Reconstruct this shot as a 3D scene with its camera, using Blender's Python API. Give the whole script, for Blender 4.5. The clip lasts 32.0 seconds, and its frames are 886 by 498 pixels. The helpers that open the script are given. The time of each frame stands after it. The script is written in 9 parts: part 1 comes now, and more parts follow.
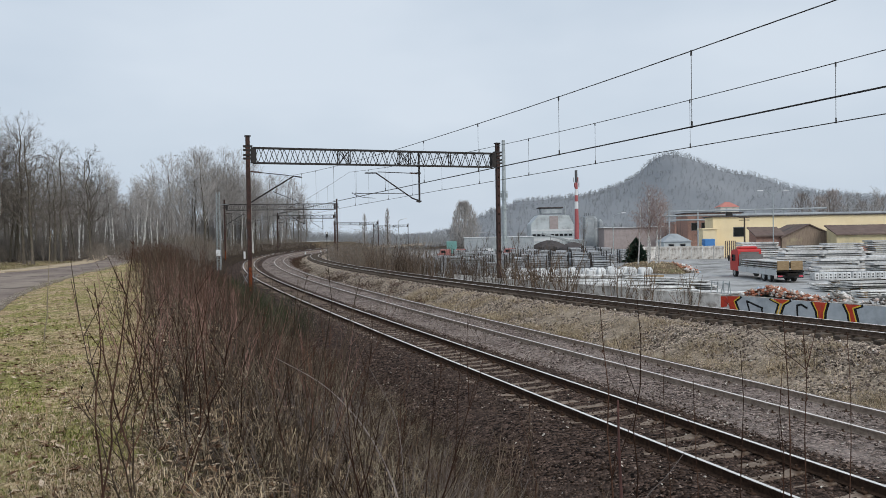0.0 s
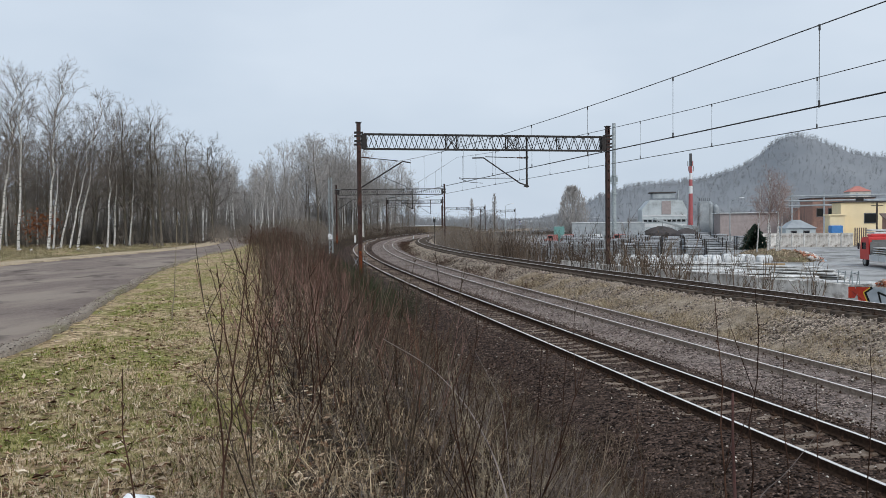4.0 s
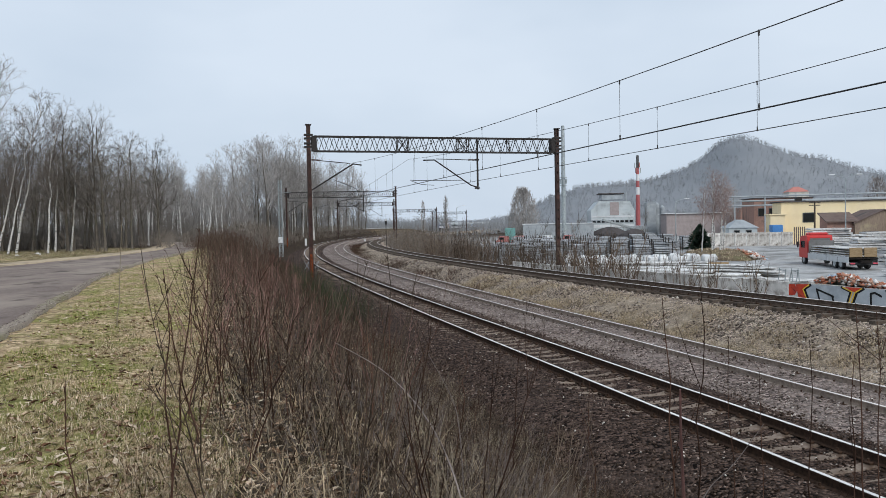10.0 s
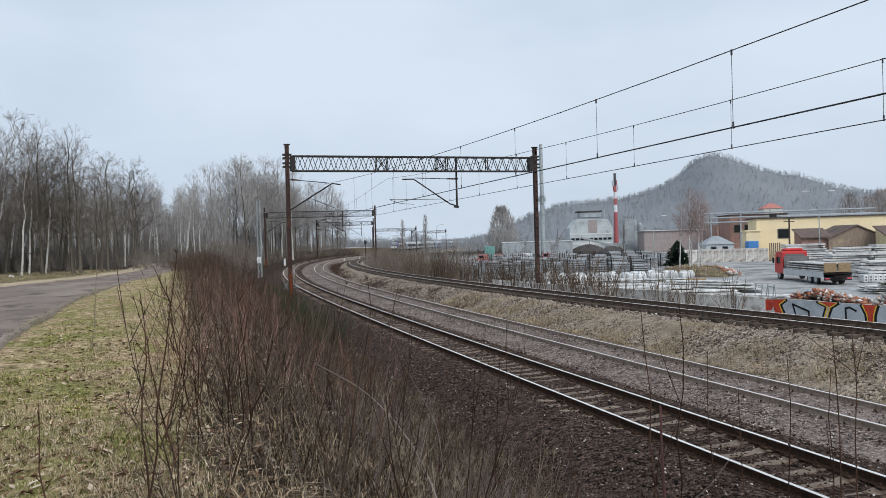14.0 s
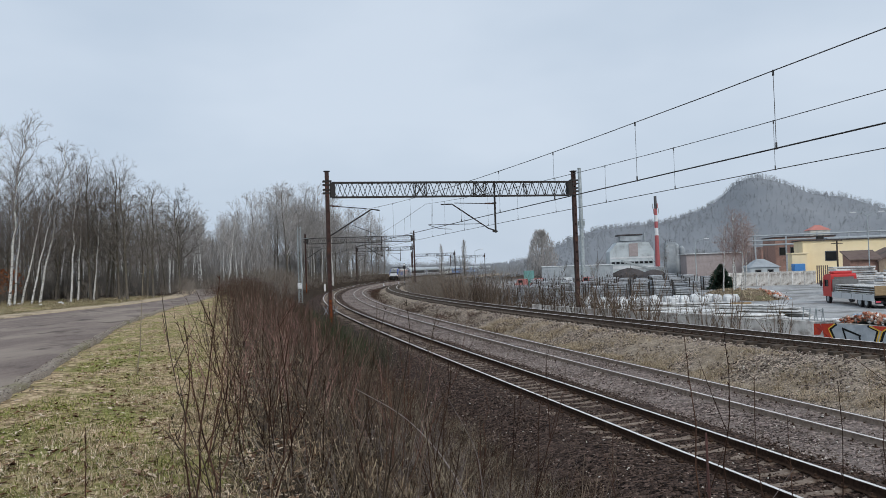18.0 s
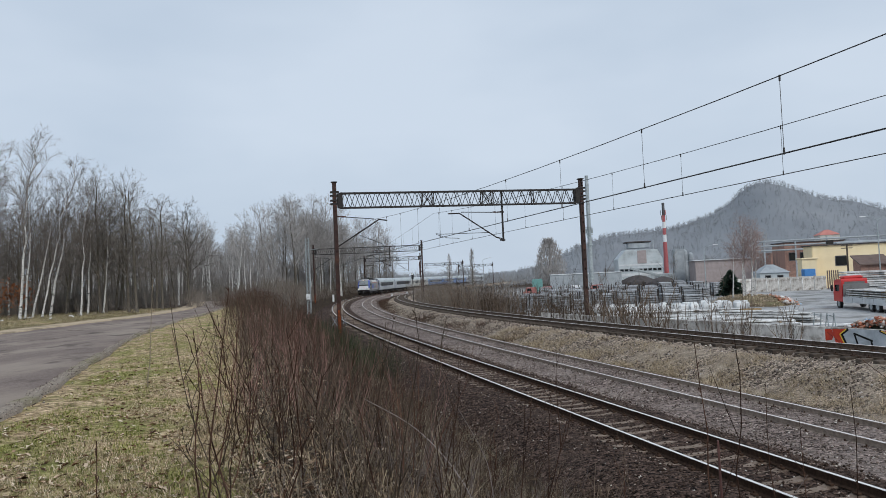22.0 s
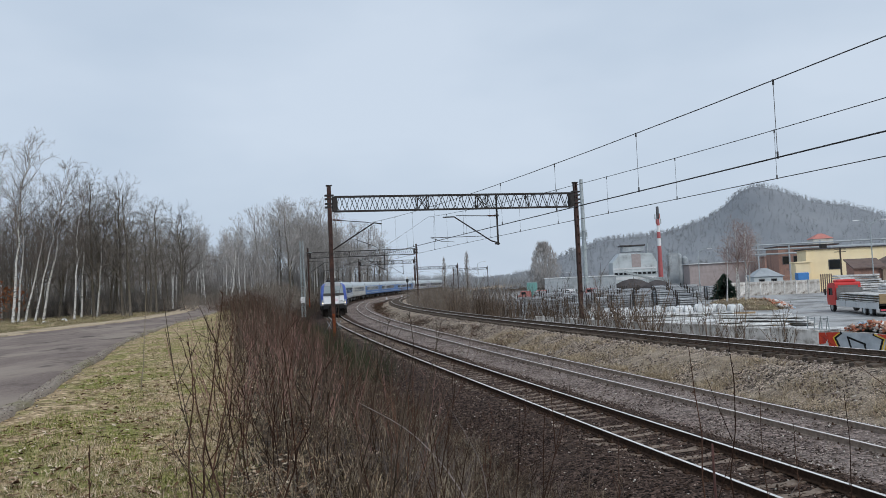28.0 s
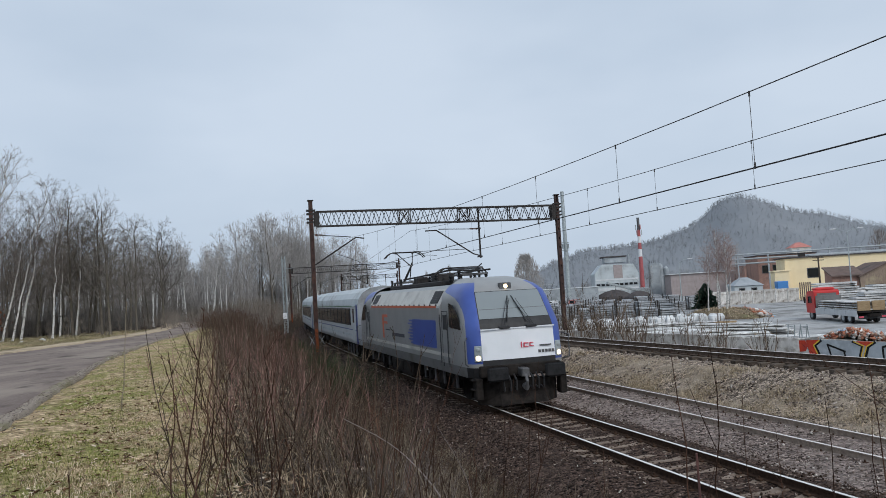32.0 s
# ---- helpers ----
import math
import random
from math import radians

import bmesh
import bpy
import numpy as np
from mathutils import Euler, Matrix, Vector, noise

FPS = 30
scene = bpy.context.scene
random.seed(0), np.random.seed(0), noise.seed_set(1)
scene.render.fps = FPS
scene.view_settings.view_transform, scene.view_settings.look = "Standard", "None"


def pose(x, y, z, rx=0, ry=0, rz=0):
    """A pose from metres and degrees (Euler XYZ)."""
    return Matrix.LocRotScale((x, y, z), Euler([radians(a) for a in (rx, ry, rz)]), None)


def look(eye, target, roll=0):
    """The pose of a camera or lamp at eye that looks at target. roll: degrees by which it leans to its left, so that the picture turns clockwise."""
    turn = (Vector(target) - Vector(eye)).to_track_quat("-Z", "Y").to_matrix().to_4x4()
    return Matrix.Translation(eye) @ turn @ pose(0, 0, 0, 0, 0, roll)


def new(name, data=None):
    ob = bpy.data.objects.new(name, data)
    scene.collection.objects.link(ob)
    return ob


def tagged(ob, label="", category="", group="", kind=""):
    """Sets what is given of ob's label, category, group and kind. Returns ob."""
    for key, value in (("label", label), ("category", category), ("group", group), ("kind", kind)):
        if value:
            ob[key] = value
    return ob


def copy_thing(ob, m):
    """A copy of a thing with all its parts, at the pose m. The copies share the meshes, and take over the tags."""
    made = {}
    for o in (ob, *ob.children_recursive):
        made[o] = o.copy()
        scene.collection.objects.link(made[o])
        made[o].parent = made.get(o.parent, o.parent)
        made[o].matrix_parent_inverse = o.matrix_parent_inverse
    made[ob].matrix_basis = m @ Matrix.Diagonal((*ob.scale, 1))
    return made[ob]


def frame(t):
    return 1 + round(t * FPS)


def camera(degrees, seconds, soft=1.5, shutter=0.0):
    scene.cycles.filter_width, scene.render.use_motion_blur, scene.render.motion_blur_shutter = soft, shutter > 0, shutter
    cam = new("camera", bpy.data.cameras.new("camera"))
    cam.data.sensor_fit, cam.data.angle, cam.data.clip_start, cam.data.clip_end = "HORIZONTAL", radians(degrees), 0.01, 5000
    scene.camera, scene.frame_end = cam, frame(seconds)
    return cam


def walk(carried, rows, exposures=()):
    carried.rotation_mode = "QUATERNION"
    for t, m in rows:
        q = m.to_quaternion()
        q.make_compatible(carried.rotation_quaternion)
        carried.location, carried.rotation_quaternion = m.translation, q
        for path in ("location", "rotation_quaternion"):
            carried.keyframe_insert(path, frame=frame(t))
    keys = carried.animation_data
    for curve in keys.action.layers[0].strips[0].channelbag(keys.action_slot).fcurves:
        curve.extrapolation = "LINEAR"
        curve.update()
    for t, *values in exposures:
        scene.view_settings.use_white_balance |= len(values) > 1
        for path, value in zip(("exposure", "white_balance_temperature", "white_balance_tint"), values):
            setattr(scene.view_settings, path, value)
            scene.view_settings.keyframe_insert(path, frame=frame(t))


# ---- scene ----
EYE = (0.0, 0.0, 3.68)
TURNS = [
    (0, 89.01, 0.93, -0.30), (0.5, 89.09, 0.07, 0.38), (1, 88.64, -0.64, 1.39), (1.5, 88.58, -0.69, 2.05),
    (2, 88.20, 0.77, 4.34), (2.5, 88.53, -0.06, 6.59), (4.5, 87.17, 0.83, 7.92), (5, 85.51, 1.35, 6.00),
    (5.5, 87.42, 0.46, 6.01), (6, 90.50, -0.51, 6.58), (6.5, 91.60, -0.93, 6.75), (7, 91.93, -0.73, 6.93),
    (7.5, 91.74, -0.47, 6.92), (8, 91.18, -0.30, 6.84), (8.5, 90.28, 0.22, 6.45), (9, 88.93, 0.88, 5.55),
    (9.5, 88.11, 1.10, 4.61), (10, 88.09, 1.10, 4.13), (10.5, 88.53, 0.68, 3.75), (11, 88.62, 0.74, 3.31),
    (11.5, 88.16, 1.20, 2.47), (12, 88.18, 1.51, 1.57), (12.5, 88.82, 1.19, 1.45), (13, 89.03, 0.88, 1.70),
    (13.5, 88.92, 1.22, 1.99), (14, 89.48, 1.56, 2.58), (14.5, 90.66, 1.63, 3.60), (16.5, 92.76, 1.82, 5.52),
    (17, 92.16, 2.03, 5.49), (17.5, 91.52, 1.97, 5.51), (18, 91.45, 1.91, 5.53), (18.5, 91.13, 1.83, 5.65),
    (19, 90.50, 2.37, 5.96), (19.5, 90.73, 2.53, 6.10), (20, 91.20, 2.54, 6.16), (20.5, 91.52, 2.51, 6.17),
    (21, 91.75, 2.46, 6.09), (21.5, 91.98, 2.53, 6.09), (22, 92.18, 2.56, 6.15), (22.5, 92.30, 2.62, 6.11),
    (23, 92.31, 2.55, 6.02), (23.5, 92.32, 2.46, 5.95), (24, 92.27, 2.66, 5.97), (24.5, 92.18, 2.86, 6.01),
    (25, 91.72, 3.14, 6.14), (25.5, 91.17, 3.02, 6.17), (27.5, 91.96, 2.61, 5.75), (28, 92.43, 2.54, 5.75),
    (28.5, 92.72, 2.25, 5.59), (29, 92.57, 2.34, 5.34), (29.5, 92.15, 2.59, 5.25), (30, 91.99, 2.43, 5.00),
    (30.5, 92.04, 2.42, 4.56), (31, 92.36, 2.54, 4.10), (31.5, 92.57, 3.01, 3.97), 
    (32, 93.39, 3.36, 4.46),
]
cam = camera(60.85, 32.0, soft=0.8)
walk(cam, [(t, pose(*EYE, rx, ry, rz)) for t, rx, ry, rz in TURNS],
     exposures=[(0, 0.05, 6650, 10), (2.5, 0.06, 6500, 10), (4.3, 0.06, 6550, 10), (4.8, 0.18, 7150, 12), (5.4, 0.18, 7150, 12), (5.9, 0.04, 6500, 10), (8.5, 0.1, 6500, 10), (13, 0.16, 6500, 10), (16.5, 0.0, 6450, 10), (24, -0.03, 6400, 10), (32, -0.04, 6350, 10)])

# ---- light: an overcast winter noon ----
world = bpy.data.worlds.new("overcast_sky")
scene.world = world
world.use_nodes = True
wn, wl = world.node_tree.nodes, world.node_tree.links
wn.clear()
w_out = wn.new("ShaderNodeOutputWorld")
w_bg = wn.new("ShaderNodeBackground")
w_sky = wn.new("ShaderNodeTexSky")
w_sky.sky_type, w_sky.sun_disc = "NISHITA", False
w_sky.sun_elevation, w_sky.sun_rotation = radians(38), radians(150)
w_sky.air_density, w_sky.dust_density, w_sky.ozone_density = 1.0, 4.0, 1.5
w_co = wn.new("ShaderNodeTexCoord")
w_map = wn.new("ShaderNodeMapping")
w_map.inputs["Scale"].default_value = (1.0, 1.0, 2.6)
w_noise = wn.new("ShaderNodeTexNoise")
w_noise.inputs["Scale"].default_value = 1.7
w_noise.inputs["Detail"].default_value = 4.0
w_noise.inputs["Roughness"].default_value = 0.5
w_ramp = wn.new("ShaderNodeValToRGB")
w_ramp.color_ramp.elements[0].position, w_ramp.color_ramp.elements[1].position = 0.33, 0.68
w_ramp.color_ramp.elements[0].color = (4.72, 5.68, 6.86, 1)
w_ramp.color_ramp.elements[1].color = (6.28, 7.12, 8.14, 1)
w_mix = wn.new("ShaderNodeMixRGB")
w_mix.inputs["Fac"].default_value = 0.92
w_bg.inputs["Strength"].default_value = 0.105
wl.new(w_co.outputs["Generated"], w_map.inputs["Vector"])
wl.new(w_map.outputs["Vector"], w_noise.inputs["Vector"])
wl.new(w_noise.outputs["Fac"], w_ramp.inputs["Fac"])
wl.new(w_sky.outputs["Color"], w_mix.inputs["Color1"])
wl.new(w_ramp.outputs["Color"], w_mix.inputs["Color2"])
wl.new(w_mix.outputs["Color"], w_bg.inputs["Color"])
wl.new(w_bg.outputs["Background"], w_out.inputs["Surface"])

sun_data = bpy.data.lights.new("sun", "SUN")
sun_data.energy, sun_data.angle, sun_data.color = 1.5, radians(30), (1.0, 0.97, 0.92)
sun = new("sun", sun_data)
sun.matrix_world = look((0, 0, 60), (-45, 75, -12))

# ---- materials ----
def shader(name, rough=0.8, metal=0.0):
    m = bpy.data.materials.new(name)
    m.use_nodes = True
    b = m.node_tree.nodes["Principled BSDF"]
    b.inputs["Roughness"].default_value, b.inputs["Metallic"].default_value = rough, metal
    if rough > 0.78:
        b.inputs["Specular IOR Level"].default_value = 0.08
    return m, m.node_tree.nodes, m.node_tree.links, b


def noise_node(n, l, scale, detail=6.0, rough=0.6, co="Object", stretch=None):
    tc = n.new("ShaderNodeTexCoord")
    t = n.new("ShaderNodeTexNoise")
    t.inputs["Scale"].default_value, t.inputs["Detail"].default_value, t.inputs["Roughness"].default_value = scale, detail, rough
    src = tc.outputs[co]
    if stretch:
        mp = n.new("ShaderNodeMapping")
        mp.inputs["Scale"].default_value = stretch
        l.new(src, mp.inputs["Vector"])
        src = mp.outputs["Vector"]
    l.new(src, t.inputs["Vector"])
    return t.outputs["Fac"]


def ramp_node(n, l, fac, stops):
    r = n.new("ShaderNodeValToRGB")
    e = r.color_ramp.elements
    while len(e) < len(stops):
        e.new(0.5)
    for k, (p, c) in enumerate(stops):
        e[k].position, e[k].color = p, (*c, 1)
    l.new(fac, r.inputs["Fac"])
    return r.outputs["Color"]


def mix_node(n, l, fac, a, b, mode="MIX"):
    x = n.new("ShaderNodeMixRGB")
    x.blend_type = mode
    for k, v in (("Fac", fac), ("Color1", a), ("Color2", b)):
        if isinstance(v, (int, float)):
            x.inputs[k].default_value = v
        elif isinstance(v, tuple):
            x.inputs[k].default_value = (*v, 1)
        else:
            l.new(v, x.inputs[k])
    return x.outputs["Color"]


def bump_node(n, l, b, height, strength=0.4, dist=0.02):
    u = n.new("ShaderNodeBump")
    u.inputs["Strength"].default_value, u.inputs["Distance"].default_value = strength, dist
    l.new(height, u.inputs["Height"])
    l.new(u.outputs["Normal"], b.inputs["Normal"])


def surface(name, dark, light, scale=6.0, rough=0.8, metal=0.0, bump=0.3, dist=0.01, blot=None, blot_scale=0.7, blot_lo=0.5, blot_hi=0.7,
            vary=0.0, co="Object", stretch=None, spec=None):
    """Grain between two colours, larger stains, small relief; vary: brightness from piece to piece."""
    m, n, l, b = shader(name, rough, metal)
    f = noise_node(n, l, scale, co=co, stretch=stretch)
    col = ramp_node(n, l, f, [(0.3, dark), (0.7, light)])
    if blot:
        g = noise_node(n, l, blot_scale, 5.0, 0.65, co)
        k = ramp_node(n, l, g, [(blot_lo, (0, 0, 0)), (blot_hi, (1, 1, 1))])
        col = mix_node(n, l, k, col, blot)
    if vary:
        oi = n.new("ShaderNodeObjectInfo")
        k = ramp_node(n, l, oi.outputs["Random"], [(0.0, (1 - vary,) * 3), (1.0, (1 + vary,) * 3)])
        col = mix_node(n, l, 1.0, col, k, "MULTIPLY")
    l.new(col, b.inputs["Base Color"])
    if spec is not None:
        b.inputs["Specular IOR Level"].default_value = spec
    if bump:
        bump_node(n, l, b, f, bump, dist)
    return m


def glow(name, colour, strength):
    m, n, l, b = shader(name, 0.4)
    b.inputs["Base Color"].default_value = (*colour, 1)
    b.inputs["Emission Color"].default_value = (*colour, 1)
    b.inputs["Emission Strength"].default_value = strength
    return m


# worn steel, with the sky's sheen painted in as a bright base colour
M_RAILHEAD = surface("worn_rail_sheen", (0.72, 0.69, 0.65), (0.86, 0.83, 0.79), 20, 0.4, 0.35, 0.05)
M_RUSTRAIL = surface("rusty_rail_side", (0.035, 0.022, 0.016), (0.09, 0.055, 0.038), 14, 0.85, 0.2, 0.3, 0.004)
# sky sheen on these rail heads is likewise a pale base colour
M_SHEENRAIL = surface("sheen_rail_head", (0.66, 0.61, 0.56), (0.8, 0.75, 0.70), 20, 0.5, 0.1, 0.05)
M_CONCSLEEP = surface("concrete_sleeper", (0.17, 0.13, 0.102), (0.30, 0.24, 0.195), 9, 0.9, 0, 0.4, 0.006, (0.11, 0.075, 0.055), 2.5, vary=0.15)
M_WOODSLEEP = surface("tarred_timber", (0.04, 0.032, 0.026), (0.14, 0.114, 0.094), 7, 0.9, 0, 0.6, 0.01, vary=0.3, stretch=(1, 8, 8))
M_DUSTRAIL = surface("dusty_rail_side", (0.2, 0.155, 0.122), (0.42, 0.34, 0.28), 9, 0.9, 0.0, 0.3, 0.004)
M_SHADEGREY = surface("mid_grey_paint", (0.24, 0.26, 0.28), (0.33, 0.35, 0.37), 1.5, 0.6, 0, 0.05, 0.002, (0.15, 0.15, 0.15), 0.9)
M_RUST = surface("rusted_painted_steel", (0.022, 0.012, 0.010), (0.066, 0.028, 0.021), 5, 0.75, 0.1, 0.3, 0.004, (0.11, 0.042, 0.025), 0.9, 0.56, 0.75)
M_SIDINGRAIL = surface("brown_siding_rail", (0.06, 0.043, 0.033), (0.17, 0.125, 0.098), 9, 0.9, 0.0, 0.3, 0.004)
M_DARKSTEEL = surface("dark_sooty_steel", (0.013, 0.011, 0.011), (0.036, 0.031, 0.029), 8, 0.75, 0.1, 0.2, 0.003)
M_WIRE = surface("weathered_copper_wire", (0.05, 0.05, 0.052), (0.10, 0.095, 0.09), 10, 0.6, 0.5, 0.0)
M_GALV = surface("galvanised_steel", (0.33, 0.37, 0.38), (0.48, 0.52, 0.53), 3, 0.5, 0.5, 0.1, 0.002, (0.25, 0.27, 0.27), 1.3)
M_PORCELAIN = surface("brown_porcelain", (0.06, 0.03, 0.02), (0.1, 0.05, 0.035), 5, 0.25, 0, 0)
M_WHITE = surface("white_paint", (0.68, 0.69, 0.7), (0.8, 0.81, 0.82), 3, 0.5, 0, 0.05, 0.002, (0.5, 0.5, 0.48), 2.0, 0.6, 0.8)
M_CONCRETE = surface("pale_concrete", (0.5, 0.495, 0.48), (0.82, 0.81, 0.79), 1.6, 0.9, 0, 0.3, 0.006, (0.20, 0.19, 0.175), 0.9, 0.46, 0.66, vary=0.3)
M_OLDCONC = surface("weathered_concrete", (0.46, 0.44, 0.41), (0.74, 0.715, 0.68), 2.4, 0.95, 0, 0.4, 0.008, (0.2, 0.165, 0.135), 1.3, 0.5, 0.7, vary=0.18, stretch=(1, 1, 0.35))
M_RACKCONC = surface("blue_grey_concrete", (0.27, 0.285, 0.30), (0.47, 0.485, 0.505), 1.6, 0.9, 0, 0.3, 0.006, (0.12, 0.125, 0.135), 0.7, 0.5, 0.72, vary=0.25)
M_STACKCONC = surface("grey_stack_concrete", (0.46, 0.46, 0.455), (0.72, 0.715, 0.705), 1.6, 0.9, 0, 0.3, 0.006, (0.2, 0.2, 0.2), 0.7, 0.5, 0.72, vary=0.22)


def ballast_material(name, dark, light, dust, lo, hi):
    m, n, l, b = shader(name, 0.95)
    tc = n.new("ShaderNodeTexCoord")
    v = n.new("ShaderNodeTexVoronoi")
    v.inputs["Scale"].default_value = 17.0
    l.new(tc.outputs["Object"], v.inputs["Vector"])
    grey = n.new("ShaderNodeSeparateColor")
    l.new(v.outputs["Color"], grey.inputs["Color"])
    col = ramp_node(n, l, grey.outputs["Red"], [(0.1, dark), (0.75, light), (1.0, tuple(min(1, c * 1.7) for c in light))])
    big = noise_node(n, l, 0.45, 6, 0.7)
    col = mix_node(n, l, ramp_node(n, l, big, [(lo, (0, 0, 0)), (hi, (1, 1, 1))]), col, dust)
    fine = noise_node(n, l, 3.0, 4, 0.6)
    col = mix_node(n, l, 0.75, col, ramp_node(n, l, fine, [(0.3, (0.55,) * 3), (0.7, (1.3,) * 3)]), "MULTIPLY")
    l.new(col, b.inputs["Base Color"])
    inv = n.new("ShaderNodeMath")
    inv.operation = "SUBTRACT"
    inv.inputs[0].default_value = 1.0
    l.new(v.outputs["Distance"], inv.inputs[1])
    bump_node(n, l, b, inv.outputs[0], 1.0, 0.06)
    return m


M_BALLAST = ballast_material("brown_ballast", (0.010, 0.0065, 0.005), (0.105, 0.071, 0.057), (0.095, 0.067, 0.054), 0.5, 0.75)
M_GREYBALLAST = ballast_material("grey_ballast", (0.048, 0.036, 0.032), (0.29, 0.23, 0.203), (0.36, 0.3, 0.268), 0.45, 0.7)


# ---- mesh tools ----
class Build:
    """Collects vertices and faces of one mesh."""

    def __init__(self):
        self.v, self.f, self.k = [], [], []

    def face(self, ids, k=0):
        self.f.append(ids)
        self.k.append(k)

    def box(self, c, s, m=None, k=0, bevel=0.0):
        """A box of size s about c; bevel cuts its edges along the longest axis and the ends."""
        hx, hy, hz = s[0] / 2, s[1] / 2, s[2] / 2
        c = Vector(c)
        if bevel <= 0:
            pts = [(x, y, z) for z in (-hz, hz) for x, y in ((-hx, -hy), (hx, -hy), (hx, hy), (-hx, hy))]
            fs = [(3, 2, 1, 0), (4, 5, 6, 7), (0, 1, 5, 4), (1, 2, 6, 5), (2, 3, 7, 6), (3, 0, 4, 7)]
        else:
            e = min(bevel, hx * 0.9, hy * 0.9, hz * 0.9)
            def ring(x, y, z):
                return [(-x + e, -y, z), (x - e, -y, z), (x, -y + e, z), (x, y - e, z), (x - e, y, z), (-x + e, y, z), (-x, y - e, z), (-x, -y + e, z)]
            pts = ring(hx - e, hy - e, -hz) + ring(hx, hy, -hz + e) + ring(hx, hy, hz - e) + ring(hx - e, hy - e, hz)
            fs = [tuple(range(7, -1, -1)), tuple(range(24, 32))]
            for r in range(3):
                fs += [(r * 8 + i, r * 8 + (i + 1) % 8, r * 8 + 8 + (i + 1) % 8, r * 8 + 8 + i) for i in range(8)]
        o = len(self.v)
        for p in pts:
            q = Vector(p)
            self.v.append(tuple(m @ (q + c) if m is not None else q + c))
        for f in fs:
            self.face(tuple(o + i for i in f), k)
        return self

    def bar(self, a, b, w, d=None, k=0, up=(0, 0, 1)):
        """A square or flat bar from a to b."""
        a, b = Vector(a), Vector(b)
        u = (b - a)
        if u.length < 1e-6:
            return self
        u.normalize()
        s = u.cross(Vector(up))
        if s.length < 1e-3:
            s = u.cross(Vector((0, 1, 0)))
        s.normalize()
        t = s.cross(u)
        s, t = s * w / 2, t * (d or w) / 2
        o = len(self.v)
        for p in (a, b):
            self.v += [tuple(p - s - t), tuple(p + s - t), tuple(p + s + t), tuple(p - s + t)]
        for f in ((3, 2, 1, 0), (4, 5, 6, 7), (0, 1, 5, 4), (1, 2, 6, 5), (2, 3, 7, 6), (3, 0, 4, 7)):
            self.face(tuple(o + i for i in f), k)
        return self

    def tube(self, pts, radii, sides=6, k=0, cap=True):
        """A tube through the points with a radius at each."""
        pts = [Vector(p) for p in pts]
        if not hasattr(radii, "__len__"):
            radii = [radii] * len(pts)
        o, n = len(self.v), len(pts)
        ref = None
        for i, p in enumerate(pts):
            u = (pts[min(i + 1, n - 1)] - pts[max(i - 1, 0)])
            u = u.normalized() if u.length > 1e-9 else Vector((0, 0, 1))
            if ref is None:
                ref = u.orthogonal().normalized()
            ref = ref - u * ref.dot(u)
            ref = ref.normalized() if ref.length > 1e-6 else u.orthogonal().normalized()
            w = u.cross(ref)
            for j in range(sides):
                a = 2 * math.pi * j / sides
                self.v.append(tuple(p + (ref * math.cos(a) + w * math.sin(a)) * radii[i]))
        for i in range(n - 1):
            for j in range(sides):
                q = o + i * sides
                self.face((q + j, q + (j + 1) % sides, q + sides + (j + 1) % sides, q + sides + j), k)
        if cap and sides > 2:
            self.face(tuple(o + j for j in range(sides - 1, -1, -1)), k)
            self.face(tuple(o + (n - 1) * sides + j for j in range(sides)), k)
        return self

    def loft(self, rings, k=0, close=True, caps=True):
        """Skin over rings of equal point count."""
        o, m = len(self.v), len(rings[0])
        for r in rings:
            self.v += [tuple(p) for p in r]
        for i in range(len(rings) - 1):
            for j in range(m if close else m - 1):
                q = o + i * m
                self.face((q + j, q + (j + 1) % m, q + m + (j + 1) % m, q + m + j), k)
        if caps:
            self.face(tuple(o + j for j in range(m - 1, -1, -1)), k)
            self.face(tuple(o + (len(rings) - 1) * m + j for j in range(m)), k)
        return self

    def poly(self, pts, k=0):
        o = len(self.v)
        self.v += [tuple(p) for p in pts]
        self.face(tuple(range(o, o + len(pts))), k)
        return self

    def plate(self, pts, normal, thick, k=0):
        """A flat outline given a thickness along the normal."""
        nv = Vector(normal).normalized() * thick
        a = [Vector(p) for p in pts]
        b = [p + nv for p in a]
        o, n = len(self.v), len(a)
        self.v += [tuple(p) for p in a + b]
        self.face(tuple(range(o + n - 1, o - 1, -1)), k)
        self.face(tuple(range(o + n, o + 2 * n)), k)
        for i in range(n):
            self.face((o + i, o + (i + 1) % n, o + n + (i + 1) % n, o + n + i), k)
        return self

    def mesh(self, name, mats, smooth=False):
        me = bpy.data.meshes.new(name)
        me.from_pydata(self.v, [], self.f)
        for m in (mats if isinstance(mats, (list, tuple)) else [mats]):
            me.materials.append(m)
        if any(self.k):
            me.polygons.foreach_set("material_index", self.k)
        if smooth:
            me.polygons.foreach_set("use_smooth", [True] * len(me.polygons))
        fix = bmesh.new()
        fix.from_mesh(me)
        bmesh.ops.recalc_face_normals(fix, faces=fix.faces)
        fix.to_mesh(me)
        fix.free()
        return me


def part(name, b, material, parent, label="", smooth=False, kind=""):
    me = b.mesh(name, material, smooth) if isinstance(b, Build) else b
    ob = new(name, me)
    ob.parent = parent
    return tagged(ob, label=label, kind=kind)


def thing(name, label, category, at=None, group="", kind=""):
    ob = new(name)
    ob.empty_display_size = 0.2
    if at is not None:
        ob.matrix_basis = at
    return tagged(ob, label, category, group, kind)


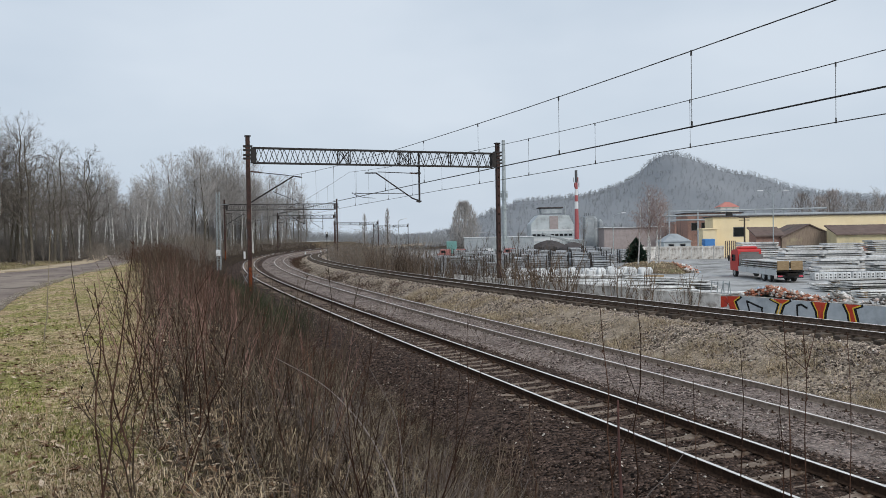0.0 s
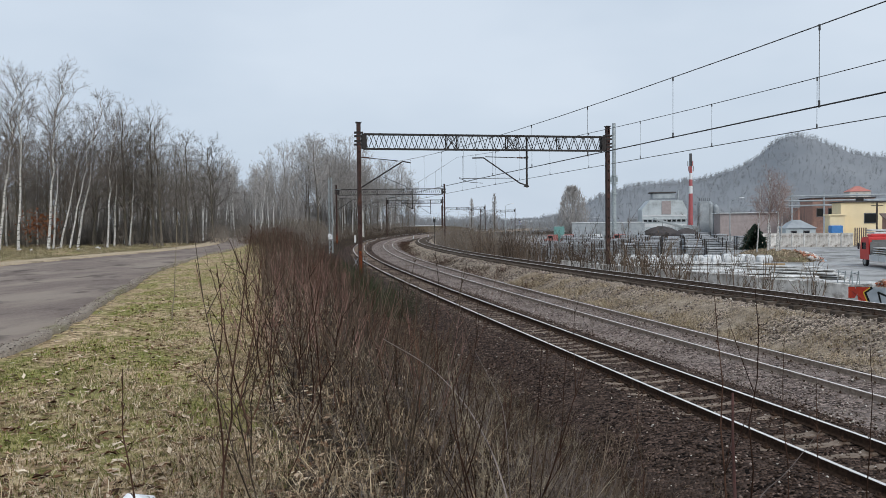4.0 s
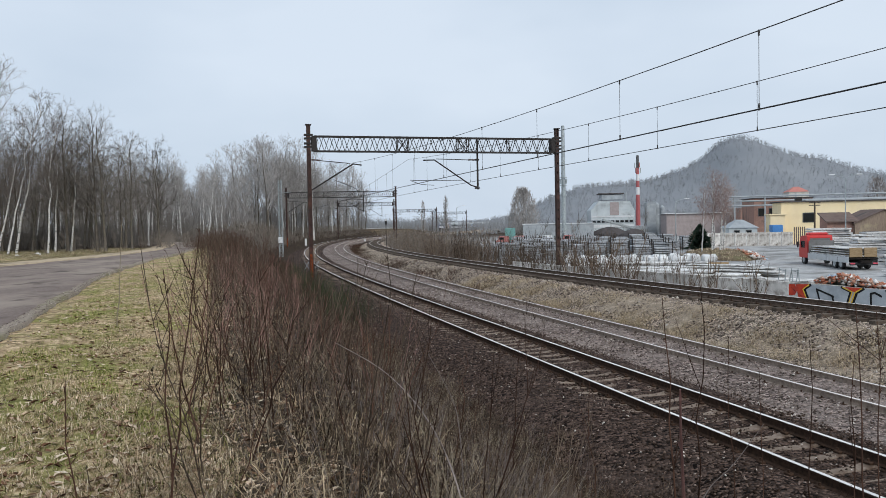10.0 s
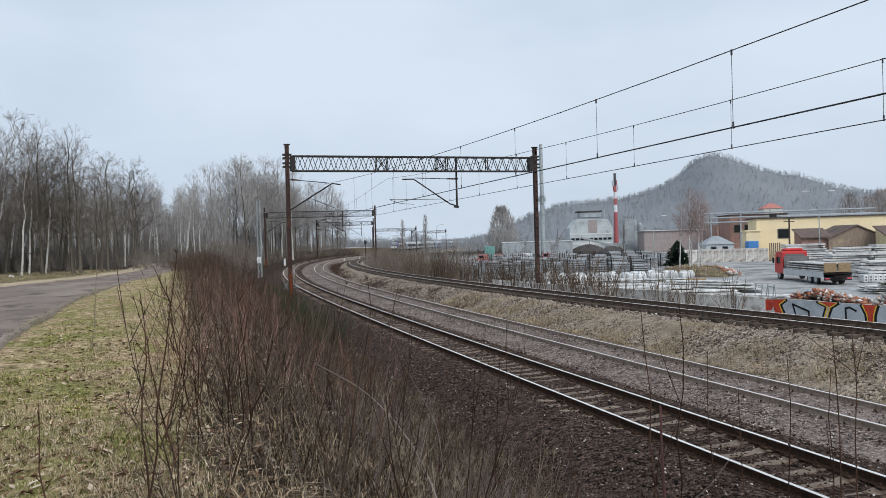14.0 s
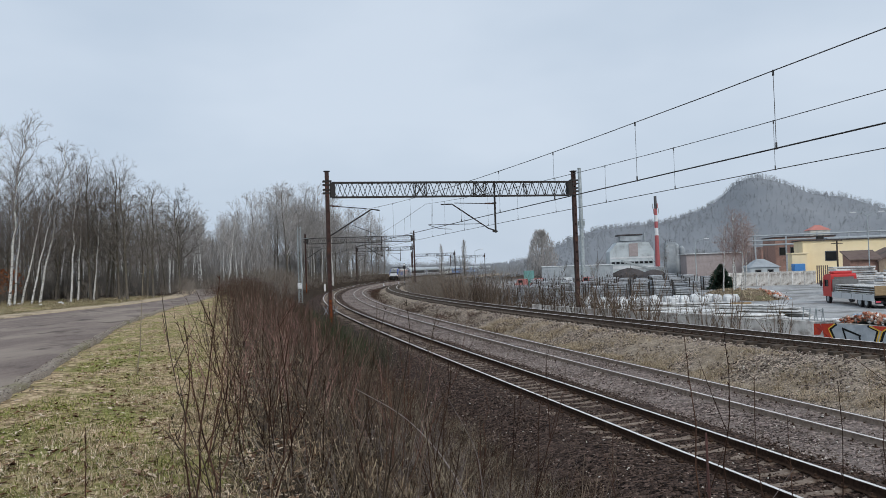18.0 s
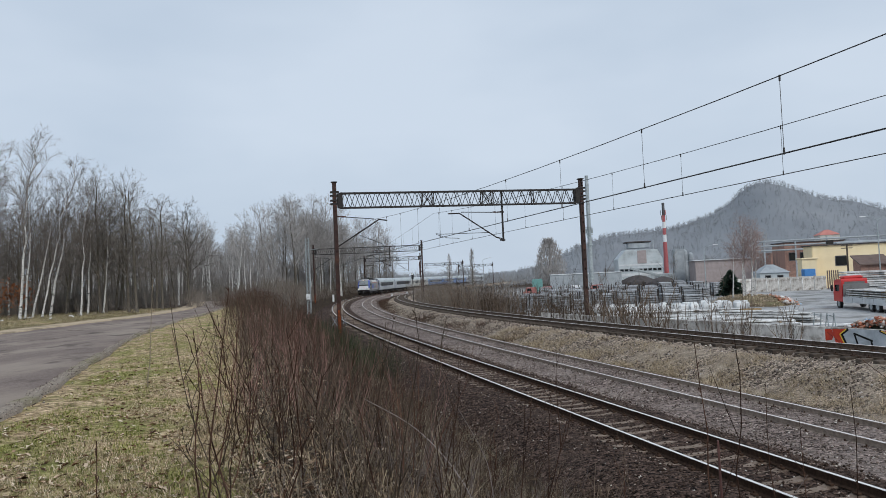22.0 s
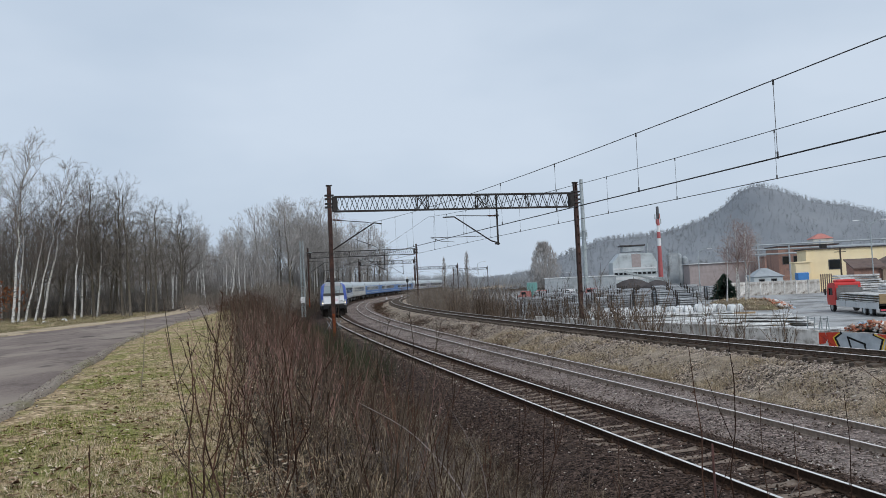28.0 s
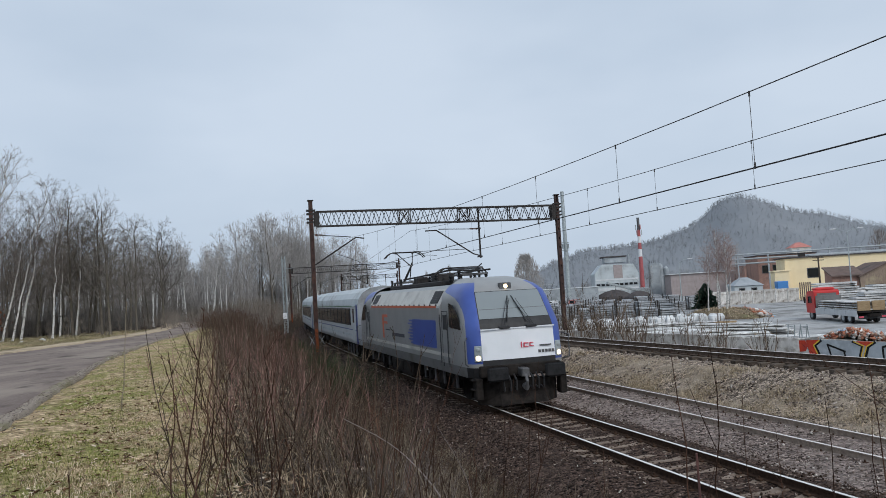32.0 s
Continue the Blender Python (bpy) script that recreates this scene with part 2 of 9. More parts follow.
def solid(name, b, material, label, category, kind="", smooth=False, at=None, group=""):
    ob = new(name, b.mesh(name, material, smooth))
    if at is not None:
        ob.matrix_basis = at
    return tagged(ob, label, category, group, kind)


# ---- plan of the line: a curve of 518 m radius between two straights ----
class Line:
    def __init__(self, x0, y0, heading, bend, radius, first, end):
        step = 0.5
        self.step, self.s0 = step, -70.0
        s = np.arange(self.s0, 900.0, step)
        k = first + (1 / radius - first) * np.clip((s - bend[0]) / bend[1], 0, 1)
        k = np.where(s < 0, 0, k) * np.clip((end + 25 - s) / 30, 0, 1)
        i0 = int(round(-self.s0 / step))
        th = np.concatenate([[0], np.cumsum((k[1:] + k[:-1]) / 2 * step)])
        th = radians(heading) - (th - th[i0])
        dx, dy = -np.sin(th) * step, np.cos(th) * step
        x = np.concatenate([[0], np.cumsum(dx[:-1])])
        y = np.concatenate([[0], np.cumsum(dy[:-1])])
        self.s, self.x, self.y, self.th = s, x - x[i0] + x0, y - y[i0] + y0, th

    def at(self, s, off=0.0):
        """Place and heading at arc length s, off metres to the right."""
        x, y, th = (float(np.interp(s, self.s, a)) for a in (self.x, self.y, self.th))
        return x + off * math.cos(th), y + off * math.sin(th), th

    def side(self, px, py):
        """Signed distance to the right of the line and arc length, for arrays of points."""
        px, py = np.asarray(px, float), np.asarray(py, float)
        xs, ys, ts, ss = self.x[::4], self.y[::4], self.th[::4], self.s[::4]
        w, sv = np.empty(px.shape), np.empty(px.shape)
        for a in range(0, px.size, 4000):
            qx, qy = px.flat[a:a + 4000], py.flat[a:a + 4000]
            i = np.argmin((qx[:, None] - xs) ** 2 + (qy[:, None] - ys) ** 2, axis=1)
            ex, ey = qx - xs[i], qy - ys[i]
            w.flat[a:a + 4000] = ex * np.cos(ts[i]) + ey * np.sin(ts[i])
            sv.flat[a:a + 4000] = ss[i] - ex * np.sin(ts[i]) + ey * np.cos(ts[i])
        return w, sv


MAIN = Line(5.03, 12.0, 21.15, (8.11, 67.4), 517.9, 0.00023, 270.0)
SIDING = Line(17.18, 12.0, 24.38, (8.24, 52.3), 483.8, 0.00143, 262.0)
OFF2, Z2 = 4.61, -0.17


def siding_z(s):
    return float(np.interp(s, [-60, 0, 60, 120, 210, 260], [1.0, 0.82, 0.60, 0.36, 0.02, 0.0]))

# ---- the ground: one sheet ----
PLATEAU, YARD = 2.06, -1.5


def smooth(a, b, x):
    t = np.clip((x - a) / (b - a), 0, 1)
    return t * t * (3 - 2 * t)


def ripple(x, y, size, seed=0.0):
    """Cheap rolling unevenness for arrays."""
    return (np.sin(x / size + 1.3 + seed) * np.cos(y / size * 1.17 + seed * 2.1) + 0.5 * np.sin(x / size * 2.3 + y / size * 1.9 + seed)) / 1.5


def ground_height(x, y):
    x, y = np.asarray(x, float), np.asarray(y, float)
    w, s = MAIN.side(x, y)
    w3, s3 = SIDING.side(x, y)
    left = PLATEAU + 0.06 * ripple(x, y, 2.1) + 0.03 * ripple(x, y, 0.7, 2.0)
    left = left + 0.5 * smooth(-28, -40, w)
    crest = -8.3 - 0.3 * ripple(s, s * 0.3, 5.0) - 1.2 * smooth(30, 60, s)
    z = left + (-0.62 - left) * smooth(crest, -3.3, w) ** 0.85
    z = np.where(w > -3.1, -0.72, z)
    between = -0.62 + 0.12 * ripple(x, y, 1.5)
    z = np.where(w > 6.2, np.where(w3 < 0, between, z), z)
    drop = YARD + 0.03 * ripple(x, y, 6.0)
    z = np.where(w3 > 2.2, -0.35 + (drop + 0.35) * smooth(2.2, 6.0, w3), z)
    # the level far land
    r = np.hypot(x, y)
    z = z + (-1.5 - z) * smooth(330, 480, r)
    return z


def ground_z(x, y):
    return float(ground_height(np.array([x]), np.array([y]))[0])


def grid_lines(near, far):
    a = [0.0]
    step = 0.4
    while a[-1] < far:
        if a[-1] > near:
            step *= 1.09
        a.append(a[-1] + step)
    return np.array(a)


def ground_material():
    m, n, l, b = shader("verge_soil_and_yard", 0.95)
    def attr(name):
        a = n.new("ShaderNodeAttribute")
        a.attribute_name = name
        return a.outputs["Fac"]
    fine = noise_node(n, l, 9.0, 8, 0.7)
    mid = noise_node(n, l, 1.1, 7, 0.65)
    big = noise_node(n, l, 0.25, 5, 0.6)
    turf = ramp_node(n, l, fine, [(0.34, (0.045, 0.03, 0.017)), (0.5, (0.36, 0.26, 0.15)), (0.66, (0.78, 0.61, 0.41))])
    green = ramp_node(n, l, fine, [(0.28, (0.05, 0.055, 0.012)), (0.68, (0.30, 0.31, 0.085))])
    turf = mix_node(n, l, ramp_node(n, l, mid, [(0.45, (0, 0, 0)), (0.62, (0.85,) * 3)]), turf, green)
    litter = ramp_node(n, l, fine, [(0.34, (0.007, 0.0045, 0.003)), (0.54, (0.04, 0.027, 0.018)), (0.72, (0.24, 0.165, 0.105))])
    litter = mix_node(n, l, ramp_node(n, l, big, [(0.5, (0, 0, 0)), (0.7, (0.5,) * 3)]), litter, (0.08, 0.065, 0.045))
    yard = ramp_node(n, l, mid, [(0.3, (0.31, 0.31, 0.31)), (0.7, (0.5, 0.5, 0.495))])
    yard = mix_node(n, l, ramp_node(n, l, big, [(0.46, (0, 0, 0)), (0.6, (0.8,) * 3)]), yard, (0.19, 0.185, 0.175))
    dry = ramp_node(n, l, fine, [(0.3, (0.05, 0.036, 0.025)), (0.5, (0.31, 0.24, 0.17)), (0.72, (0.62, 0.5, 0.37))])
    def edge(fac):
        add = n.new("ShaderNodeMath")
        add.operation = "ADD"
        l.new(fac, add.inputs[0])
        sub = n.new("ShaderNodeMath")
        sub.operation, sub.inputs[1].default_value = "MULTIPLY_ADD", 0.9
        sub.inputs[2].default_value = -0.45
        l.new(mid, sub.inputs[0])
        l.new(sub.outputs[0], add.inputs[1])
        return ramp_node(n, l, add.outputs[0], [(0.35, (0, 0, 0)), (0.65, (1, 1, 1))])
    col = mix_node(n, l, edge(attr("slope")), turf, litter)
    col = mix_node(n, l, edge(attr("dry")), col, dry)
    col = mix_node(n, l, attr("yard"), col, yard)
    l.new(col, b.inputs["Base Color"])
    bump_node(n, l, b, fine, 0.4, 0.03)
    return m


def make_ground():
    px = grid_lines(26, 4200)
    py = grid_lines(62, 4200)
    xs = np.concatenate([-px[:0:-1], px])
    back = grid_lines(14, 1200)
    ys = np.concatenate([-back[:0:-1], py])
    gx, gy = np.meshgrid(xs, ys)
    gz = ground_height(gx.ravel(), gy.ravel()).reshape(gx.shape)
    nx, ny = len(xs), len(ys)
    verts = np.stack([gx, gy, gz], -1).reshape(-1, 3)
    idx = np.arange(nx * ny).reshape(ny, nx)
    quads = np.stack([idx[:-1, :-1], idx[:-1, 1:], idx[1:, 1:], idx[1:, :-1]], -1).reshape(-1, 4)
    me = bpy.data.meshes.new("ground")
    me.vertices.add(len(verts))
    me.vertices.foreach_set("co", verts.ravel())
    me.loops.add(quads.size)
    me.loops.foreach_set("vertex_index", quads.ravel())
    me.polygons.add(len(quads))
    me.polygons.foreach_set("loop_start", np.arange(0, quads.size, 4))
    me.update(calc_edges=True)
    w, s = MAIN.side(gx.ravel(), gy.ravel())
    w3, _ = SIDING.side(gx.ravel(), gy.ravel())
    far = smooth(220, 330, np.hypot(gx.ravel(), gy.ravel()))
    mid = 1 - smooth(90, 150, np.hypot(gx.ravel(), gy.ravel()))
    for name, val in (("slope", np.maximum(smooth(-9.7, -8.5, w) * mid, np.maximum(smooth(52, 72, s) * smooth(-40, -28, w) * (1 - smooth(250, 300, s)), 0.6 * smooth(150, 230, np.hypot(gx.ravel(), gy.ravel())))) * (w < 5) + 0.85 * smooth(95, 140, np.hypot(gx.ravel(), gy.ravel())) * (w > 5) + 0.8 * ((w > 5) & (w3 < 0)) * smooth(28, 50, s)), ("dry", ((w > 5) & (w3 < 4)) * mid * (1 - 0.75 * smooth(28, 50, s))), ("yard", smooth(3.5, 5.5, w3) * (1 - far))):
        me.attributes.new(name, "FLOAT", "POINT").data.foreach_set("value", val.astype(np.float32))
    me.polygons.foreach_set("use_smooth", [True] * len(me.polygons))
    me.materials.append(ground_material())
    return tagged(new("ground", me), "dry winter grass, leaf litter and pale yard floor", "ground", kind="structure")


make_ground()


def swept(line, profile, s0, s1, step=1.0, dz=None, off=0.0):
    """A profile of (right, up) points swept along a line."""
    b = Build()
    rings = []
    for s in np.arange(s0, s1 + step * 0.5, step):
        x, y, th = line.at(s, off)
        z0 = dz(s) if dz else 0.0
        rings.append([(x + w * math.cos(th), y + w * math.sin(th), z + z0) for w, z in profile])
    b.loft(rings, close=False, caps=False)
    return b


def uneven_sweep(line, profile, s0, s1, step, dz=None, rough=0.03):
    """Like swept, with a lumpy surface."""
    fine = []
    for (w0, z0), (w1, z1) in zip(profile, profile[1:]):
        k = max(1, int(abs(w1 - w0) / 0.3))
        fine += [(w0 + (w1 - w0) * i / k, z0 + (z1 - z0) * i / k) for i in range(k)]
    fine.append(profile[-1])
    b = Build()
    rings = []
    for s in np.arange(s0, s1 + step * 0.5, step):
        x, y, th = line.at(s)
        d = dz(s) if dz else 0.0
        rings.append([(x + w * math.cos(th), y + w * math.sin(th), z + d + rough * noise.noise((w * 2.1, s * 1.7, 3.0)) + rough * noise.noise((w * 0.6, s * 0.5, 9.0))) for w, z in fine])
    b.loft(rings, close=False, caps=False)
    return b


BED = [(-3.7, -0.95), (-3.0, -0.60), (-2.5, -0.45), (-1.75, -0.22), (-1.28, -0.165), (-0.92, -0.175), (-0.62, -0.19), (-0.4, -0.213), (0.4, -0.213), (0.62, -0.19), (0.92, -0.175), (1.28, -0.17), (1.7, -0.235), (1.9, -0.27)]
BED2 = [(1.84, -0.275), (2.4, -0.345), (2.9, -0.37), (3.3, -0.34), (3.6, -0.315), (OFF2, -0.32), (OFF2 + 0.9, -0.315), (OFF2 + 1.5, -0.35), (OFF2 + 2.6, -0.75)]
BANK = [(-4.6, -1.35), (-3.4, -1.0), (-2.2, -0.46), (-1.5, -0.31), (-0.5, -0.26), (0.5, -0.26), (1.5, -0.31), (2.4, -0.55), (4.2, -1.5), (5.6, -2.4)]
for nm, line, prof, mat_, dz_, lab in (("ballast_bed_1", MAIN, BED, M_BALLAST, None, "brown crushed stone ballast under the main track"),
                                       ("ballast_bed_2", MAIN, BED2, M_GREYBALLAST, None, "pale grey crushed stone ballast, partly overgrown")):
    ob = new(nm, uneven_sweep(line, prof, -40, 90, 0.45).mesh(nm, mat_, True))
    tagged(ob, lab, "ballast", kind="structure")
    ob = new(nm + "_far", swept(line, prof, 90, 620, 3.0).mesh(nm, mat_, True))
    tagged(ob, lab, "ballast", kind="structure")
M_BANK = ballast_material("dusty_bank", (0.04, 0.031, 0.024), (0.46, 0.375, 0.3), (0.41, 0.335, 0.255), 0.42, 0.62)
for nm, a, c, st in (("embankment", -40, 110, 0.5), ("embankment_far", 110, 600, 3.0)):
    ob = new(nm, (uneven_sweep(SIDING, BANK, a, c, st, siding_z, 0.09) if st < 1 else swept(SIDING, BANK, a, c, st, siding_z)).mesh(nm, M_BANK, True))
    tagged(ob, "low railway bank of stones and dead grass", "embankment", kind="structure")

# ---- the road ----
ROAD_RIGHT = [(-2.2, -14), (-4.6, -2), (-6.3, 6), (-7.3, 10), (-9.9, 16), (-12.4, 22), (-14.9, 28.3), (-17.4, 36), (-19.6, 44), (-22.3, 53), (-26.5, 66), (-33, 82)]
ROAD_LEFT = [(-13, -14), (-16.4, -2), (-18.4, 6), (-19.5, 12), (-20.4, 18), (-21.1, 24), (-21.8, 30), (-22.4, 36), (-22.8, 43), (-24.9, 53), (-29.5, 66), (-36.5, 82)]


def dense(pts, k):
    out = []
    for i in range(len(pts) - 1):
        p0, p1, p2, p3 = pts[max(i - 1, 0)], pts[i], pts[i + 1], pts[min(i + 2, len(pts) - 1)]
        for j in range(k):
            t = j / k
            out.append(tuple(0.5 * (2 * b + (c - a) * t + (2 * a - 5 * b + 4 * c - d) * t * t + (3 * b - a - 3 * c + d) * t ** 3) for a, b, c, d in zip(p0, p1, p2, p3)))
    out.append(pts[-1])
    return out


def strip(right, left, rows, cols, lift, jag, crown=0.0):
    b = Build()
    r, q = dense(right, rows), dense(left, rows)
    rings = []
    for i, (p, o) in enumerate(zip(r, q)):
        ring = []
        for j in range(cols + 1):
            t = (0.0, 0.012)[j] if j < 2 else ((0.988, 1.0)[j - cols + 1] if j > cols - 2 else (j - 1) / (cols - 2))
            e = jag * noise.noise((i * 0.9, 0.0 if t < 0.5 else 7.0, 1.0)) if j in (0, 1, cols - 1, cols) else 0.0
            x, y = p[0] + (o[0] - p[0]) * t + e, p[1] + (o[1] - p[1]) * t + e * 0.4
            ring.append((x, y, PLATEAU + lift + crown * math.sin(math.pi * t) + 0.015 * noise.noise((x * 0.6, y * 0.6, 2.0)) - (0.14 if j in (0, cols) else 0)))
        rings.append(ring)
    b.loft(rings, close=False, caps=False)
    return b


def road_material():
    m, n, l, b = shader("worn_grey_asphalt", 0.85)
    fine = noise_node(n, l, 22.0, 6, 0.7)
    patch = noise_node(n, l, 0.35, 6, 0.65, stretch=(1.6, 0.5, 1))
    hole = noise_node(n, l, 0.9, 4, 0.6, stretch=(1.0, 0.55, 1))
    col = ramp_node(n, l, fine, [(0.3, (0.142, 0.112, 0.098)), (0.7, (0.26, 0.208, 0.183))])
    col = mix_node(n, l, ramp_node(n, l, patch, [(0.42, (0, 0, 0)), (0.62, (0.8,) * 3)]), col, (0.33, 0.275, 0.228))
    col = mix_node(n, l, ramp_node(n, l, hole, [(0.54, (0, 0, 0)), (0.66, (0.8,) * 3)]), col, (0.085, 0.066, 0.06))
    l.new(col, b.inputs["Base Color"])
    bump_node(n, l, b, fine, 0.6, 0.015)
    return m


M_ROAD = road_material()
M_SAND = surface("pale_sandy_gravel", (0.36, 0.28, 0.19), (0.58, 0.47, 0.34), 11, 0.95, 0, 0.6, 0.02, (0.15, 0.13, 0.09), 0.5)
M_GRAVEL = surface("grey_road_gravel", (0.19, 0.16, 0.13), (0.42, 0.355, 0.29), 24, 0.95, 0, 0.8, 0.02, (0.2, 0.19, 0.09), 0.8)
for ob, lab in ((new("road", strip(ROAD_RIGHT, ROAD_LEFT, 14, 12, 0.10, 0.14, 0.05).mesh("road", M_ROAD, True)), "worn grey asphalt road with ragged edges"),
                (new("road_shoulder", strip([(a + 0.14, b) for a, b in ROAD_RIGHT], [(a - 0.25, b) for a, b in ROAD_RIGHT], 14, 5, 0.085, 0.12).mesh("shoulder", M_GRAVEL, True)), "strip of loose grey gravel along the road"),
                (new("sandy_verge", strip([(a + 0.3, b) for a, b in ROAD_LEFT], [(a - 1.3, b + 0.5) for a, b in ROAD_LEFT], 14, 6, 0.16, 0.6).mesh("verge", M_SAND, True)), "bare sandy verge beyond the road")):
    tagged(ob, lab, "road", kind="structure")

# ---- the tracks ----
RAIL = [(-0.070, -0.172), (0.070, -0.172), (0.070, -0.160), (0.014, -0.138), (0.010, -0.045), (0.036, -0.036), (0.036, -0.006), (0.028, 0.0), (-0.028, 0.0), (-0.036, -0.006), (-0.036, -0.036), (-0.010, -0.045), (-0.014, -0.138), (-0.070, -0.160)]


def rail_build(line, off, s0, s1, dz=None, z=0.0):
    b = Build()
    rings = []
    s = s0
    while s <= s1:
        x, y, th = line.at(s, off)
        zz = z + (dz(s) if dz else 0.0)
        rings.append([(x + w * math.cos(th), y + w * math.sin(th), h + zz) for w, h in RAIL])
        s += 0.8 if s < 60 else 2.5
    n = len(RAIL)
    o = len(b.v)
    for r in rings:
        b.v += r
    for i in range(len(rings) - 1):
        for j in range(n):
            q = o + i * n
            b.face((q + j, q + (j + 1) % n, q + n + (j + 1) % n, q + n + j), 1 if j in (6, 7, 8) else 0)
    return b


def sleeper_mesh(name, kind, mat):
    b = Build()
    if kind == "concrete":
        prof = [(-1.25, 0.11, 0.0), (-1.05, 0.13, 0.0), (-0.62, 0.13, 0.0), (-0.40, 0.11, -0.035), (0.40, 0.11, -0.035), (0.62, 0.13, 0.0), (1.05, 0.13, 0.0), (1.25, 0.11, 0.0)]
        b.loft([[(x, -d - 0.03, -0.17), (x, d + 0.03, -0.17), (x, d, z - 0.012), (x, d - 0.02, z), (x, -d + 0.02, z), (x, -d, z - 0.012)] for x, d, z in prof])
    else:
        b.box((0, 0, -0.075), (2.6, 0.25, 0.15), bevel=0.02)
    return b.mesh(name, mat)


def clip_mesh(mat):
    b = Build()
    for sx in (-1, 1):
        for o in (-0.13, 0.13):
            b.box((sx * 0.7525 + o, 0, 0.02), (0.09, 0.14, 0.04), bevel=0.01)
            b.tube([(sx * 0.7525 + o, 0, 0.03), (sx * 0.7525 + o, 0, 0.085)], 0.022, 6)
    return b.mesh("rail_fastenings", mat)


def lay_track(name, label, line, off, z, dz, kind, mat, head, s0, s1, near, sink=0.0, rand=0.0, side=M_RUSTRAIL):
    track = thing(name, label, "railway track", kind="structure")
    for sgn in (-1, 1):
        part("rail", rail_build(line, off + sgn * 0.7525, -38, 640, dz, z), [side, head], track, "rail with a worn running surface")
    me, cl = sleeper_mesh("sleeper", kind, mat), clip_mesh(M_RUSTRAIL)
    rest = Build()
    src = [(tuple(v.co), None) for v in me.vertices]
    faces = [tuple(p.vertices) for p in me.polygons]
    s = s0
    while s < s1:
        x, y, th = line.at(s, off)
        m = Matrix.Translation((x, y, z + (dz(s) if dz else 0.0) - 0.172 - sink)) @ Matrix.Rotation(th + rand * random.uniform(-0.03, 0.03), 4, "Z")
        if near[0] < s < near[1]:
            ob = new("sleeper", me)
            ob.parent, ob.matrix_basis = track, m
            if s < near[0] + 40:
                c = new("rail_fastenings", cl)
                c.parent = ob
        else:
            o = len(rest.v)
            rest.v += [tuple(m @ Vector(v[0])) for v in src]
            for f in faces:
                rest.face(tuple(o + i for i in f))
        s += 0.6 if kind == "concrete" else 0.65
    part("far_sleepers", rest, mat, track, kind="stuff")
    return track


lay_track("main_track", "main railway track on concrete sleepers with shiny rails", MAIN, 0.0, 0.0, None, "concrete", M_CONCSLEEP, M_RAILHEAD, -20, 240, (-10, 70))
lay_track("second_track", "second railway track half sunk in grey ballast", MAIN, OFF2, Z2, None, "concrete", M_CONCSLEEP, M_SHEENRAIL, -20, 200, (-8, 50), 0.012, side=M_DUSTRAIL)
lay_track("siding_track", "rusty siding on dark timber sleepers", SIDING, 0.0, 0.0, siding_z, "wood", M_WOODSLEEP, M_SHEENRAIL, -20, 220, (-12, 90), 0.0, 1.0, M_SIDINGRAIL)

# ---- overhead line gantries ----
M_REDRUST = surface("flaking_orange_rust", (0.06, 0.02, 0.012), (0.30, 0.08, 0.032), 5, 0.9, 0, 0.4, 0.005, (0.05, 0.025, 0.018), 2.5, 0.5, 0.62, stretch=(3, 3, 0.7))
def lattice_post(b, base, top, width, depth, ux, uy):
    """Two channels joined by batten plates, between two heights at one place."""
    x, y = base[0], base[1]
    z0, z1 = base[2], top
    for sx in (-1, 1):
        c = Vector((x, y, 0)) + ux * (sx * width / 2)
        b.bar(c + Vector((0, 0, z0)), c + Vector((0, 0, z1)), 0.035, depth, up=uy)
        for sy in (-1, 1):
            q = c + uy * (sy * depth / 2) - ux * (sx * 0.03)
            b.bar(q + Vector((0, 0, z0)), q + Vector((0, 0, z1)), 0.07, 0.018, up=uy)
    z = z0 + 0.5
    while z < z1 - 0.2:
        for sy in (-1, 1):
            q = Vector((x, y, z)) + uy * (sy * (depth / 2 + 0.008))
            b.bar(q - ux * (width / 2), q + ux * (width / 2), 0.012, 0.56, up=(0, 0, 1))
        z += 0.72
    return b


def insulator(b, a, c, k=0):
    """A ribbed rod."""
    a, c = Vector(a), Vector(c)
    pts, rad = [], []
    for i in range(13):
        pts.append(a + (c - a) * (i / 12))
        rad.append(0.035 if i % 2 == 0 else 0.075)
    return b.tube(pts, rad, 8, k)


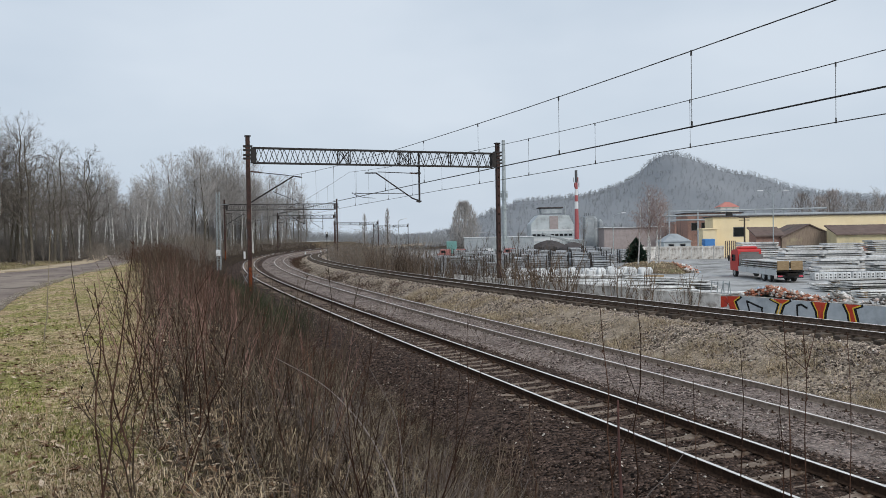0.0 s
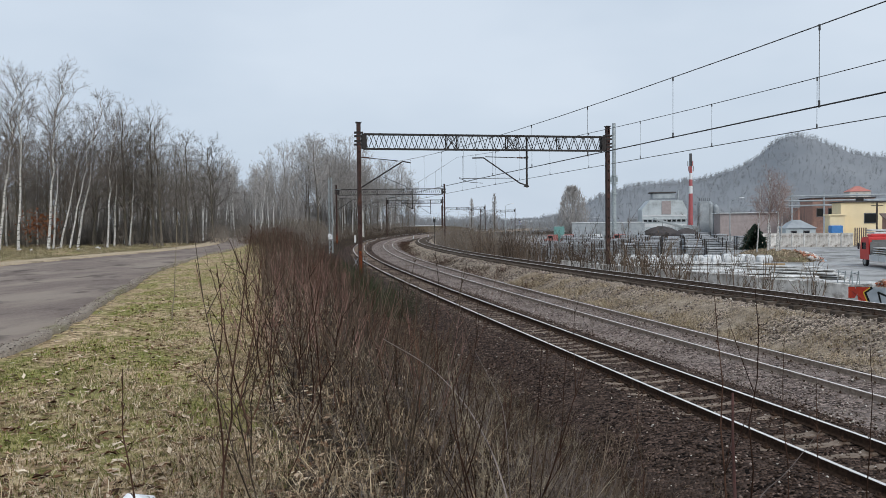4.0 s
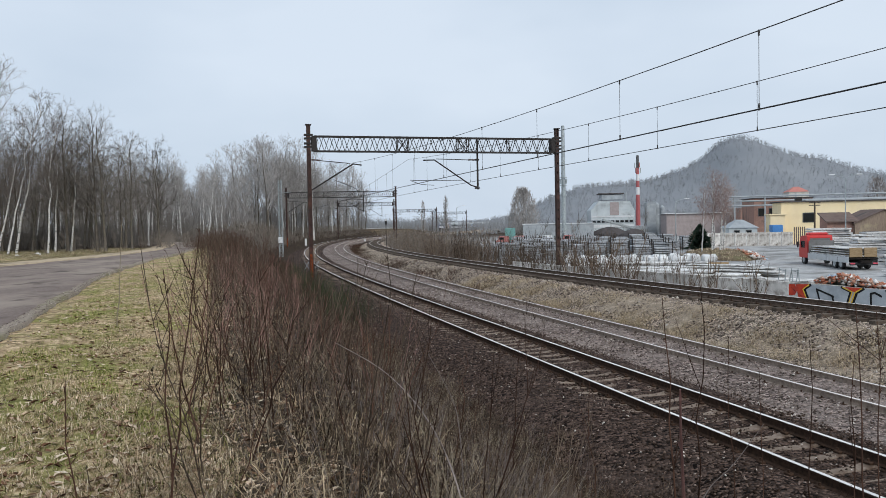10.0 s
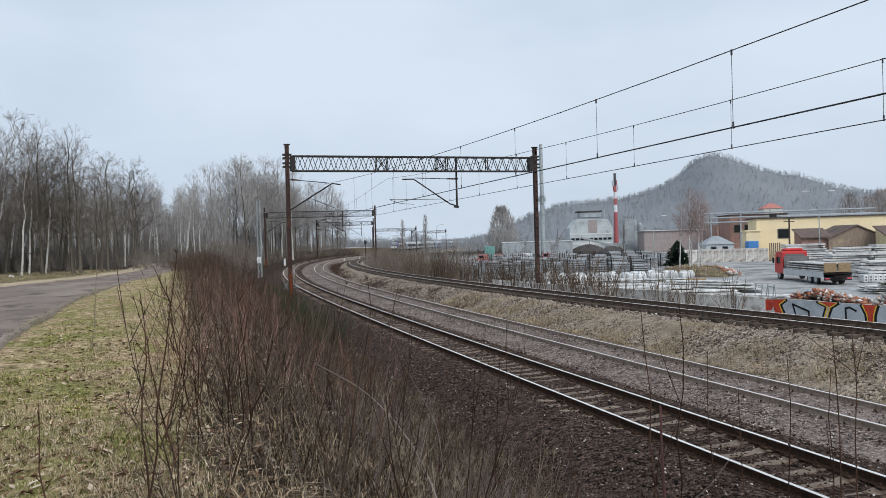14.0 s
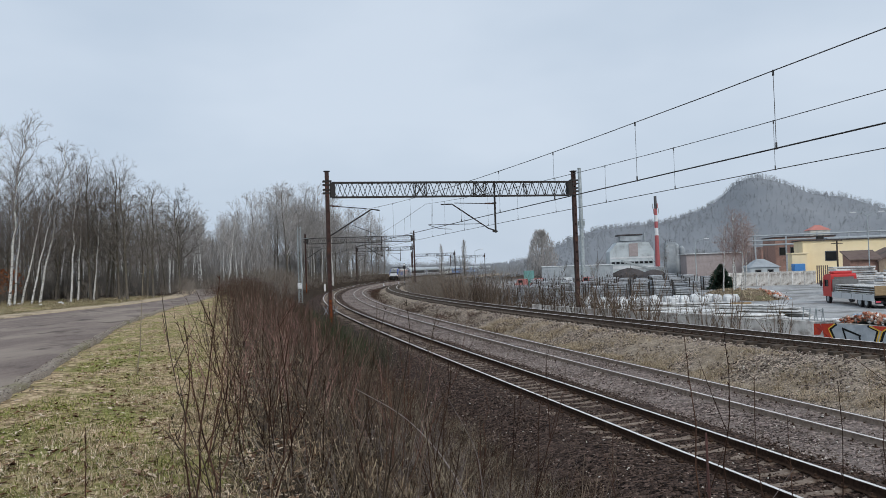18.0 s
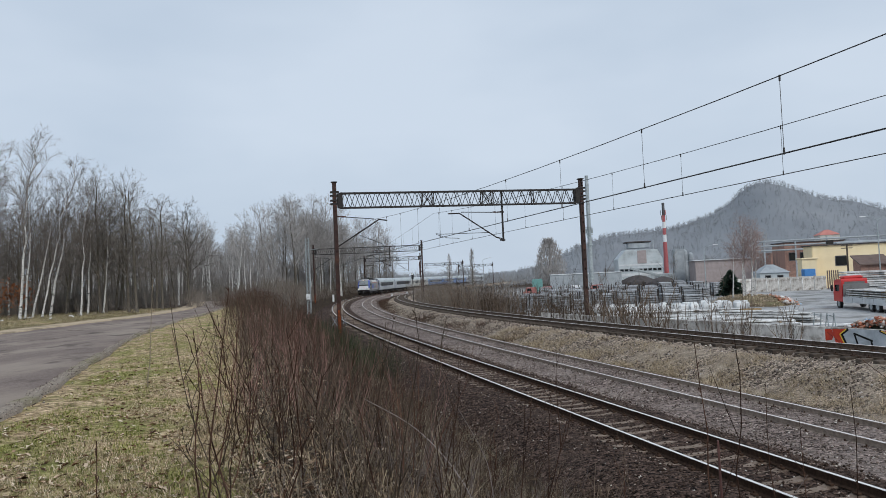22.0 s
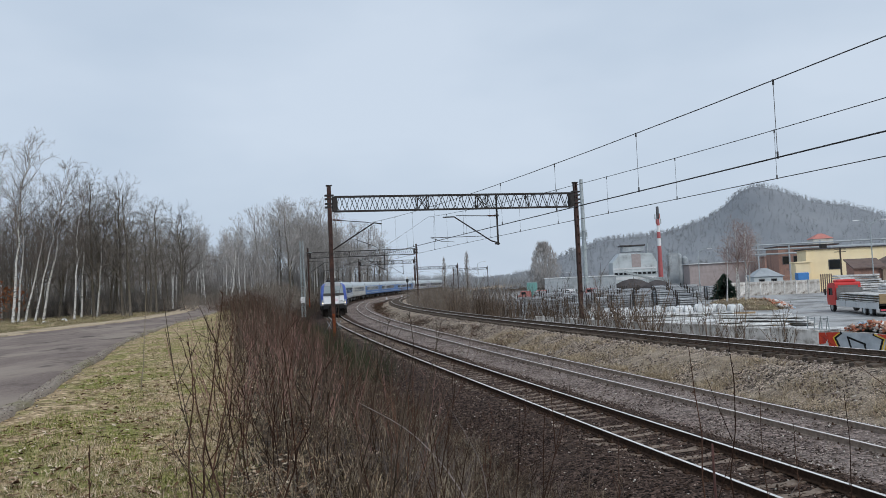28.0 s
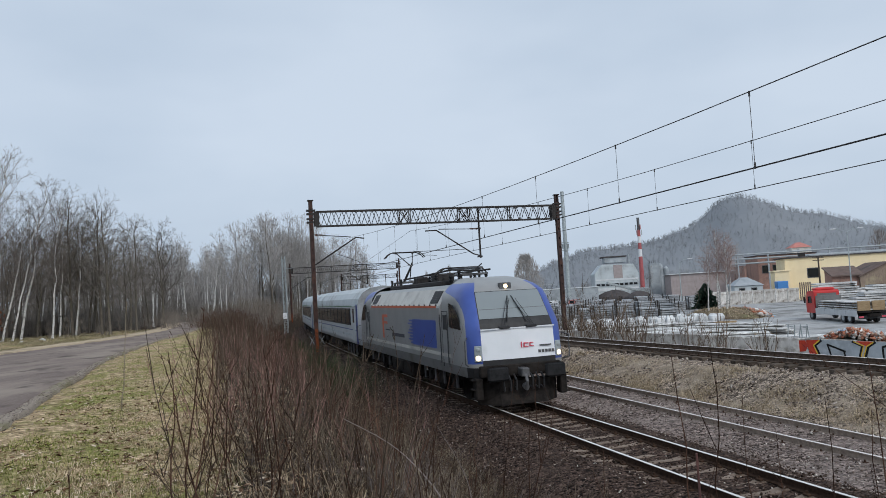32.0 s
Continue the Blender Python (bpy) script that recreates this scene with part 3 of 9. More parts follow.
def gantry(s, left, right, top, base_l, base_r, detail=True, drop_at=None, reach=2.6):
    """A portal across the tracks, square to the line at s; left and right: offsets of its posts."""
    x, y, th = MAIN.at(s)
    ux, uy = Vector((math.cos(th), math.sin(th), 0)), Vector((-math.sin(th), math.cos(th), 0))
    o = Vector((x, y, 0))
    g = thing("overhead_line_gantry", "rust-brown lattice steel gantry spanning the railway tracks", "gantry", group="overhead line gantries")
    for w, zb in ((left, base_l), (right, base_r)):
        b = Build()
        p = o + ux * w
        lattice_post(b, (p.x, p.y, zb), top, 0.24, 0.30, ux, uy)
        if w == left or s > 60:
            b.bar(p + Vector((0, 0, zb)), p + Vector((0, 0, top)), 0.22, 0.012, up=uy)
        post = part("post", b, M_RUST, g, "rusted battened steel post")
        if w == left and detail:
            q = p - uy * 0.172
            part("rust_patch", Build().bar(q + Vector((0, 0, 0.1)), q + Vector((0, 0, 1.7)), 0.2, 0.012, up=uy), M_REDRUST, post, "bright orange rust near the ground")
        if w == left and detail and s < 60:
            for sx in (-1, 1):
                cross = Build()
                q = p + ux * (0.34 * sx) - uy * 0.16
                for e in (-1, 1):
                    cross.bar(q + ux * (-0.17 * e) + Vector((0, 0, 0.62)), q + ux * (0.17 * e) + Vector((0, 0, 1.22)), 0.035, 0.03)
                part("crossed_bars", cross, M_SHADEGREY, post, "pale crossed metal bars beside the post")
        c = Build()
        c.box((0, 0, 0), (0.42, 0.42, 0.07), Matrix.Translation((p.x, p.y, top + 0.02)) @ Matrix.Rotation(th, 4, "Z"), bevel=0.01)
        part("post_cap", c, M_DARKSTEEL, post)
        c = Build()
        sg = 1 if w == left else -1
        for dz in (-1.55, -1.30, -0.95, -0.70):
            c.box((0, 0, 0), (0.62, 0.40, 0.12), Matrix.Translation((p.x, p.y, top + dz)) @ Matrix.Rotation(th, 4, "Z"))
        c.box((0.38 * sg, 0, 0), (0.36, 0.5, 1.05), Matrix.Translation((p.x, p.y, top - 1.32)) @ Matrix.Rotation(th, 4, "Z"), bevel=0.02)
        part("bracket", c, M_DARKSTEEL, post)
    # beam: four chords, zig-zag lattice on each face, cross frames
    z1, z0, hw = top - 0.80, top - 1.85, 0.24
    a, c = left + 0.35, right - 0.35
    chords, lat = Build(), Build()
    for zz in (z0, z1):
        for sy in (-hw, hw):
            chords.bar(o + ux * a + uy * sy + Vector((0, 0, zz)), o + ux * c + uy * sy + Vector((0, 0, zz)), 0.095, 0.095)
    n = int((c - a) / 0.72)
    st = (c - a) / n
    for i in range(n):
        u0, u1, um = a + st * i, a + st * (i + 1), a + st * (i + 0.5)
        for sy in (-hw, hw):
            q = [o + ux * u + uy * sy for u in (u0, um, u1)]
            za, zb_ = (z0, z1) if sy < 0 else (z1, z0)
            lat.bar(q[0] + Vector((0, 0, za)), q[1] + Vector((0, 0, zb_)), 0.045, 0.04)
            lat.bar(q[1] + Vector((0, 0, zb_)), q[2] + Vector((0, 0, za)), 0.045, 0.04)
        if detail:
            for zz in (z0, z1):
                lat.bar(o + ux * u0 + uy * -hw + Vector((0, 0, zz)), o + ux * u1 + uy * hw + Vector((0, 0, zz)), 0.03, 0.02)
    beam = part("beam", chords, M_DARKSTEEL, g, "dark lattice beam")
    part("lattice", lat, M_DARKSTEEL, beam)
    for fr in (0.33, 0.375, 0.58, 0.625, 0.80):
        u = a + (c - a) * fr
        frames = Build()
        for sy in (-hw, hw):
            frames.bar(o + ux * u + uy * sy + Vector((0, 0, z0)), o + ux * u + uy * sy + Vector((0, 0, z1)), 0.06, 0.06, up=uy)
        if fr in (0.33, 0.58):
            v = u + (c - a) * 0.045
            for sy in (-hw, hw):
                for q0, q1 in ((z0, z1), (z1, z0)):
                    frames.bar(o + ux * u + uy * sy + Vector((0, 0, q0)), o + ux * v + uy * sy + Vector((0, 0, q1)), 0.045, 0.04)
        part("cross_frame", frames, M_DARKSTEEL, beam)
    # cantilever on the left post for the main track
    def P(w, z, f=0.0):
        return o + ux * w + uy * f + Vector((0, 0, z))
    b = Build()
    b.tube([P(left + 0.15, 6.25), P(left + reach + 0.55, 8.12), P(left + reach + 1.15, 8.03)], 0.05, 8)
    b.tube([P(left + 0.15, 8.4), P(left + reach + 0.2, 8.16)], 0.028, 6)
    arm = part("cantilever_arm", b, M_DARKSTEEL, g, "tubular bracket arm for the contact wire")
    part("insulator", insulator(Build(), P(left + 0.2, 8.4), P(left + 0.75, 8.36)), M_PORCELAIN, arm)
    b = Build()
    b.tube([P(left + 1.7, 7.0), P(left + 3.3, 6.35), P(left + 3.5, 6.1)], 0.02, 6)
    b.tube([P(left + 3.35, 6.2), P(left + 2.4, 5.62)], 0.016, 6)
    part("steady_arm", b, M_DARKSTEEL, arm)
    # drop post and bracket for the second track
    dw = drop_at if drop_at is not None else 9.6
    b = Build()
    b.bar(P(dw, z1), P(dw, 6.22), 0.14, 0.10)
    b.box((0, 0, 0), (0.34, 0.22, 0.12), Matrix.Translation(P(dw - 0.05, 6.32)) @ Matrix.Rotation(th, 4, "Z"))
    b.box((0, 0, 0), (0.30, 0.22, 0.12), Matrix.Translation(P(dw - 0.05, 8.45)) @ Matrix.Rotation(th, 4, "Z"))
    drop = part("drop_post", b, M_DARKSTEEL, g, "hanging post under the beam")
    b = Build()
    b.tube([P(dw, 6.38), P(dw - 0.55, 6.55), P(dw - 3.35, 8.42), P(dw - 4.2, 8.4)], 0.05, 8)
    b.tube([P(dw - 0.1, 8.42), P(dw - 3.2, 8.5)], 0.03, 6)
    part("bracket_arm", b, M_DARKSTEEL, drop)
    part("insulator", insulator(Build(), P(dw - 0.15, 8.43), P(dw - 0.75, 8.45)), M_PORCELAIN, drop)
    b = Build()
    b.tube([P(dw - 1.2, 6.92), P(dw - 4.9, 6.9), P(dw - 5.2, 6.95)], 0.022, 6)
    b.tube([P(dw - 5.2, 6.9), P(dw - 4.4, 6.62), P(dw - 3.4, 6.55)], 0.018, 6)
    part("steady_arm", b, M_DARKSTEEL, drop)
    return g


gantry(44.6, -2.75, 16.28, 10.85, -0.75, -1.3, True, 9.8)
gantry(130.5, -4.9, 15.07, 10.75, -0.8, -1.3, True, 9.1)
gantry(216.0, -4.6, 12.2, 11.2, -0.9, -1.2, False, 8.6)
gantry(302.0, -4.6, 13.5, 10.6, -0.9, -1.2, False, 8.6)
gantry(388.0, -4.6, 13.5, 10.6, -0.9, -1.2, False, 8.6)
gantry(-38.0, -2.75, 16.28, 10.9, -0.75, -1.3, False, 9.55)


def catenary(name, off, contact_z, mess_hi, mess_lo, spans, stagger, phase):
    """Messenger, contact wire and droppers over one track."""
    cat = thing(name, "thin overhead contact line with droppers above the track", "overhead line")
    mess = Build()
    mp, cp = [], []
    for i, (a, c) in enumerate(zip(spans, spans[1:])):
        n = 18
        for j in range(n + (1 if i == len(spans) - 2 else 0)):
            t = j / n
            s = a + (c - a) * t
            sag = 4 * t * (1 - t)
            w = off + stagger * ((1 - 2 * t) if i % 2 == 0 else (2 * t - 1))
            x, y, _ = MAIN.at(s, w)
            mp.append((x, y, mess_hi - (mess_hi - mess_lo) * sag))
            cp.append((x, y, contact_z))
            near = a < 60
            if 0 < j < n and (near or j % 3 == 0):
                t = min((j + phase) / n, 0.98)
                x, y, _ = MAIN.at(a + (c - a) * t, off + stagger * ((1 - 2 * t) if i % 2 == 0 else (2 * t - 1)))
                top = mess_hi - (mess_hi - mess_lo) * 4 * t * (1 - t)
                drops = Build()
                drops.tube([(x, y, contact_z + 0.01), (x, y, top)], 0.006 if near else 0.012, 4)
                drops.tube([(x, y, contact_z - 0.02), (x, y, contact_z + 0.10)], 0.018, 5)
                drops.tube([(x, y, top - 0.08), (x, y, top + 0.02)], 0.018, 5)
                part("dropper", drops, M_WIRE, cat)
    mess.tube(mp, 0.0105, 5)
    part("messenger_wire", mess, M_WIRE, cat)
    for d in (-0.02, 0.02) if off else (-0.028, 0.028):
        cont = Build()
        cont.tube([(x + d, y, z) for x, y, z in cp], 0.0085, 5)
        part("contact_wire", cont, M_WIRE, cat)
    return cat


SUPPORTS = [-38.0, 44.6, 130.5, 216.0, 302.0, 388.0]
catenary("main_contact_line", 0.0, 5.54, 8.1, 6.87, SUPPORTS, 0.15, 0.6)
catenary("second_contact_line", OFF2, 5.95, 8.45, 7.2, SUPPORTS, 0.15, 0.82)

# ---- plants ----
def raw_mesh(name, verts, faces, mat):
    """A mesh of triangles or quads from arrays."""
    me = bpy.data.meshes.new(name)
    k = faces.shape[1]
    me.vertices.add(len(verts))
    me.vertices.foreach_set("co", verts.astype(np.float32).ravel())
    me.loops.add(faces.size)
    me.loops.foreach_set("vertex_index", faces.astype(np.int32).ravel())
    me.polygons.add(len(faces))
    me.polygons.foreach_set("loop_start", np.arange(0, faces.size, k))
    me.update(calc_edges=True)
    me.materials.append(mat)
    return me


M_BARK = surface("dark_bark", (0.07, 0.062, 0.05), (0.19, 0.165, 0.14), 6, 0.95, 0, 0.6, 0.02, (0.07, 0.08, 0.05), 1.5, vary=0.25, stretch=(3, 3, 0.6))
M_TWIG = surface("bare_twigs", (0.15, 0.14, 0.13), (0.33, 0.31, 0.29), 2, 0.95, 0, 0, vary=0.3)
M_BIRCHTWIG = surface("brown_birch_twigs", (0.10, 0.086, 0.078), (0.25, 0.22, 0.2), 2, 0.95, 0, 0, vary=0.3)
M_REDBUD = surface("red_budding_stem", (0.05, 0.022, 0.019), (0.13, 0.055, 0.046), 5, 0.7, 0, 0)
# far twigs: distance haze is put into this pale base colour
M_HAZETWIG = surface("hazed_twigs", (0.25, 0.237, 0.226), (0.40, 0.38, 0.365), 2, 0.95, 0, 0, vary=0.2)
M_REDTWIG = surface("red_brown_shoots", (0.019, 0.010, 0.0075), (0.118, 0.065, 0.045), 3, 0.85, 0, 0, vary=0.55)
M_GREYTWIG = surface("grey_brown_shoots", (0.026, 0.018, 0.013), (0.145, 0.107, 0.08), 3, 0.9, 0, 0, vary=0.5)
M_BUSHTWIG = surface("brown_bush_twigs", (0.10, 0.075, 0.057), (0.32, 0.25, 0.19), 3, 0.9, 0, 0, vary=0.3)
M_UNDERTWIG = surface("pale_undergrowth_twigs", (0.11, 0.095, 0.08), (0.27, 0.235, 0.205), 3, 0.9, 0, 0, vary=0.3)
M_BROOM = surface("dark_green_broom", (0.022, 0.032, 0.016), (0.065, 0.08, 0.042), 3, 0.9, 0, 0, vary=0.3)
M_STRAWTWIG = surface("straw_stalks", (0.22, 0.18, 0.125), (0.42, 0.36, 0.27), 3, 0.9, 0, 0, vary=0.25)
M_NEEDLE = surface("spruce_green", (0.026, 0.048, 0.036), (0.062, 0.095, 0.068), 5, 0.9, 0, 0, vary=0.2)


def birch_material():
    m, n, l, b = shader("birch_bark", 0.8)
    f = noise_node(n, l, 5.0, 5, 0.65, stretch=(1, 1, 3.2))
    g = noise_node(n, l, 1.2, 4, 0.6)
    col = ramp_node(n, l, f, [(0.40, (0.05, 0.045, 0.04)), (0.47, (0.56, 0.55, 0.53)), (0.8, (0.76, 0.75, 0.72))])
    col = mix_node(n, l, ramp_node(n, l, g, [(0.5, (0, 0, 0)), (0.7, (0.7,) * 3)]), col, (0.26, 0.24, 0.21))
    l.new(col, b.inputs["Base Color"])
    return m


M_BIRCH = birch_material()


def grow(rng, twigs, p, u, length, rad, level, spread, droop, counts, least=0.0082):
    """A limb from p along u with side limbs; the last level is drawn as thin three-sided shoots."""
    n = 4 if level == 0 else (3 if level == 1 else 2)
    pts, q, d = [p], p.copy(), u.copy()
    for i in range(n):
        d = (d + Vector((rng.uniform(-1, 1), rng.uniform(-1, 1), rng.uniform(-1, 1))) * 0.13 + Vector((0, 0, -droop if level >= 1 else 0.05))).normalized()
        q = q + d * (length / n)
        pts.append(q.copy())
    rr = [rad * (1 - 0.82 * i / n) for i in range(n + 1)]
    twigs.tube(pts, rr, 5 if level == 0 else 3, cap=False)
    if level >= len(counts):
        return
    for k in range(counts[level]):
        t = rng.uniform(0.25, 1.0)
        j = min(int(t * n), n - 1)
        o = pts[j].lerp(pts[j + 1], t * n - j)
        ax = (pts[j + 1] - pts[j]).normalized()
        side = ax.orthogonal().normalized()
        side.rotate(Matrix.Rotation(rng.uniform(0, 6.283), 3, ax))
        v = (ax * rng.uniform(0.5, 1.0) + side * spread).normalized()
        grow(rng, twigs, o, v, length * rng.uniform(0.42, 0.68) * (1.15 - 0.5 * t), max(rad * 0.45, least), level + 1, spread, droop, counts, least)


def make_tree(seed, height, birch, limbs=20, crown_from=0.3, twig=None, spread=0.75, lean=0.05, counts=(5, 4), droop=0.06, rise=0.75, girth=1.0, reach=1.0, least=0.0082):
    """A bare tree standing at the origin: trunk and crown meshes."""
    rng = random.Random(seed)
    trunk, crown = Build(), Build()
    pts, q = [Vector((0, 0, -0.3))], Vector((0, 0, 0))
    lx, ly = rng.uniform(-lean, lean), rng.uniform(-lean, lean)
    n = 9
    for i in range(1, n + 1):
        z = height * 0.93 * i / n
        pts.append(Vector((lx * z + rng.uniform(-0.10, 0.10) * i / 3, ly * z + rng.uniform(-0.10, 0.10) * i / 3, z)))
    r0 = height * 0.0105 * girth
    trunk.tube(pts, [r0 * 1.35] + [r0 * (1 - 0.9 * i / n) + 0.012 for i in range(1, n + 1)], 7, cap=False)
    for k in range(limbs):
        t = crown_from + (0.98 - crown_from) * ((k + rng.random()) / limbs)
        j = min(int(t * n), n - 1)
        o = pts[j].lerp(pts[j + 1], t * n - j)
        a = k * 2.4 + rng.uniform(-0.5, 0.5)
        up = rise * rng.uniform(0.6, 1.25)
        v = Vector((math.cos(a), math.sin(a), up)).normalized()
        ln = reach * height * (0.30 * (1.08 - t) + 0.10) * rng.uniform(0.75, 1.2)
        grow(rng, crown, o, v, ln, r0 * 0.34 * (1.15 - t) + 0.012, 0, spread, droop, counts, least)
    return trunk.mesh("trunk", M_BIRCH if birch else M_BARK, True), crown.mesh("crown", twig or M_TWIG, False)


def plant_tree(meshes, x, y, size, turn, name, label, group, z=None, tilt=0.0):
    t = thing(name, label, "tree", Matrix.Translation((x, y, ground_z(x, y) if z is None else z)) @ Matrix.Rotation(tilt, 4, (-0.55, 0.83, 0)) @ Matrix.Rotation(turn, 4, "Z") @ Matrix.Diagonal((size, size, size, 1)), group)
    part("trunk", meshes[0], None, t)
    part("crown", meshes[1], None, t, "bare winter twigs")
    return t


BIRCHES = [make_tree(11 + i, 13.5, True, 28, 0.36, M_BIRCHTWIG, 0.62, 0.03, (7, 5), -0.02, 1.5, 0.62, 0.85) for i in range(5)]
OAKS = [make_tree(31 + i, 11.0, False, 22, 0.26, M_BIRCHTWIG, 0.75, 0.12, (6, 5), -0.03, 1.1, 0.9, 0.85) for i in range(5)]
POPLARS = [make_tree(51 + i, 17.0, False, 38, 0.26, M_HAZETWIG, 0.5, 0.05, (6, 4), -0.06, 1.7, 0.85, 0.95, 0.015) for i in range(3)]
FARBIRCHES = [make_tree(81 + i, 13.5, True, 28, 0.36, M_HAZETWIG, 0.55, 0.12, (6, 4), -0.02, 1.7, 0.85, 0.85, 0.014) for i in range(4)]

M_DARKTWIG = surface("dark_grey_twigs", (0.085, 0.076, 0.068), (0.22, 0.2, 0.18), 2, 0.95, 0, 0, vary=0.3)
DARKOAKS = [make_tree(121 + i, 11.0, False, 22, 0.22, M_DARKTWIG, 0.75, 0.08, (7, 5), -0.03, 1.1, 0.95, 0.95) for i in range(3)]
rng = random.Random(5)
LB, LD = "slender birch with white bark, bare in winter", "dark bare deciduous tree at the wood's edge"
# the tall birches at the edge of the wood, one by one
for i, (x, y, hgt, tilt) in enumerate(((-35.4, 49.7, 13.7, 0.08), (-35.7, 50.7, 9.9, 0.09), (-35.9, 51.8, 10.5, 0.2), (-34.8, 51.3, 9.9, 0.17), (-35.5, 53.3, 12.6, 0.2), (-32.7, 52.7, 10.6, 0.07), (-34.4, 56.4, 10.6, 0.07), (-36.9, 48.6, 12.8, 0.04), (-38.4, 48.6, 13.3, 0.09), (-38.7, 47.1, 11.8, 0.01), (-33.4, 56.9, 10.6, 0.1))):
    plant_tree(BIRCHES[i % 5], x, y, hgt / 13.5, i * 1.3, "birch_tree", LB, "birches at the wood's edge", tilt=tilt)
for i, (x, y, hgt) in enumerate(((-30.4, 56.6, 10.4), (-31.6, 57.6, 11.2), (-29.2, 58.4, 9.6), (-27.8, 60.4, 8.8), (-33.2, 56.2, 11.4))):
    plant_tree(DARKOAKS[i % 3], x, y, hgt / 11.0, i * 2.1, "bare_tree", LD, "trees of the wood")
# the wood: a belt from beside the road to beyond the bend
def scatter_trees(n, a, c, width, kinds, hmin, hmax, seed, name, label, group):
    r = random.Random(seed)
    for i in range(n):
        t = (i + r.random()) / n
        d = width * r.random() ** 1.3
        ax, ay = a[0] + (c[0] - a[0]) * t, a[1] + (c[1] - a[1]) * t
        ln = math.hypot(c[0] - a[0], c[1] - a[1])
        nx, ny = -(c[1] - a[1]) / ln, (c[0] - a[0]) / ln
        x, y = ax + nx * d + r.uniform(-1, 1), ay + ny * d + r.uniform(-1, 1)
        k = kinds[int(r.random() * len(kinds))]
        base = {id(DARKOAKS): 11.0, id(FARBIRCHES): 13.5, id(BIRCHES): 13.5, id(OAKS): 11.0, id(POPLARS): 17.0}[id(k)]
        plant_tree(k[int(r.random() * len(k))], x, y, r.uniform(hmin, hmax) / base, r.uniform(0, 6.28), name, label, group)


scatter_trees(50, (-52, 44), (-34, 64), 26, (OAKS, OAKS, OAKS, BIRCHES), 8.5, 11.5, 1, "bare_tree", LD, "trees of the wood")
scatter_trees(7, (-42, 51), (-34, 56), 12, (DARKOAKS,), 8.5, 10.5, 8, "bare_tree", LD, "trees of the wood")
scatter_trees(10, (-34, 56), (-27, 61), 14, (DARKOAKS,), 8.2, 10.0, 13, "bare_tree", LD, "trees of the wood")
scatter_trees(40, (-34, 64), (-40, 104), 22, (OAKS, OAKS, FARBIRCHES, FARBIRCHES), 7.8, 10.2, 2, "bare_tree", LD, "trees of the wood")
scatter_trees(46, (-39, 96), (-52, 160), 22, (FARBIRCHES,), 9.4, 12.8, 3, "bare_tree", "bare birch in the wood by the railway, twigs paled for haze", "trees of the wood")
for i, (x, y, hgt) in enumerate(((-56.5, 264.7, 23.6), (-55.7, 274.3, 23.9), (-55.3, 287.8, 23.9), (-56.0, 305.1, 22.9), (-57.8, 254.9, 23.1), (-49.5, 162.6, 20.9), (-50.6, 178.0, 22.6), (-53.4, 204.1, 24.7), (-55.9, 230.9, 26.7), (-49.1, 152.3, 18.8))):
    plant_tree(POPLARS[i % 3], x, y, hgt / 17.0, i * 1.7, "bare_tree", "tall bare tree beside the railway, twigs paled for haze", "tall trees by the bend")
scatter_trees(40, (-44, 146), (-50, 225), 12, (POPLARS, POPLARS, FARBIRCHES), 14.5, 19.5, 4, "bare_tree", "tall bare tree beside the railway, twigs paled for haze", "tall trees by the bend")
scatter_trees(40, (-50, 112), (-66, 205), 34, (FARBIRCHES,), 9.0, 12.5, 7, "bare_tree", "bare tree deeper in the wood, twigs paled for haze", "trees of the wood")
scatter_trees(30, (-52, 215), (-50, 300), 18, (FARBIRCHES, POPLARS), 13.0, 18.0, 6, "bare_tree", "tall bare tree beside the railway, twigs paled for haze", "tall trees by the bend")


def brush(seed, n, hmin, hmax, radius, mat, side=5, thick=0.006, lean=0.35, nseg=3):
    """A clump of thin upright shoots with side twigs."""
    r = random.Random(seed)
    b = Build()
    for i in range(n):
        a, d = r.uniform(0, 6.283), radius * math.sqrt(r.random())
        p = Vector((d * math.cos(a), d * math.sin(a), -0.12))
        h = r.uniform(hmin, hmax)
        u = Vector((math.cos(a) * lean * r.random() + r.uniform(-0.15, 0.15), math.sin(a) * lean * r.random() + r.uniform(-0.15, 0.15), 1)).normalized()
        pts = [p]
        for k in range(nseg):
            u = (u + Vector((r.uniform(-0.14, 0.14), r.uniform(-0.14, 0.14), 0.06))).normalized()
            pts.append(pts[-1] + u * ((h + 0.12) / nseg))
        g_ = thick * r.choice((0.6, 0.8, 0.9, 1.2, 1.7))
        b.tube(pts, [g_ * (1 - 0.8 * k / nseg) for k in range(nseg + 1)], 3, cap=False)
        for k in range(r.randint(1, side)):
            t = r.uniform(0.25, 0.95) * nseg
            j = min(int(t), nseg - 1)
            o = pts[j].lerp(pts[j + 1], t - j)
            v = (u + Vector((r.uniform(-1, 1), r.uniform(-1, 1), r.uniform(0, 0.6)))).normalized()
            e = o + v * h * r.uniform(0.12, 0.34)
            b.tube([o, o.lerp(e, 0.5) + Vector((0, 0, 0.02)), e], [thick * 0.55, thick * 0.4, thick * 0.15], 3, cap=False)
    return b.mesh("shoot_clump", mat)


SHOOTS = [brush(100 + i, 15, 0.45, 1.4, 0.6, (M_REDTWIG, M_GREYTWIG, M_GREYTWIG, M_REDTWIG, M_GREYTWIG)[i % 5]) for i in range(10)]
LOWSHOOTS = [brush(130 + i, 26, 0.25, 0.75, 0.6, (M_GREYTWIG, M_STRAWTWIG, M_REDTWIG)[i % 3], 5, 0.0035, 0.9) for i in range(6)]


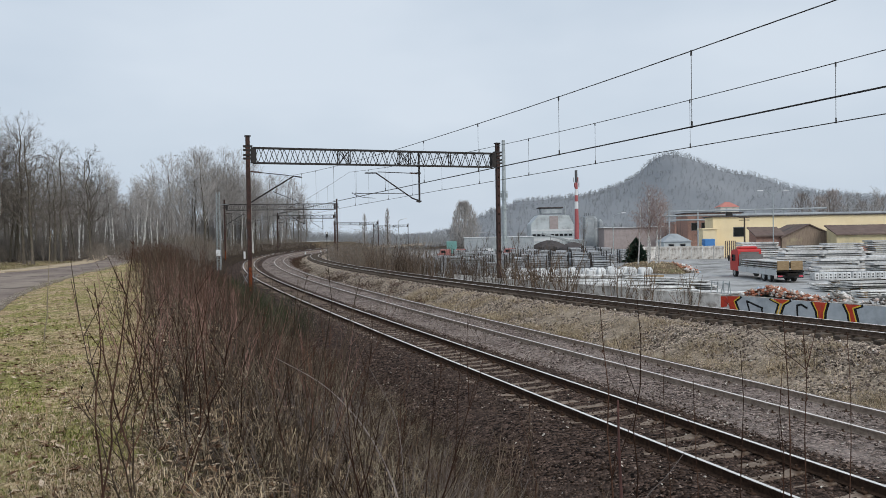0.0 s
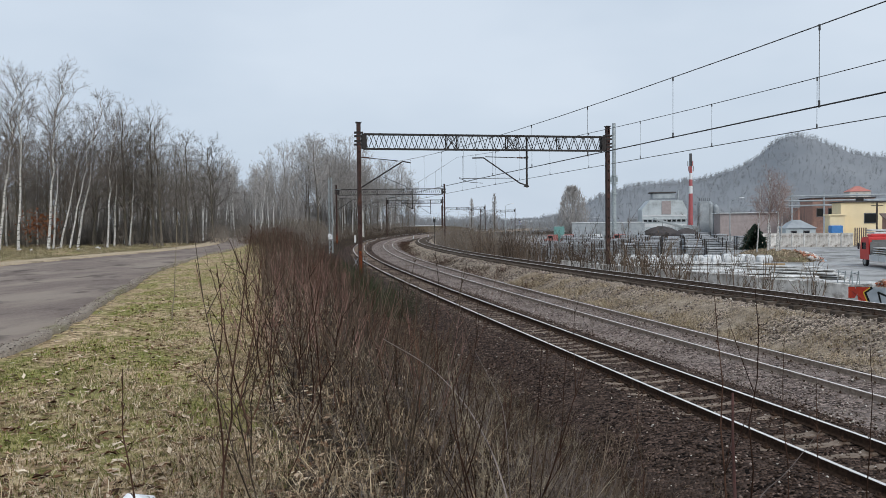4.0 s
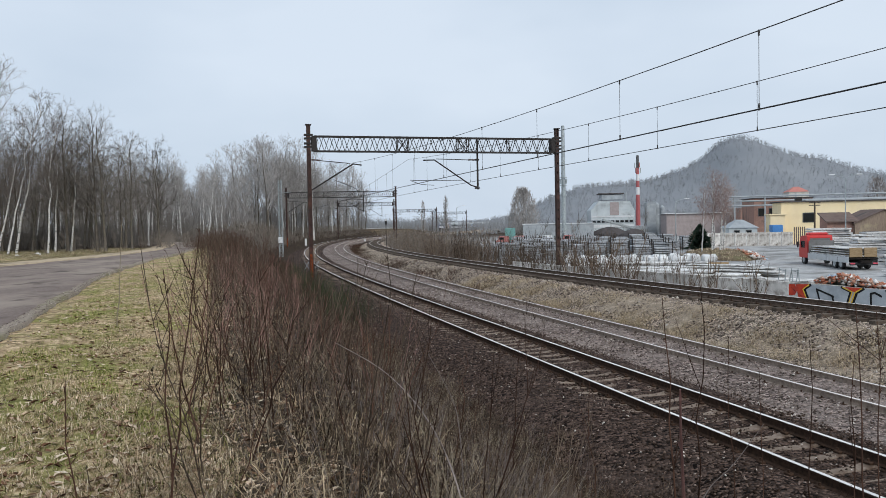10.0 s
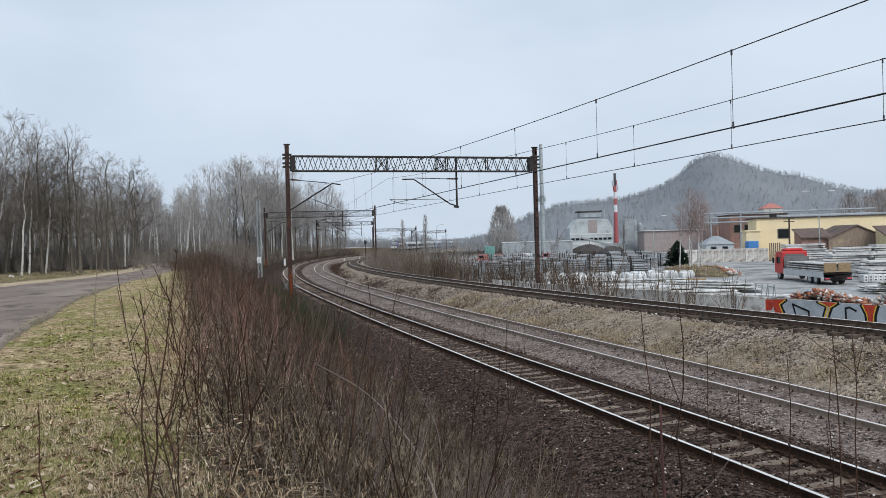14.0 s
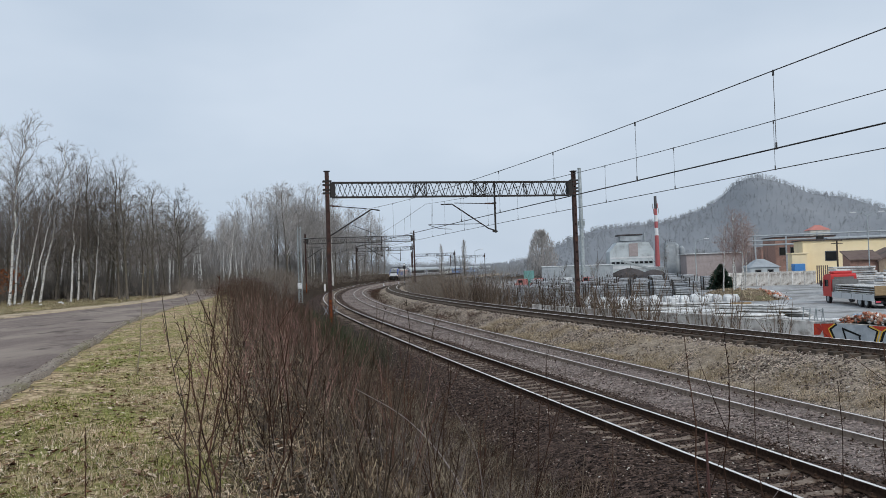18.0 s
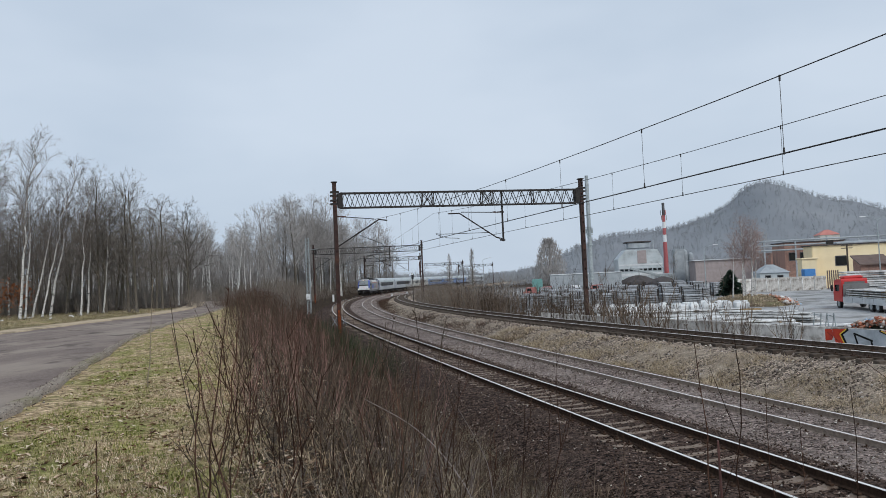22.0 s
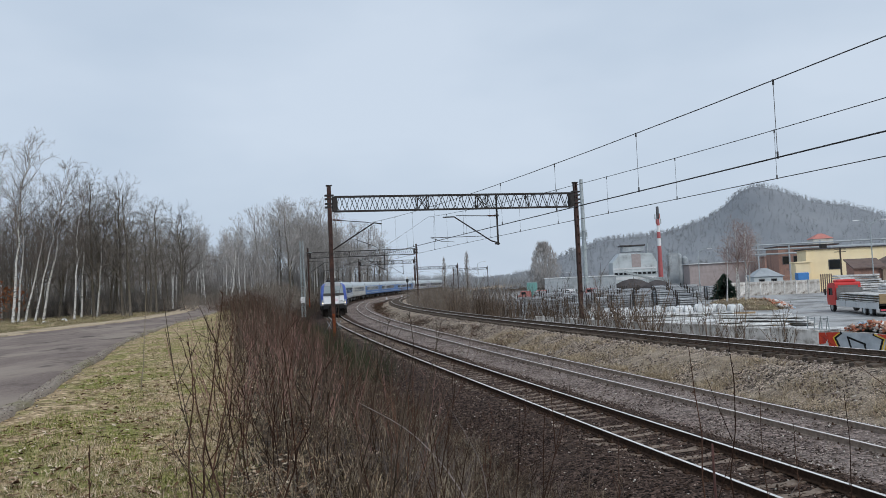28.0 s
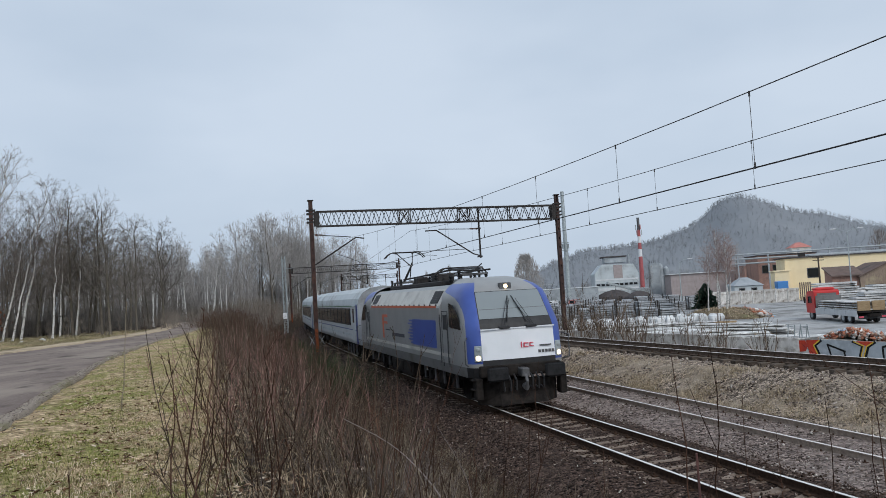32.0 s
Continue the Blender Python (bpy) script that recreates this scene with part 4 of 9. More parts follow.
def forked_shrub(seed, stems, hmin, hmax, mat, thick=0.006):
    """A few stems from one root that fork upwards into thin tips."""
    r = random.Random(seed)
    b = Build()
    def shoot(p, u, ln, rad, level):
        pts = [p]
        for k in range(4):
            u = (u + Vector((r.uniform(-0.11, 0.11), r.uniform(-0.11, 0.11), 0.04))).normalized()
            pts.append(pts[-1] + u * (ln / 4))
        b.tube(pts, [rad * (1 - 0.17 * k) for k in range(5)], 4, cap=False)
        if level < 2:
            for k in range(r.randint(1, 3)):
                t = r.uniform(0.8, 3.6)
                j = int(t)
                o = pts[j].lerp(pts[j + 1], t - j)
                a = r.uniform(0, 6.283)
                v = (u + Vector((math.cos(a), math.sin(a), 0.2)) * r.uniform(0.3, 0.75)).normalized()
                shoot(o, v, ln * r.uniform(0.25, 0.55), rad * 0.55, level + 1)
    for i in range(stems):
        a = r.uniform(0, 6.283)
        d = 0.16 * r.random()
        shoot(Vector((d * math.cos(a), d * math.sin(a), -0.08)), Vector((math.cos(a) * r.uniform(0.05, 0.5), math.sin(a) * r.uniform(0.05, 0.5), 1)).normalized(), r.uniform(hmin, hmax), thick * r.uniform(0.6, 1.25), 0)
    return b.mesh("shoot_clump", mat)


M_NEARTWIG = surface("brown_grey_bark_shoots", (0.045, 0.032, 0.024), (0.205, 0.156, 0.117), 4, 0.9, 0, 0, vary=0.4)
M_FUZZTWIG = surface("greyish_purple_fine_twigs", (0.10, 0.082, 0.076), (0.27, 0.228, 0.208), 3, 0.9, 0, 0, vary=0.3)
NEARSHRUBS = [forked_shrub(400 + i, 4 + i % 4, 0.7, 1.45, (M_NEARTWIG, M_NEARTWIG, M_REDTWIG)[i % 3]) for i in range(9)]
M_PINKTWIG = surface("pale_reddish_shoots", (0.13, 0.07, 0.058), (0.34, 0.21, 0.175), 3, 0.85, 0, 0, vary=0.4)
PINKSHOOTS = [brush(440 + i, 16, 0.35, 1.2, 0.6, M_PINKTWIG, 5, 0.0045, 0.5) for i in range(4)]
FUZZ = [brush(420 + i, 30, 0.15, 0.55, 0.5, (M_FUZZTWIG, M_FUZZTWIG, M_STRAWTWIG)[i % 3], 7, 0.0024, 1.0) for i in range(3)]


def plant_brush(mesh, x, y, size, tall, label, group, name="shrub", z=None):
    s = thing(name, label, "shrub", Matrix.Translation((x, y, ground_z(x, y) if z is None else z)) @ Matrix.Rotation(rng.uniform(0, 6.28), 4, "Z") @ Matrix.Diagonal((size, size, size * tall, 1)), group)
    part("shoot_clump", mesh, None, s, kind="stuff")
    return s


# the thicket on the slope: the nearest clumps singly, the rest as one growth
rng = random.Random(9)
rest = {}


def plant_or_join(mesh, x, y, size, tall, near, label, group, z=None):
    if near:
        return plant_brush(mesh, x, y, size, tall, label, group)
    m = Matrix.Translation((x, y, ground_z(x, y) if z is None else z)) @ Matrix.Rotation(rng.uniform(0, 6.28), 4, "Z") @ Matrix.Diagonal((size, size, size * tall, 1))
    rest.setdefault(mesh.materials[0].name, []).append((mesh, m))


def join_rest(name, label):
    for mat_name, items in rest.items():
        vs, fs, o = [], [], 0
        for me, m in items:
            v = np.empty(len(me.vertices) * 3, np.float32)
            me.vertices.foreach_get("co", v)
            f = np.empty(len(me.loops), np.int32)
            me.loops.foreach_get("vertex_index", f)
            r = np.array(m)
            vs.append(v.reshape(-1, 3) @ r[:3, :3].T + r[:3, 3])
            fs.append(f.reshape(-1, 4) + o)
            o += len(me.vertices)
        tagged(new(name, raw_mesh(name, np.concatenate(vs), np.concatenate(fs), bpy.data.materials[mat_name])), label, "thicket", kind="stuff")
    rest.clear()


s = 0.0
spots = []
while s < 74:
    for w in np.arange(-9.5, -3.3, 0.80 if s < 30 else 0.95):
        spots.append((s, float(w)))
    s += 0.74 if s < 30 else 1.0
for s, w in spots:
    s, w = s + rng.uniform(-0.45, 0.45), w + rng.uniform(-0.45, 0.45)
    x, y, th = MAIN.at(s - 10, w)
    d = math.hypot(x, y)
    edge = -9.2 - (0.5 if s > 26 else 0) + 1.5 * max(0.0, 1 - y / 9.0)
    if d < 2.6 or w < edge or y < 1.5:
        continue
    if w > -4.4 and rng.random() < 0.8:
        continue
    if y > 20 and w > -6.0:
        continue
    if d < 9.5 and rng.random() < 0.42:
        continue
    fall = min(1.0, max(0.28, (-3.6 - w) / (3.8 if y < 20 else 4.6)))
    tall = (1.0 + 0.18 * min(1.0, max(0.0, (y - 12) / 25))) * fall
    low = w > -5.4 or d < 4.2
    mesh = rng.choice(PINKSHOOTS) if w < -7.2 and 7 < y < 24 and rng.random() < 0.4 else rng.choice(NEARSHRUBS) if d < 17 and rng.random() < (0.78 if d < 9.5 else 0.45) else rng.choice(LOWSHOOTS) if (low and rng.random() < 0.7) or rng.random() < 0.15 else rng.choice(SHOOTS)
    plant_or_join(mesh, x, y, rng.uniform(0.8, 1.15), tall, d < 13.5, "thicket of thin leafless red-brown shoots on the slope", "shrubs on the slope")
# fine low twigs among the nearest stems
for i in range(170):
    y = rng.uniform(2.2, 10.5)
    x = rng.uniform(-0.35 * y, 0.62 * y)
    w_, _ = MAIN.side(np.array([x]), np.array([y]))
    if -8.6 < w_[0] < -3.3 and math.hypot(x, y) > 2.2:
        plant_or_join(rng.choice(FUZZ), x, y, rng.uniform(0.7, 1.2), rng.uniform(0.6, 1.1), False, "", "")
# lower growth at the foot of the slope and along the ballast
for i in range(620):
    s, w = -9 + 62 * rng.random() ** 1.5, -2.6 - 2.6 * rng.random()
    x, y, th = MAIN.at(s, w)
    plant_or_join(rng.choice(LOWSHOOTS), x, y, rng.uniform(0.5, 0.9), rng.uniform(0.35, 0.8), False, "", "")
BROOM = [brush(150 + i, 70, 0.5, 1.1, 0.7, M_BROOM, 7, 0.005, 0.5, 3) for i in range(2)]
for i in range(34):
    x, y, th = MAIN.at(rng.uniform(22, 56), rng.uniform(-5.4, -3.1))
    plant_brush(rng.choice(BROOM), x, y, rng.uniform(1.1, 1.7), rng.uniform(0.7, 1.0), "low dark green broom by the track", "broom bushes", "broom_bush")
SCRUB = [brush(145 + i, 40, 0.2, 0.7, 0.8, (M_REDTWIG, M_GREYTWIG)[i % 2], 6, 0.007, 0.9, 2) for i in range(4)]
for i in range(420):
    s_ = rng.uniform(30, 150)
    x, y, th = MAIN.at(s_, rng.uniform(6.9, 7.8 + 1.9 * min(1.0, s_ / 70)))
    plant_or_join(rng.choice(SCRUB), x, y, rng.uniform(0.8, 1.5), rng.uniform(0.5, 0.9), False, "", "")
for i in range(300):
    s_, w_ = rng.uniform(38, 140), rng.uniform(-4.8, -2.2)
    x, y, th = SIDING.at(s_, w_)
    if ripple(x, y, 2.2, 1.0) > -0.1:
        plant_or_join(rng.choice(SCRUB), x, y, rng.uniform(0.6, 1.15), rng.uniform(0.4, 0.8), False, "", "", siding_z(s_) + float(np.interp(w_, [p[0] for p in BANK], [p[1] for p in BANK])))
for i in range(150):
    x, y, th = MAIN.at(rng.uniform(46, 80), rng.uniform(-11, -3.6))
    plant_or_join(rng.choice(SCRUB), x, y, rng.uniform(0.9, 1.6), rng.uniform(0.8, 1.5), False, "", "")
join_rest("thicket", "far thicket of thin leafless shoots on the slope")


def sapling(x, y, top, dx, dy, thick, mat, seed, shoots=7):
    """One slender stem with a few side shoots."""
    r = random.Random(seed)
    z0 = ground_z(x, y) - 0.05
    b = Build()
    n = 8
    pts = []
    for i in range(n + 1):
        t = i / n
        pts.append(Vector((x + dx * t * 1.3 - dx * 0.3 + r.uniform(-0.012, 0.012) * (1 + 2 * t) , y + dy * t + r.uniform(-0.012, 0.012), z0 + (top - z0) * t)))
    b.tube(pts, [thick * (1 - 0.75 * i / n) for i in range(n + 1)], 6)
    for k in range(min(r.randint(3, 7), shoots)):
        t = r.uniform(0.15, 0.9) * n
        j = min(int(t), n - 1)
        o = pts[j].lerp(pts[j + 1], t - j)
        v = Vector((r.uniform(-1, 1), r.uniform(-1, 1), r.uniform(0.6, 1.4))).normalized() * (top - z0) * r.uniform(0.1, 0.3)
        b.tube([o, o + v * 0.5 + Vector((0, 0, -0.01)), o + v], [thick * 0.45, thick * 0.35, thick * 0.15], 4)
    for k in range(10):
        t = r.uniform(0.3, 1.0) * n
        j = min(int(t), n - 1)
        o = pts[j].lerp(pts[j + 1], t - j)
        b.tube([o, o + Vector((r.uniform(-0.02, 0.02), r.uniform(-0.02, 0.02), 0.025))], [thick * 0.5, thick * 0.3], 4)
    return solid("sapling", b, mat, "single thin leafless stem with small buds", "sapling", group="saplings near the path")


for i, (x, y, top, dx, dy, th_) in enumerate((
        (-2.03, 4.57, 3.68, 0.17, 0.07, 0.008), (-6.48, 12.41, 3.90, 0.09, 0.04, 0.011), (-1.74, 3.82, 3.47, 0.01, 0.0, 0.007), (1.45, 6.34, 3.06, -0.09, 0.02, 0.011),
        (1.66, 6.59, 3.11, 0.08, -0.02, 0.010), (2.64, 5.39, 3.07, -0.18, 0.09, 0.010), (2.79, 5.65, 2.98, -0.05, 0.02, 0.009), (0.75, 3.11, 2.99, 0.0, 0.0, 0.016),
        (2.05, 6.69, 2.67, -0.06, 0.02, 0.008), (2.75, 6.0, 2.61, -0.02, 0.01, 0.009), (2.43, 7.09, 2.29, -0.02, 0.01, 0.008), (2.39, 5.94, 2.73, -0.02, 0.01, 0.009),
        (-1.75, 2.92, 3.08, 0.01, 0.01, 0.006), (3.09, 5.72, 2.87, 0.02, -0.01, 0.008), (-0.22, 4.19, 2.84, -0.37, -0.04, 0.006), (-0.4, 6.99, 2.52, 0.1, 0.01, 0.007),
        (0.13, 8.0, 2.47, 0.07, 0.0, 0.008), (0.63, 4.96, 2.62, -0.05, 0.01, 0.006), (-2.3, 5.4, 3.35, -0.25, 0.1, 0.008), (-1.6, 4.9, 3.2, 0.3, 0.1, 0.008),
        (-2.6, 6.2, 3.45, 0.2, 0.0, 0.009), (-1.2, 5.6, 3.1, -0.2, 0.1, 0.007), (-3.0, 7.5, 3.4, -0.2, 0.1, 0.009))):
    sapling(x, y, top, dx, dy, th_, M_STRAWTWIG if i in (1, 14) else (M_REDBUD if i == 7 else M_REDTWIG), 200 + i, 0 if i in (1, 2, 7, 12) else (2 if i < 16 else 7))


def arching_stem(pts, thick, mat):
    """A long dead stem that bows over to the ground."""
    fine = dense(pts, 4)
    b = Build().tube(fine, [thick * (0.45 + 0.55 * i / len(fine)) for i in range(len(fine))], 5)
    x, y, z = pts[-1]
    b.tube([(x, y, z), (x + 0.03, y - 0.05, ground_z(x + 0.03, y - 0.05) - 0.05)], thick, 5)
    return solid("bramble_stem", b, mat, "long pale dead stem bowed over the slope", "dead stem", group="bowed stems")


for k, pts in enumerate([[(-0.98, 4.44, 2.98), (-0.69, 4.27, 2.86), (-0.49, 4.06, 2.74), (-0.34, 3.84, 2.61), (-0.23, 3.59, 2.47), (-0.17, 3.44, 2.32)], [(1.44, 4.22, 2.55), (1.19, 3.93, 2.42), (1.02, 3.75, 2.36), (0.88, 3.53, 2.28)], [(-0.46, 4.71, 2.88), (-0.29, 4.47, 2.64), (-0.24, 4.33, 2.48), (-0.22, 4.18, 2.32)]]):
    arching_stem(pts, 0.0045 if k == 0 else 0.0032, M_FUZZTWIG)

stem_rng = random.Random(77)
for i in range(26):
    y = stem_rng.uniform(3.6, 8.5)
    x = -0.42 * y + stem_rng.uniform(-0.05, 1.1)
    sapling(x, y, ground_z(x, y) + stem_rng.uniform(0.7, 1.5), stem_rng.uniform(-0.35, 0.35), stem_rng.uniform(-0.2, 0.2), stem_rng.uniform(0.004, 0.0065), M_GREYTWIG if i % 3 else M_REDTWIG, 300 + i)


# ---- grass, leaves, stones ----
def island_material(name, stops, rough=0.9):
    m, n, l, b = shader(name, rough)
    g = n.new("ShaderNodeNewGeometry")
    col = ramp_node(n, l, g.outputs["Random Per Island"], stops)
    f = noise_node(n, l, 0.8, 4, 0.6)
    col = mix_node(n, l, 0.6, col, ramp_node(n, l, f, [(0.3, (0.6,) * 3), (0.7, (1.25,) * 3)]), "MULTIPLY")
    l.new(col, b.inputs["Base Color"])
    return m


M_GRASS = island_material("mixed_winter_grass", [(0.0, (0.06, 0.07, 0.016)), (0.22, (0.25, 0.25, 0.075)), (0.3, (0.16, 0.11, 0.065)), (0.5, (0.46, 0.325, 0.195)), (0.8, (0.74, 0.59, 0.41)), (0.93, (0.85, 0.72, 0.54)), (1.0, (0.09, 0.055, 0.033))])
M_GREENGRASS = island_material("greener_road_grass", [(0.0, (0.08, 0.095, 0.02)), (0.5, (0.27, 0.3, 0.07)), (0.75, (0.42, 0.38, 0.14)), (1.0, (0.62, 0.50, 0.30))])
M_EDGEGRASS = island_material("dry_wood_edge_grass", [(0.0, (0.09, 0.065, 0.035)), (0.3, (0.2, 0.165, 0.095)), (0.5, (0.2, 0.2, 0.09)), (0.75, (0.42, 0.355, 0.235)), (1.0, (0.56, 0.48, 0.34))])
M_DRYGRASS = island_material("dead_grass", [(0.0, (0.12, 0.088, 0.055)), (0.4, (0.42, 0.325, 0.215)), (0.8, (0.72, 0.585, 0.42)), (1.0, (0.28, 0.24, 0.13))])
M_SLOPEGRASS = island_material("brown_slope_grass", [(0.0, (0.05, 0.034, 0.022)), (0.4, (0.17, 0.12, 0.078)), (0.7, (0.38, 0.28, 0.18)), (0.92, (0.6, 0.48, 0.33)), (1.0, (0.2, 0.16, 0.07))])
M_TANGLE = island_material("dark_tangled_stems", [(0.0, (0.013, 0.008, 0.005)), (0.5, (0.05, 0.033, 0.022)), (0.85, (0.145, 0.1, 0.067)), (1.0, (0.36, 0.28, 0.2))])
M_LEAF = island_material("fallen_leaves", [(0.0, (0.05, 0.028, 0.018)), (0.4, (0.2, 0.105, 0.06)), (0.65, (0.5, 0.35, 0.235)), (1.0, (0.82, 0.7, 0.55))])
M_STONES = island_material("loose_ballast_stones", [(0.0, (0.016, 0.011, 0.008)), (0.5, (0.075, 0.05, 0.038)), (0.88, (0.2, 0.145, 0.118)), (0.97, (0.36, 0.29, 0.25)), (1.0, (0.7, 0.66, 0.6))])
M_GREYSTONES = island_material("loose_grey_stones", [(0.0, (0.045, 0.034, 0.028)), (0.6, (0.22, 0.172, 0.147)), (0.93, (0.44, 0.37, 0.325)), (1.0, (0.76, 0.71, 0.65))])


def grass_field(name, x, y, z, height, blades, spread, mat, label, seed, width=0.006, lie=2.0):
    """Tufts of bent blades at the given places."""
    g = np.random.default_rng(seed)
    n = len(x) * blades
    bx, by, bz = (np.repeat(a, blades) for a in (x, y, z))
    bx, by = bx + g.normal(0, spread, n), by + g.normal(0, spread, n)
    a = g.uniform(0, 6.283, n)
    h = np.repeat(height, blades) * g.uniform(0.5, 1.25, n)
    lean = g.uniform(0.5, lie, n)
    ux, uy = np.cos(a), np.sin(a)
    wx, wy = -uy * width * g.uniform(0.6, 1.3, n), ux * width * g.uniform(0.6, 1.3, n)
    mx, my, mz = bx + ux * h * lean * 0.35, by + uy * h * lean * 0.35, bz + h * 0.62
    tx, ty, tz = bx + ux * h * lean, by + uy * h * lean, bz + h * np.clip(1.05 - lean * 0.45, 0.25, 1)
    v = np.stack([np.stack([bx - wx, by - wy, bz - 0.03], 1), np.stack([bx + wx, by + wy, bz - 0.03], 1), np.stack([mx + wx * 0.7, my + wy * 0.7, mz], 1), np.stack([mx - wx * 0.7, my - wy * 0.7, mz], 1), np.stack([tx, ty, tz], 1)], 1).reshape(-1, 3)
    i = np.arange(n)[:, None] * 5
    f = np.concatenate([i + [0, 1, 2], i + [0, 2, 3], i + [3, 2, 4]], 0)
    return tagged(new(name, raw_mesh(name, v, f, mat)), label, "grass", kind="stuff")


def road_clear(x, y):
    return x > np.interp(y, [p[1] for p in ROAD_RIGHT], [p[0] for p in ROAD_RIGHT]) + 0.55


gen = np.random.default_rng(4)
d = 2.2 + 28 * gen.random(36000) ** 1.6
a = gen.uniform(radians(-42), radians(30), 36000)
gx, gy = d * np.sin(a), d * np.cos(a)
gw, gs = MAIN.side(gx, gy)
ok = road_clear(gx, gy) & (gw < -8.9) & (gen.random(36000) < 0.45 + 0.55 * (ripple(gx, gy, 0.55) > -0.2))
gx, gy = gx[ok], gy[ok]
edge_x = np.interp(gy, [p[1] for p in ROAD_RIGHT], [p[0] for p in ROAD_RIGHT])
near_road = (gx - edge_x) < 1.9 + 1.5 * ripple(gx, gy, 0.8, 0.3) + 1.6 * (ripple(gx, gy, 0.45, 3.0) > 0.4)
rx_, ry_ = gx[near_road], gy[near_road]
grass_field("roadside_grass", rx_, ry_, ground_height(rx_, ry_), gen.uniform(0.02, 0.06, len(rx_)), 11, 0.06, M_GREENGRASS, "short green grass along the road", 12, 0.0034, 3.0)
gx, gy = gx[~near_road], gy[~near_road]
grass_field("verge_grass", gx, gy, ground_height(gx, gy), gen.uniform(0.02, 0.07, len(gx)) * (1 + 0.9 * (gen.random(len(gx)) > 0.93)), 11, 0.07, M_GRASS, "short matted winter grass, half green and half straw", 1, 0.0032, 3.6)
d = 2.4 + 30 * gen.random(12000) ** 1.6
a = gen.uniform(radians(-40), radians(35), 12000)
gx, gy = d * np.sin(a), d * np.cos(a)
gw, gs = MAIN.side(gx, gy)
ok = (gw > -9.6) & (gw < -7.9 + 2.2 * (ripple(gx, gy, 1.1, 0.5) > 0.35) + 2.4 * (d < 8.5) * (ripple(gx, gy, 0.5, 0.9) > 0.15)) & road_clear(gx, gy)
gx, gy = gx[ok], gy[ok]
grass_field("slope_grass", gx, gy, ground_height(gx, gy), gen.uniform(0.06, 0.22, len(gx)), 6, 0.07, M_SLOPEGRASS, "tangled dead grass among the shoots", 2, 0.0038, 3.0)
d = 2.4 + 34 * gen.random(17000) ** 1.5
a = gen.uniform(radians(-34), radians(50), 17000)
gx, gy = d * np.sin(a), d * np.cos(a)
gw, gs = MAIN.side(gx, gy)
ok = (gw > -8.4) & (gw < -2.5 - 0.5 * (ripple(gx, gy, 0.7, 0.5) > 0.3))
gx, gy, gw = gx[ok], gy[ok], gw[ok]
gz = np.maximum(ground_height(gx, gy), np.interp(gw, [p[0] for p in BED], [p[1] for p in BED]) - (gw < -3.6) * 9)
grass_field("slope_tangle", gx, gy, gz, gen.uniform(0.08, 0.34, len(gx)), 6, 0.09, M_TANGLE, "matted dark dead stems on the slope", 8, 0.0034, 2.6)
# dead grass between the second track and the bank
gs = -14 + 52 * gen.random(15000)
gw = 6.4 + 3.6 * gen.random(15000) ** 2.0
pts = np.array([MAIN.at(s, w)[:2] for s, w in zip(gs, gw)])
w3, s3 = SIDING.side(pts[:, 0], pts[:, 1])
pz = np.maximum(ground_height(pts[:, 0], pts[:, 1]), np.interp(w3, [p[0] for p in BANK], [p[1] for p in BANK]) + np.array([siding_z(s) for s in s3]))
ok = (w3 < -1.75) & ((ripple(pts[:, 0], pts[:, 1], 0.8) > 0.0) | (gen.random(15000) < 0.15))
grass_field("bank_grass", pts[ok, 0], pts[ok, 1], pz[ok], gen.uniform(0.05, 0.22, ok.sum()) * (1 + 0.8 * (gen.random(ok.sum()) > 0.95)), 6, 0.10, M_DRYGRASS, "pale dead grass at the foot of the bank", 3, 0.0055, 3.4)
# grass strip between the road and the wood
gx, gy = gen.uniform(-44, -22, 9000), gen.uniform(26, 62, 9000)
ok = (gx < np.interp(gy, [p[1] for p in ROAD_LEFT], [p[0] for p in ROAD_LEFT]) - 1.0) & (ripple(gx, gy, 1.3, 0.2) > -0.35)
gx, gy = gx[ok], gy[ok]
grass_field("wood_edge_grass", gx, gy, ground_height(gx, gy), gen.uniform(0.06, 0.2, len(gx)), 8, 0.2, M_EDGEGRASS, "rough dry grass between the road and the wood", 9, 0.008, 3.2)


def leaf_scatter(name, x, y, z, size, mat, label, seed):
    """Small curled leaves lying on the ground."""
    g = np.random.default_rng(seed)
    n = len(x)
    a, t, s = g.uniform(0, 6.283, n), g.uniform(-0.5, 0.5, n), size * g.uniform(0.6, 1.3, n)
    shape = np.array([(-1.3, 0, 0.1), (-0.3, -0.38, 0.5), (0.6, -0.5, 0.2), (1.1, 0.05, 0.5), (0.35, 0.3, 0.15), (-0.5, 0.55, 0.5), (0, 0, 0.0)])
    ca, sa = np.cos(a)[:, None], np.sin(a)[:, None]
    lx, ly, lz = (shape[None, :, i] * s[:, None] for i in range(3))
    v = np.stack([x[:, None] + lx * ca - ly * sa, y[:, None] + lx * sa + ly * ca, z[:, None] + 0.012 + lz * g.uniform(0.2, 1.2, n)[:, None] + lx * t[:, None] * 0.5 + 0.3 * s[:, None] * abs(t)[:, None]], -1).reshape(-1, 3)
    i = np.arange(n)[:, None] * 7
    f = np.concatenate([i + [6, k, (k + 1) % 6] for k in range(6)], 0)
    return tagged(new(name, raw_mesh(name, v, f, mat)), label, "leaves", kind="stuff")


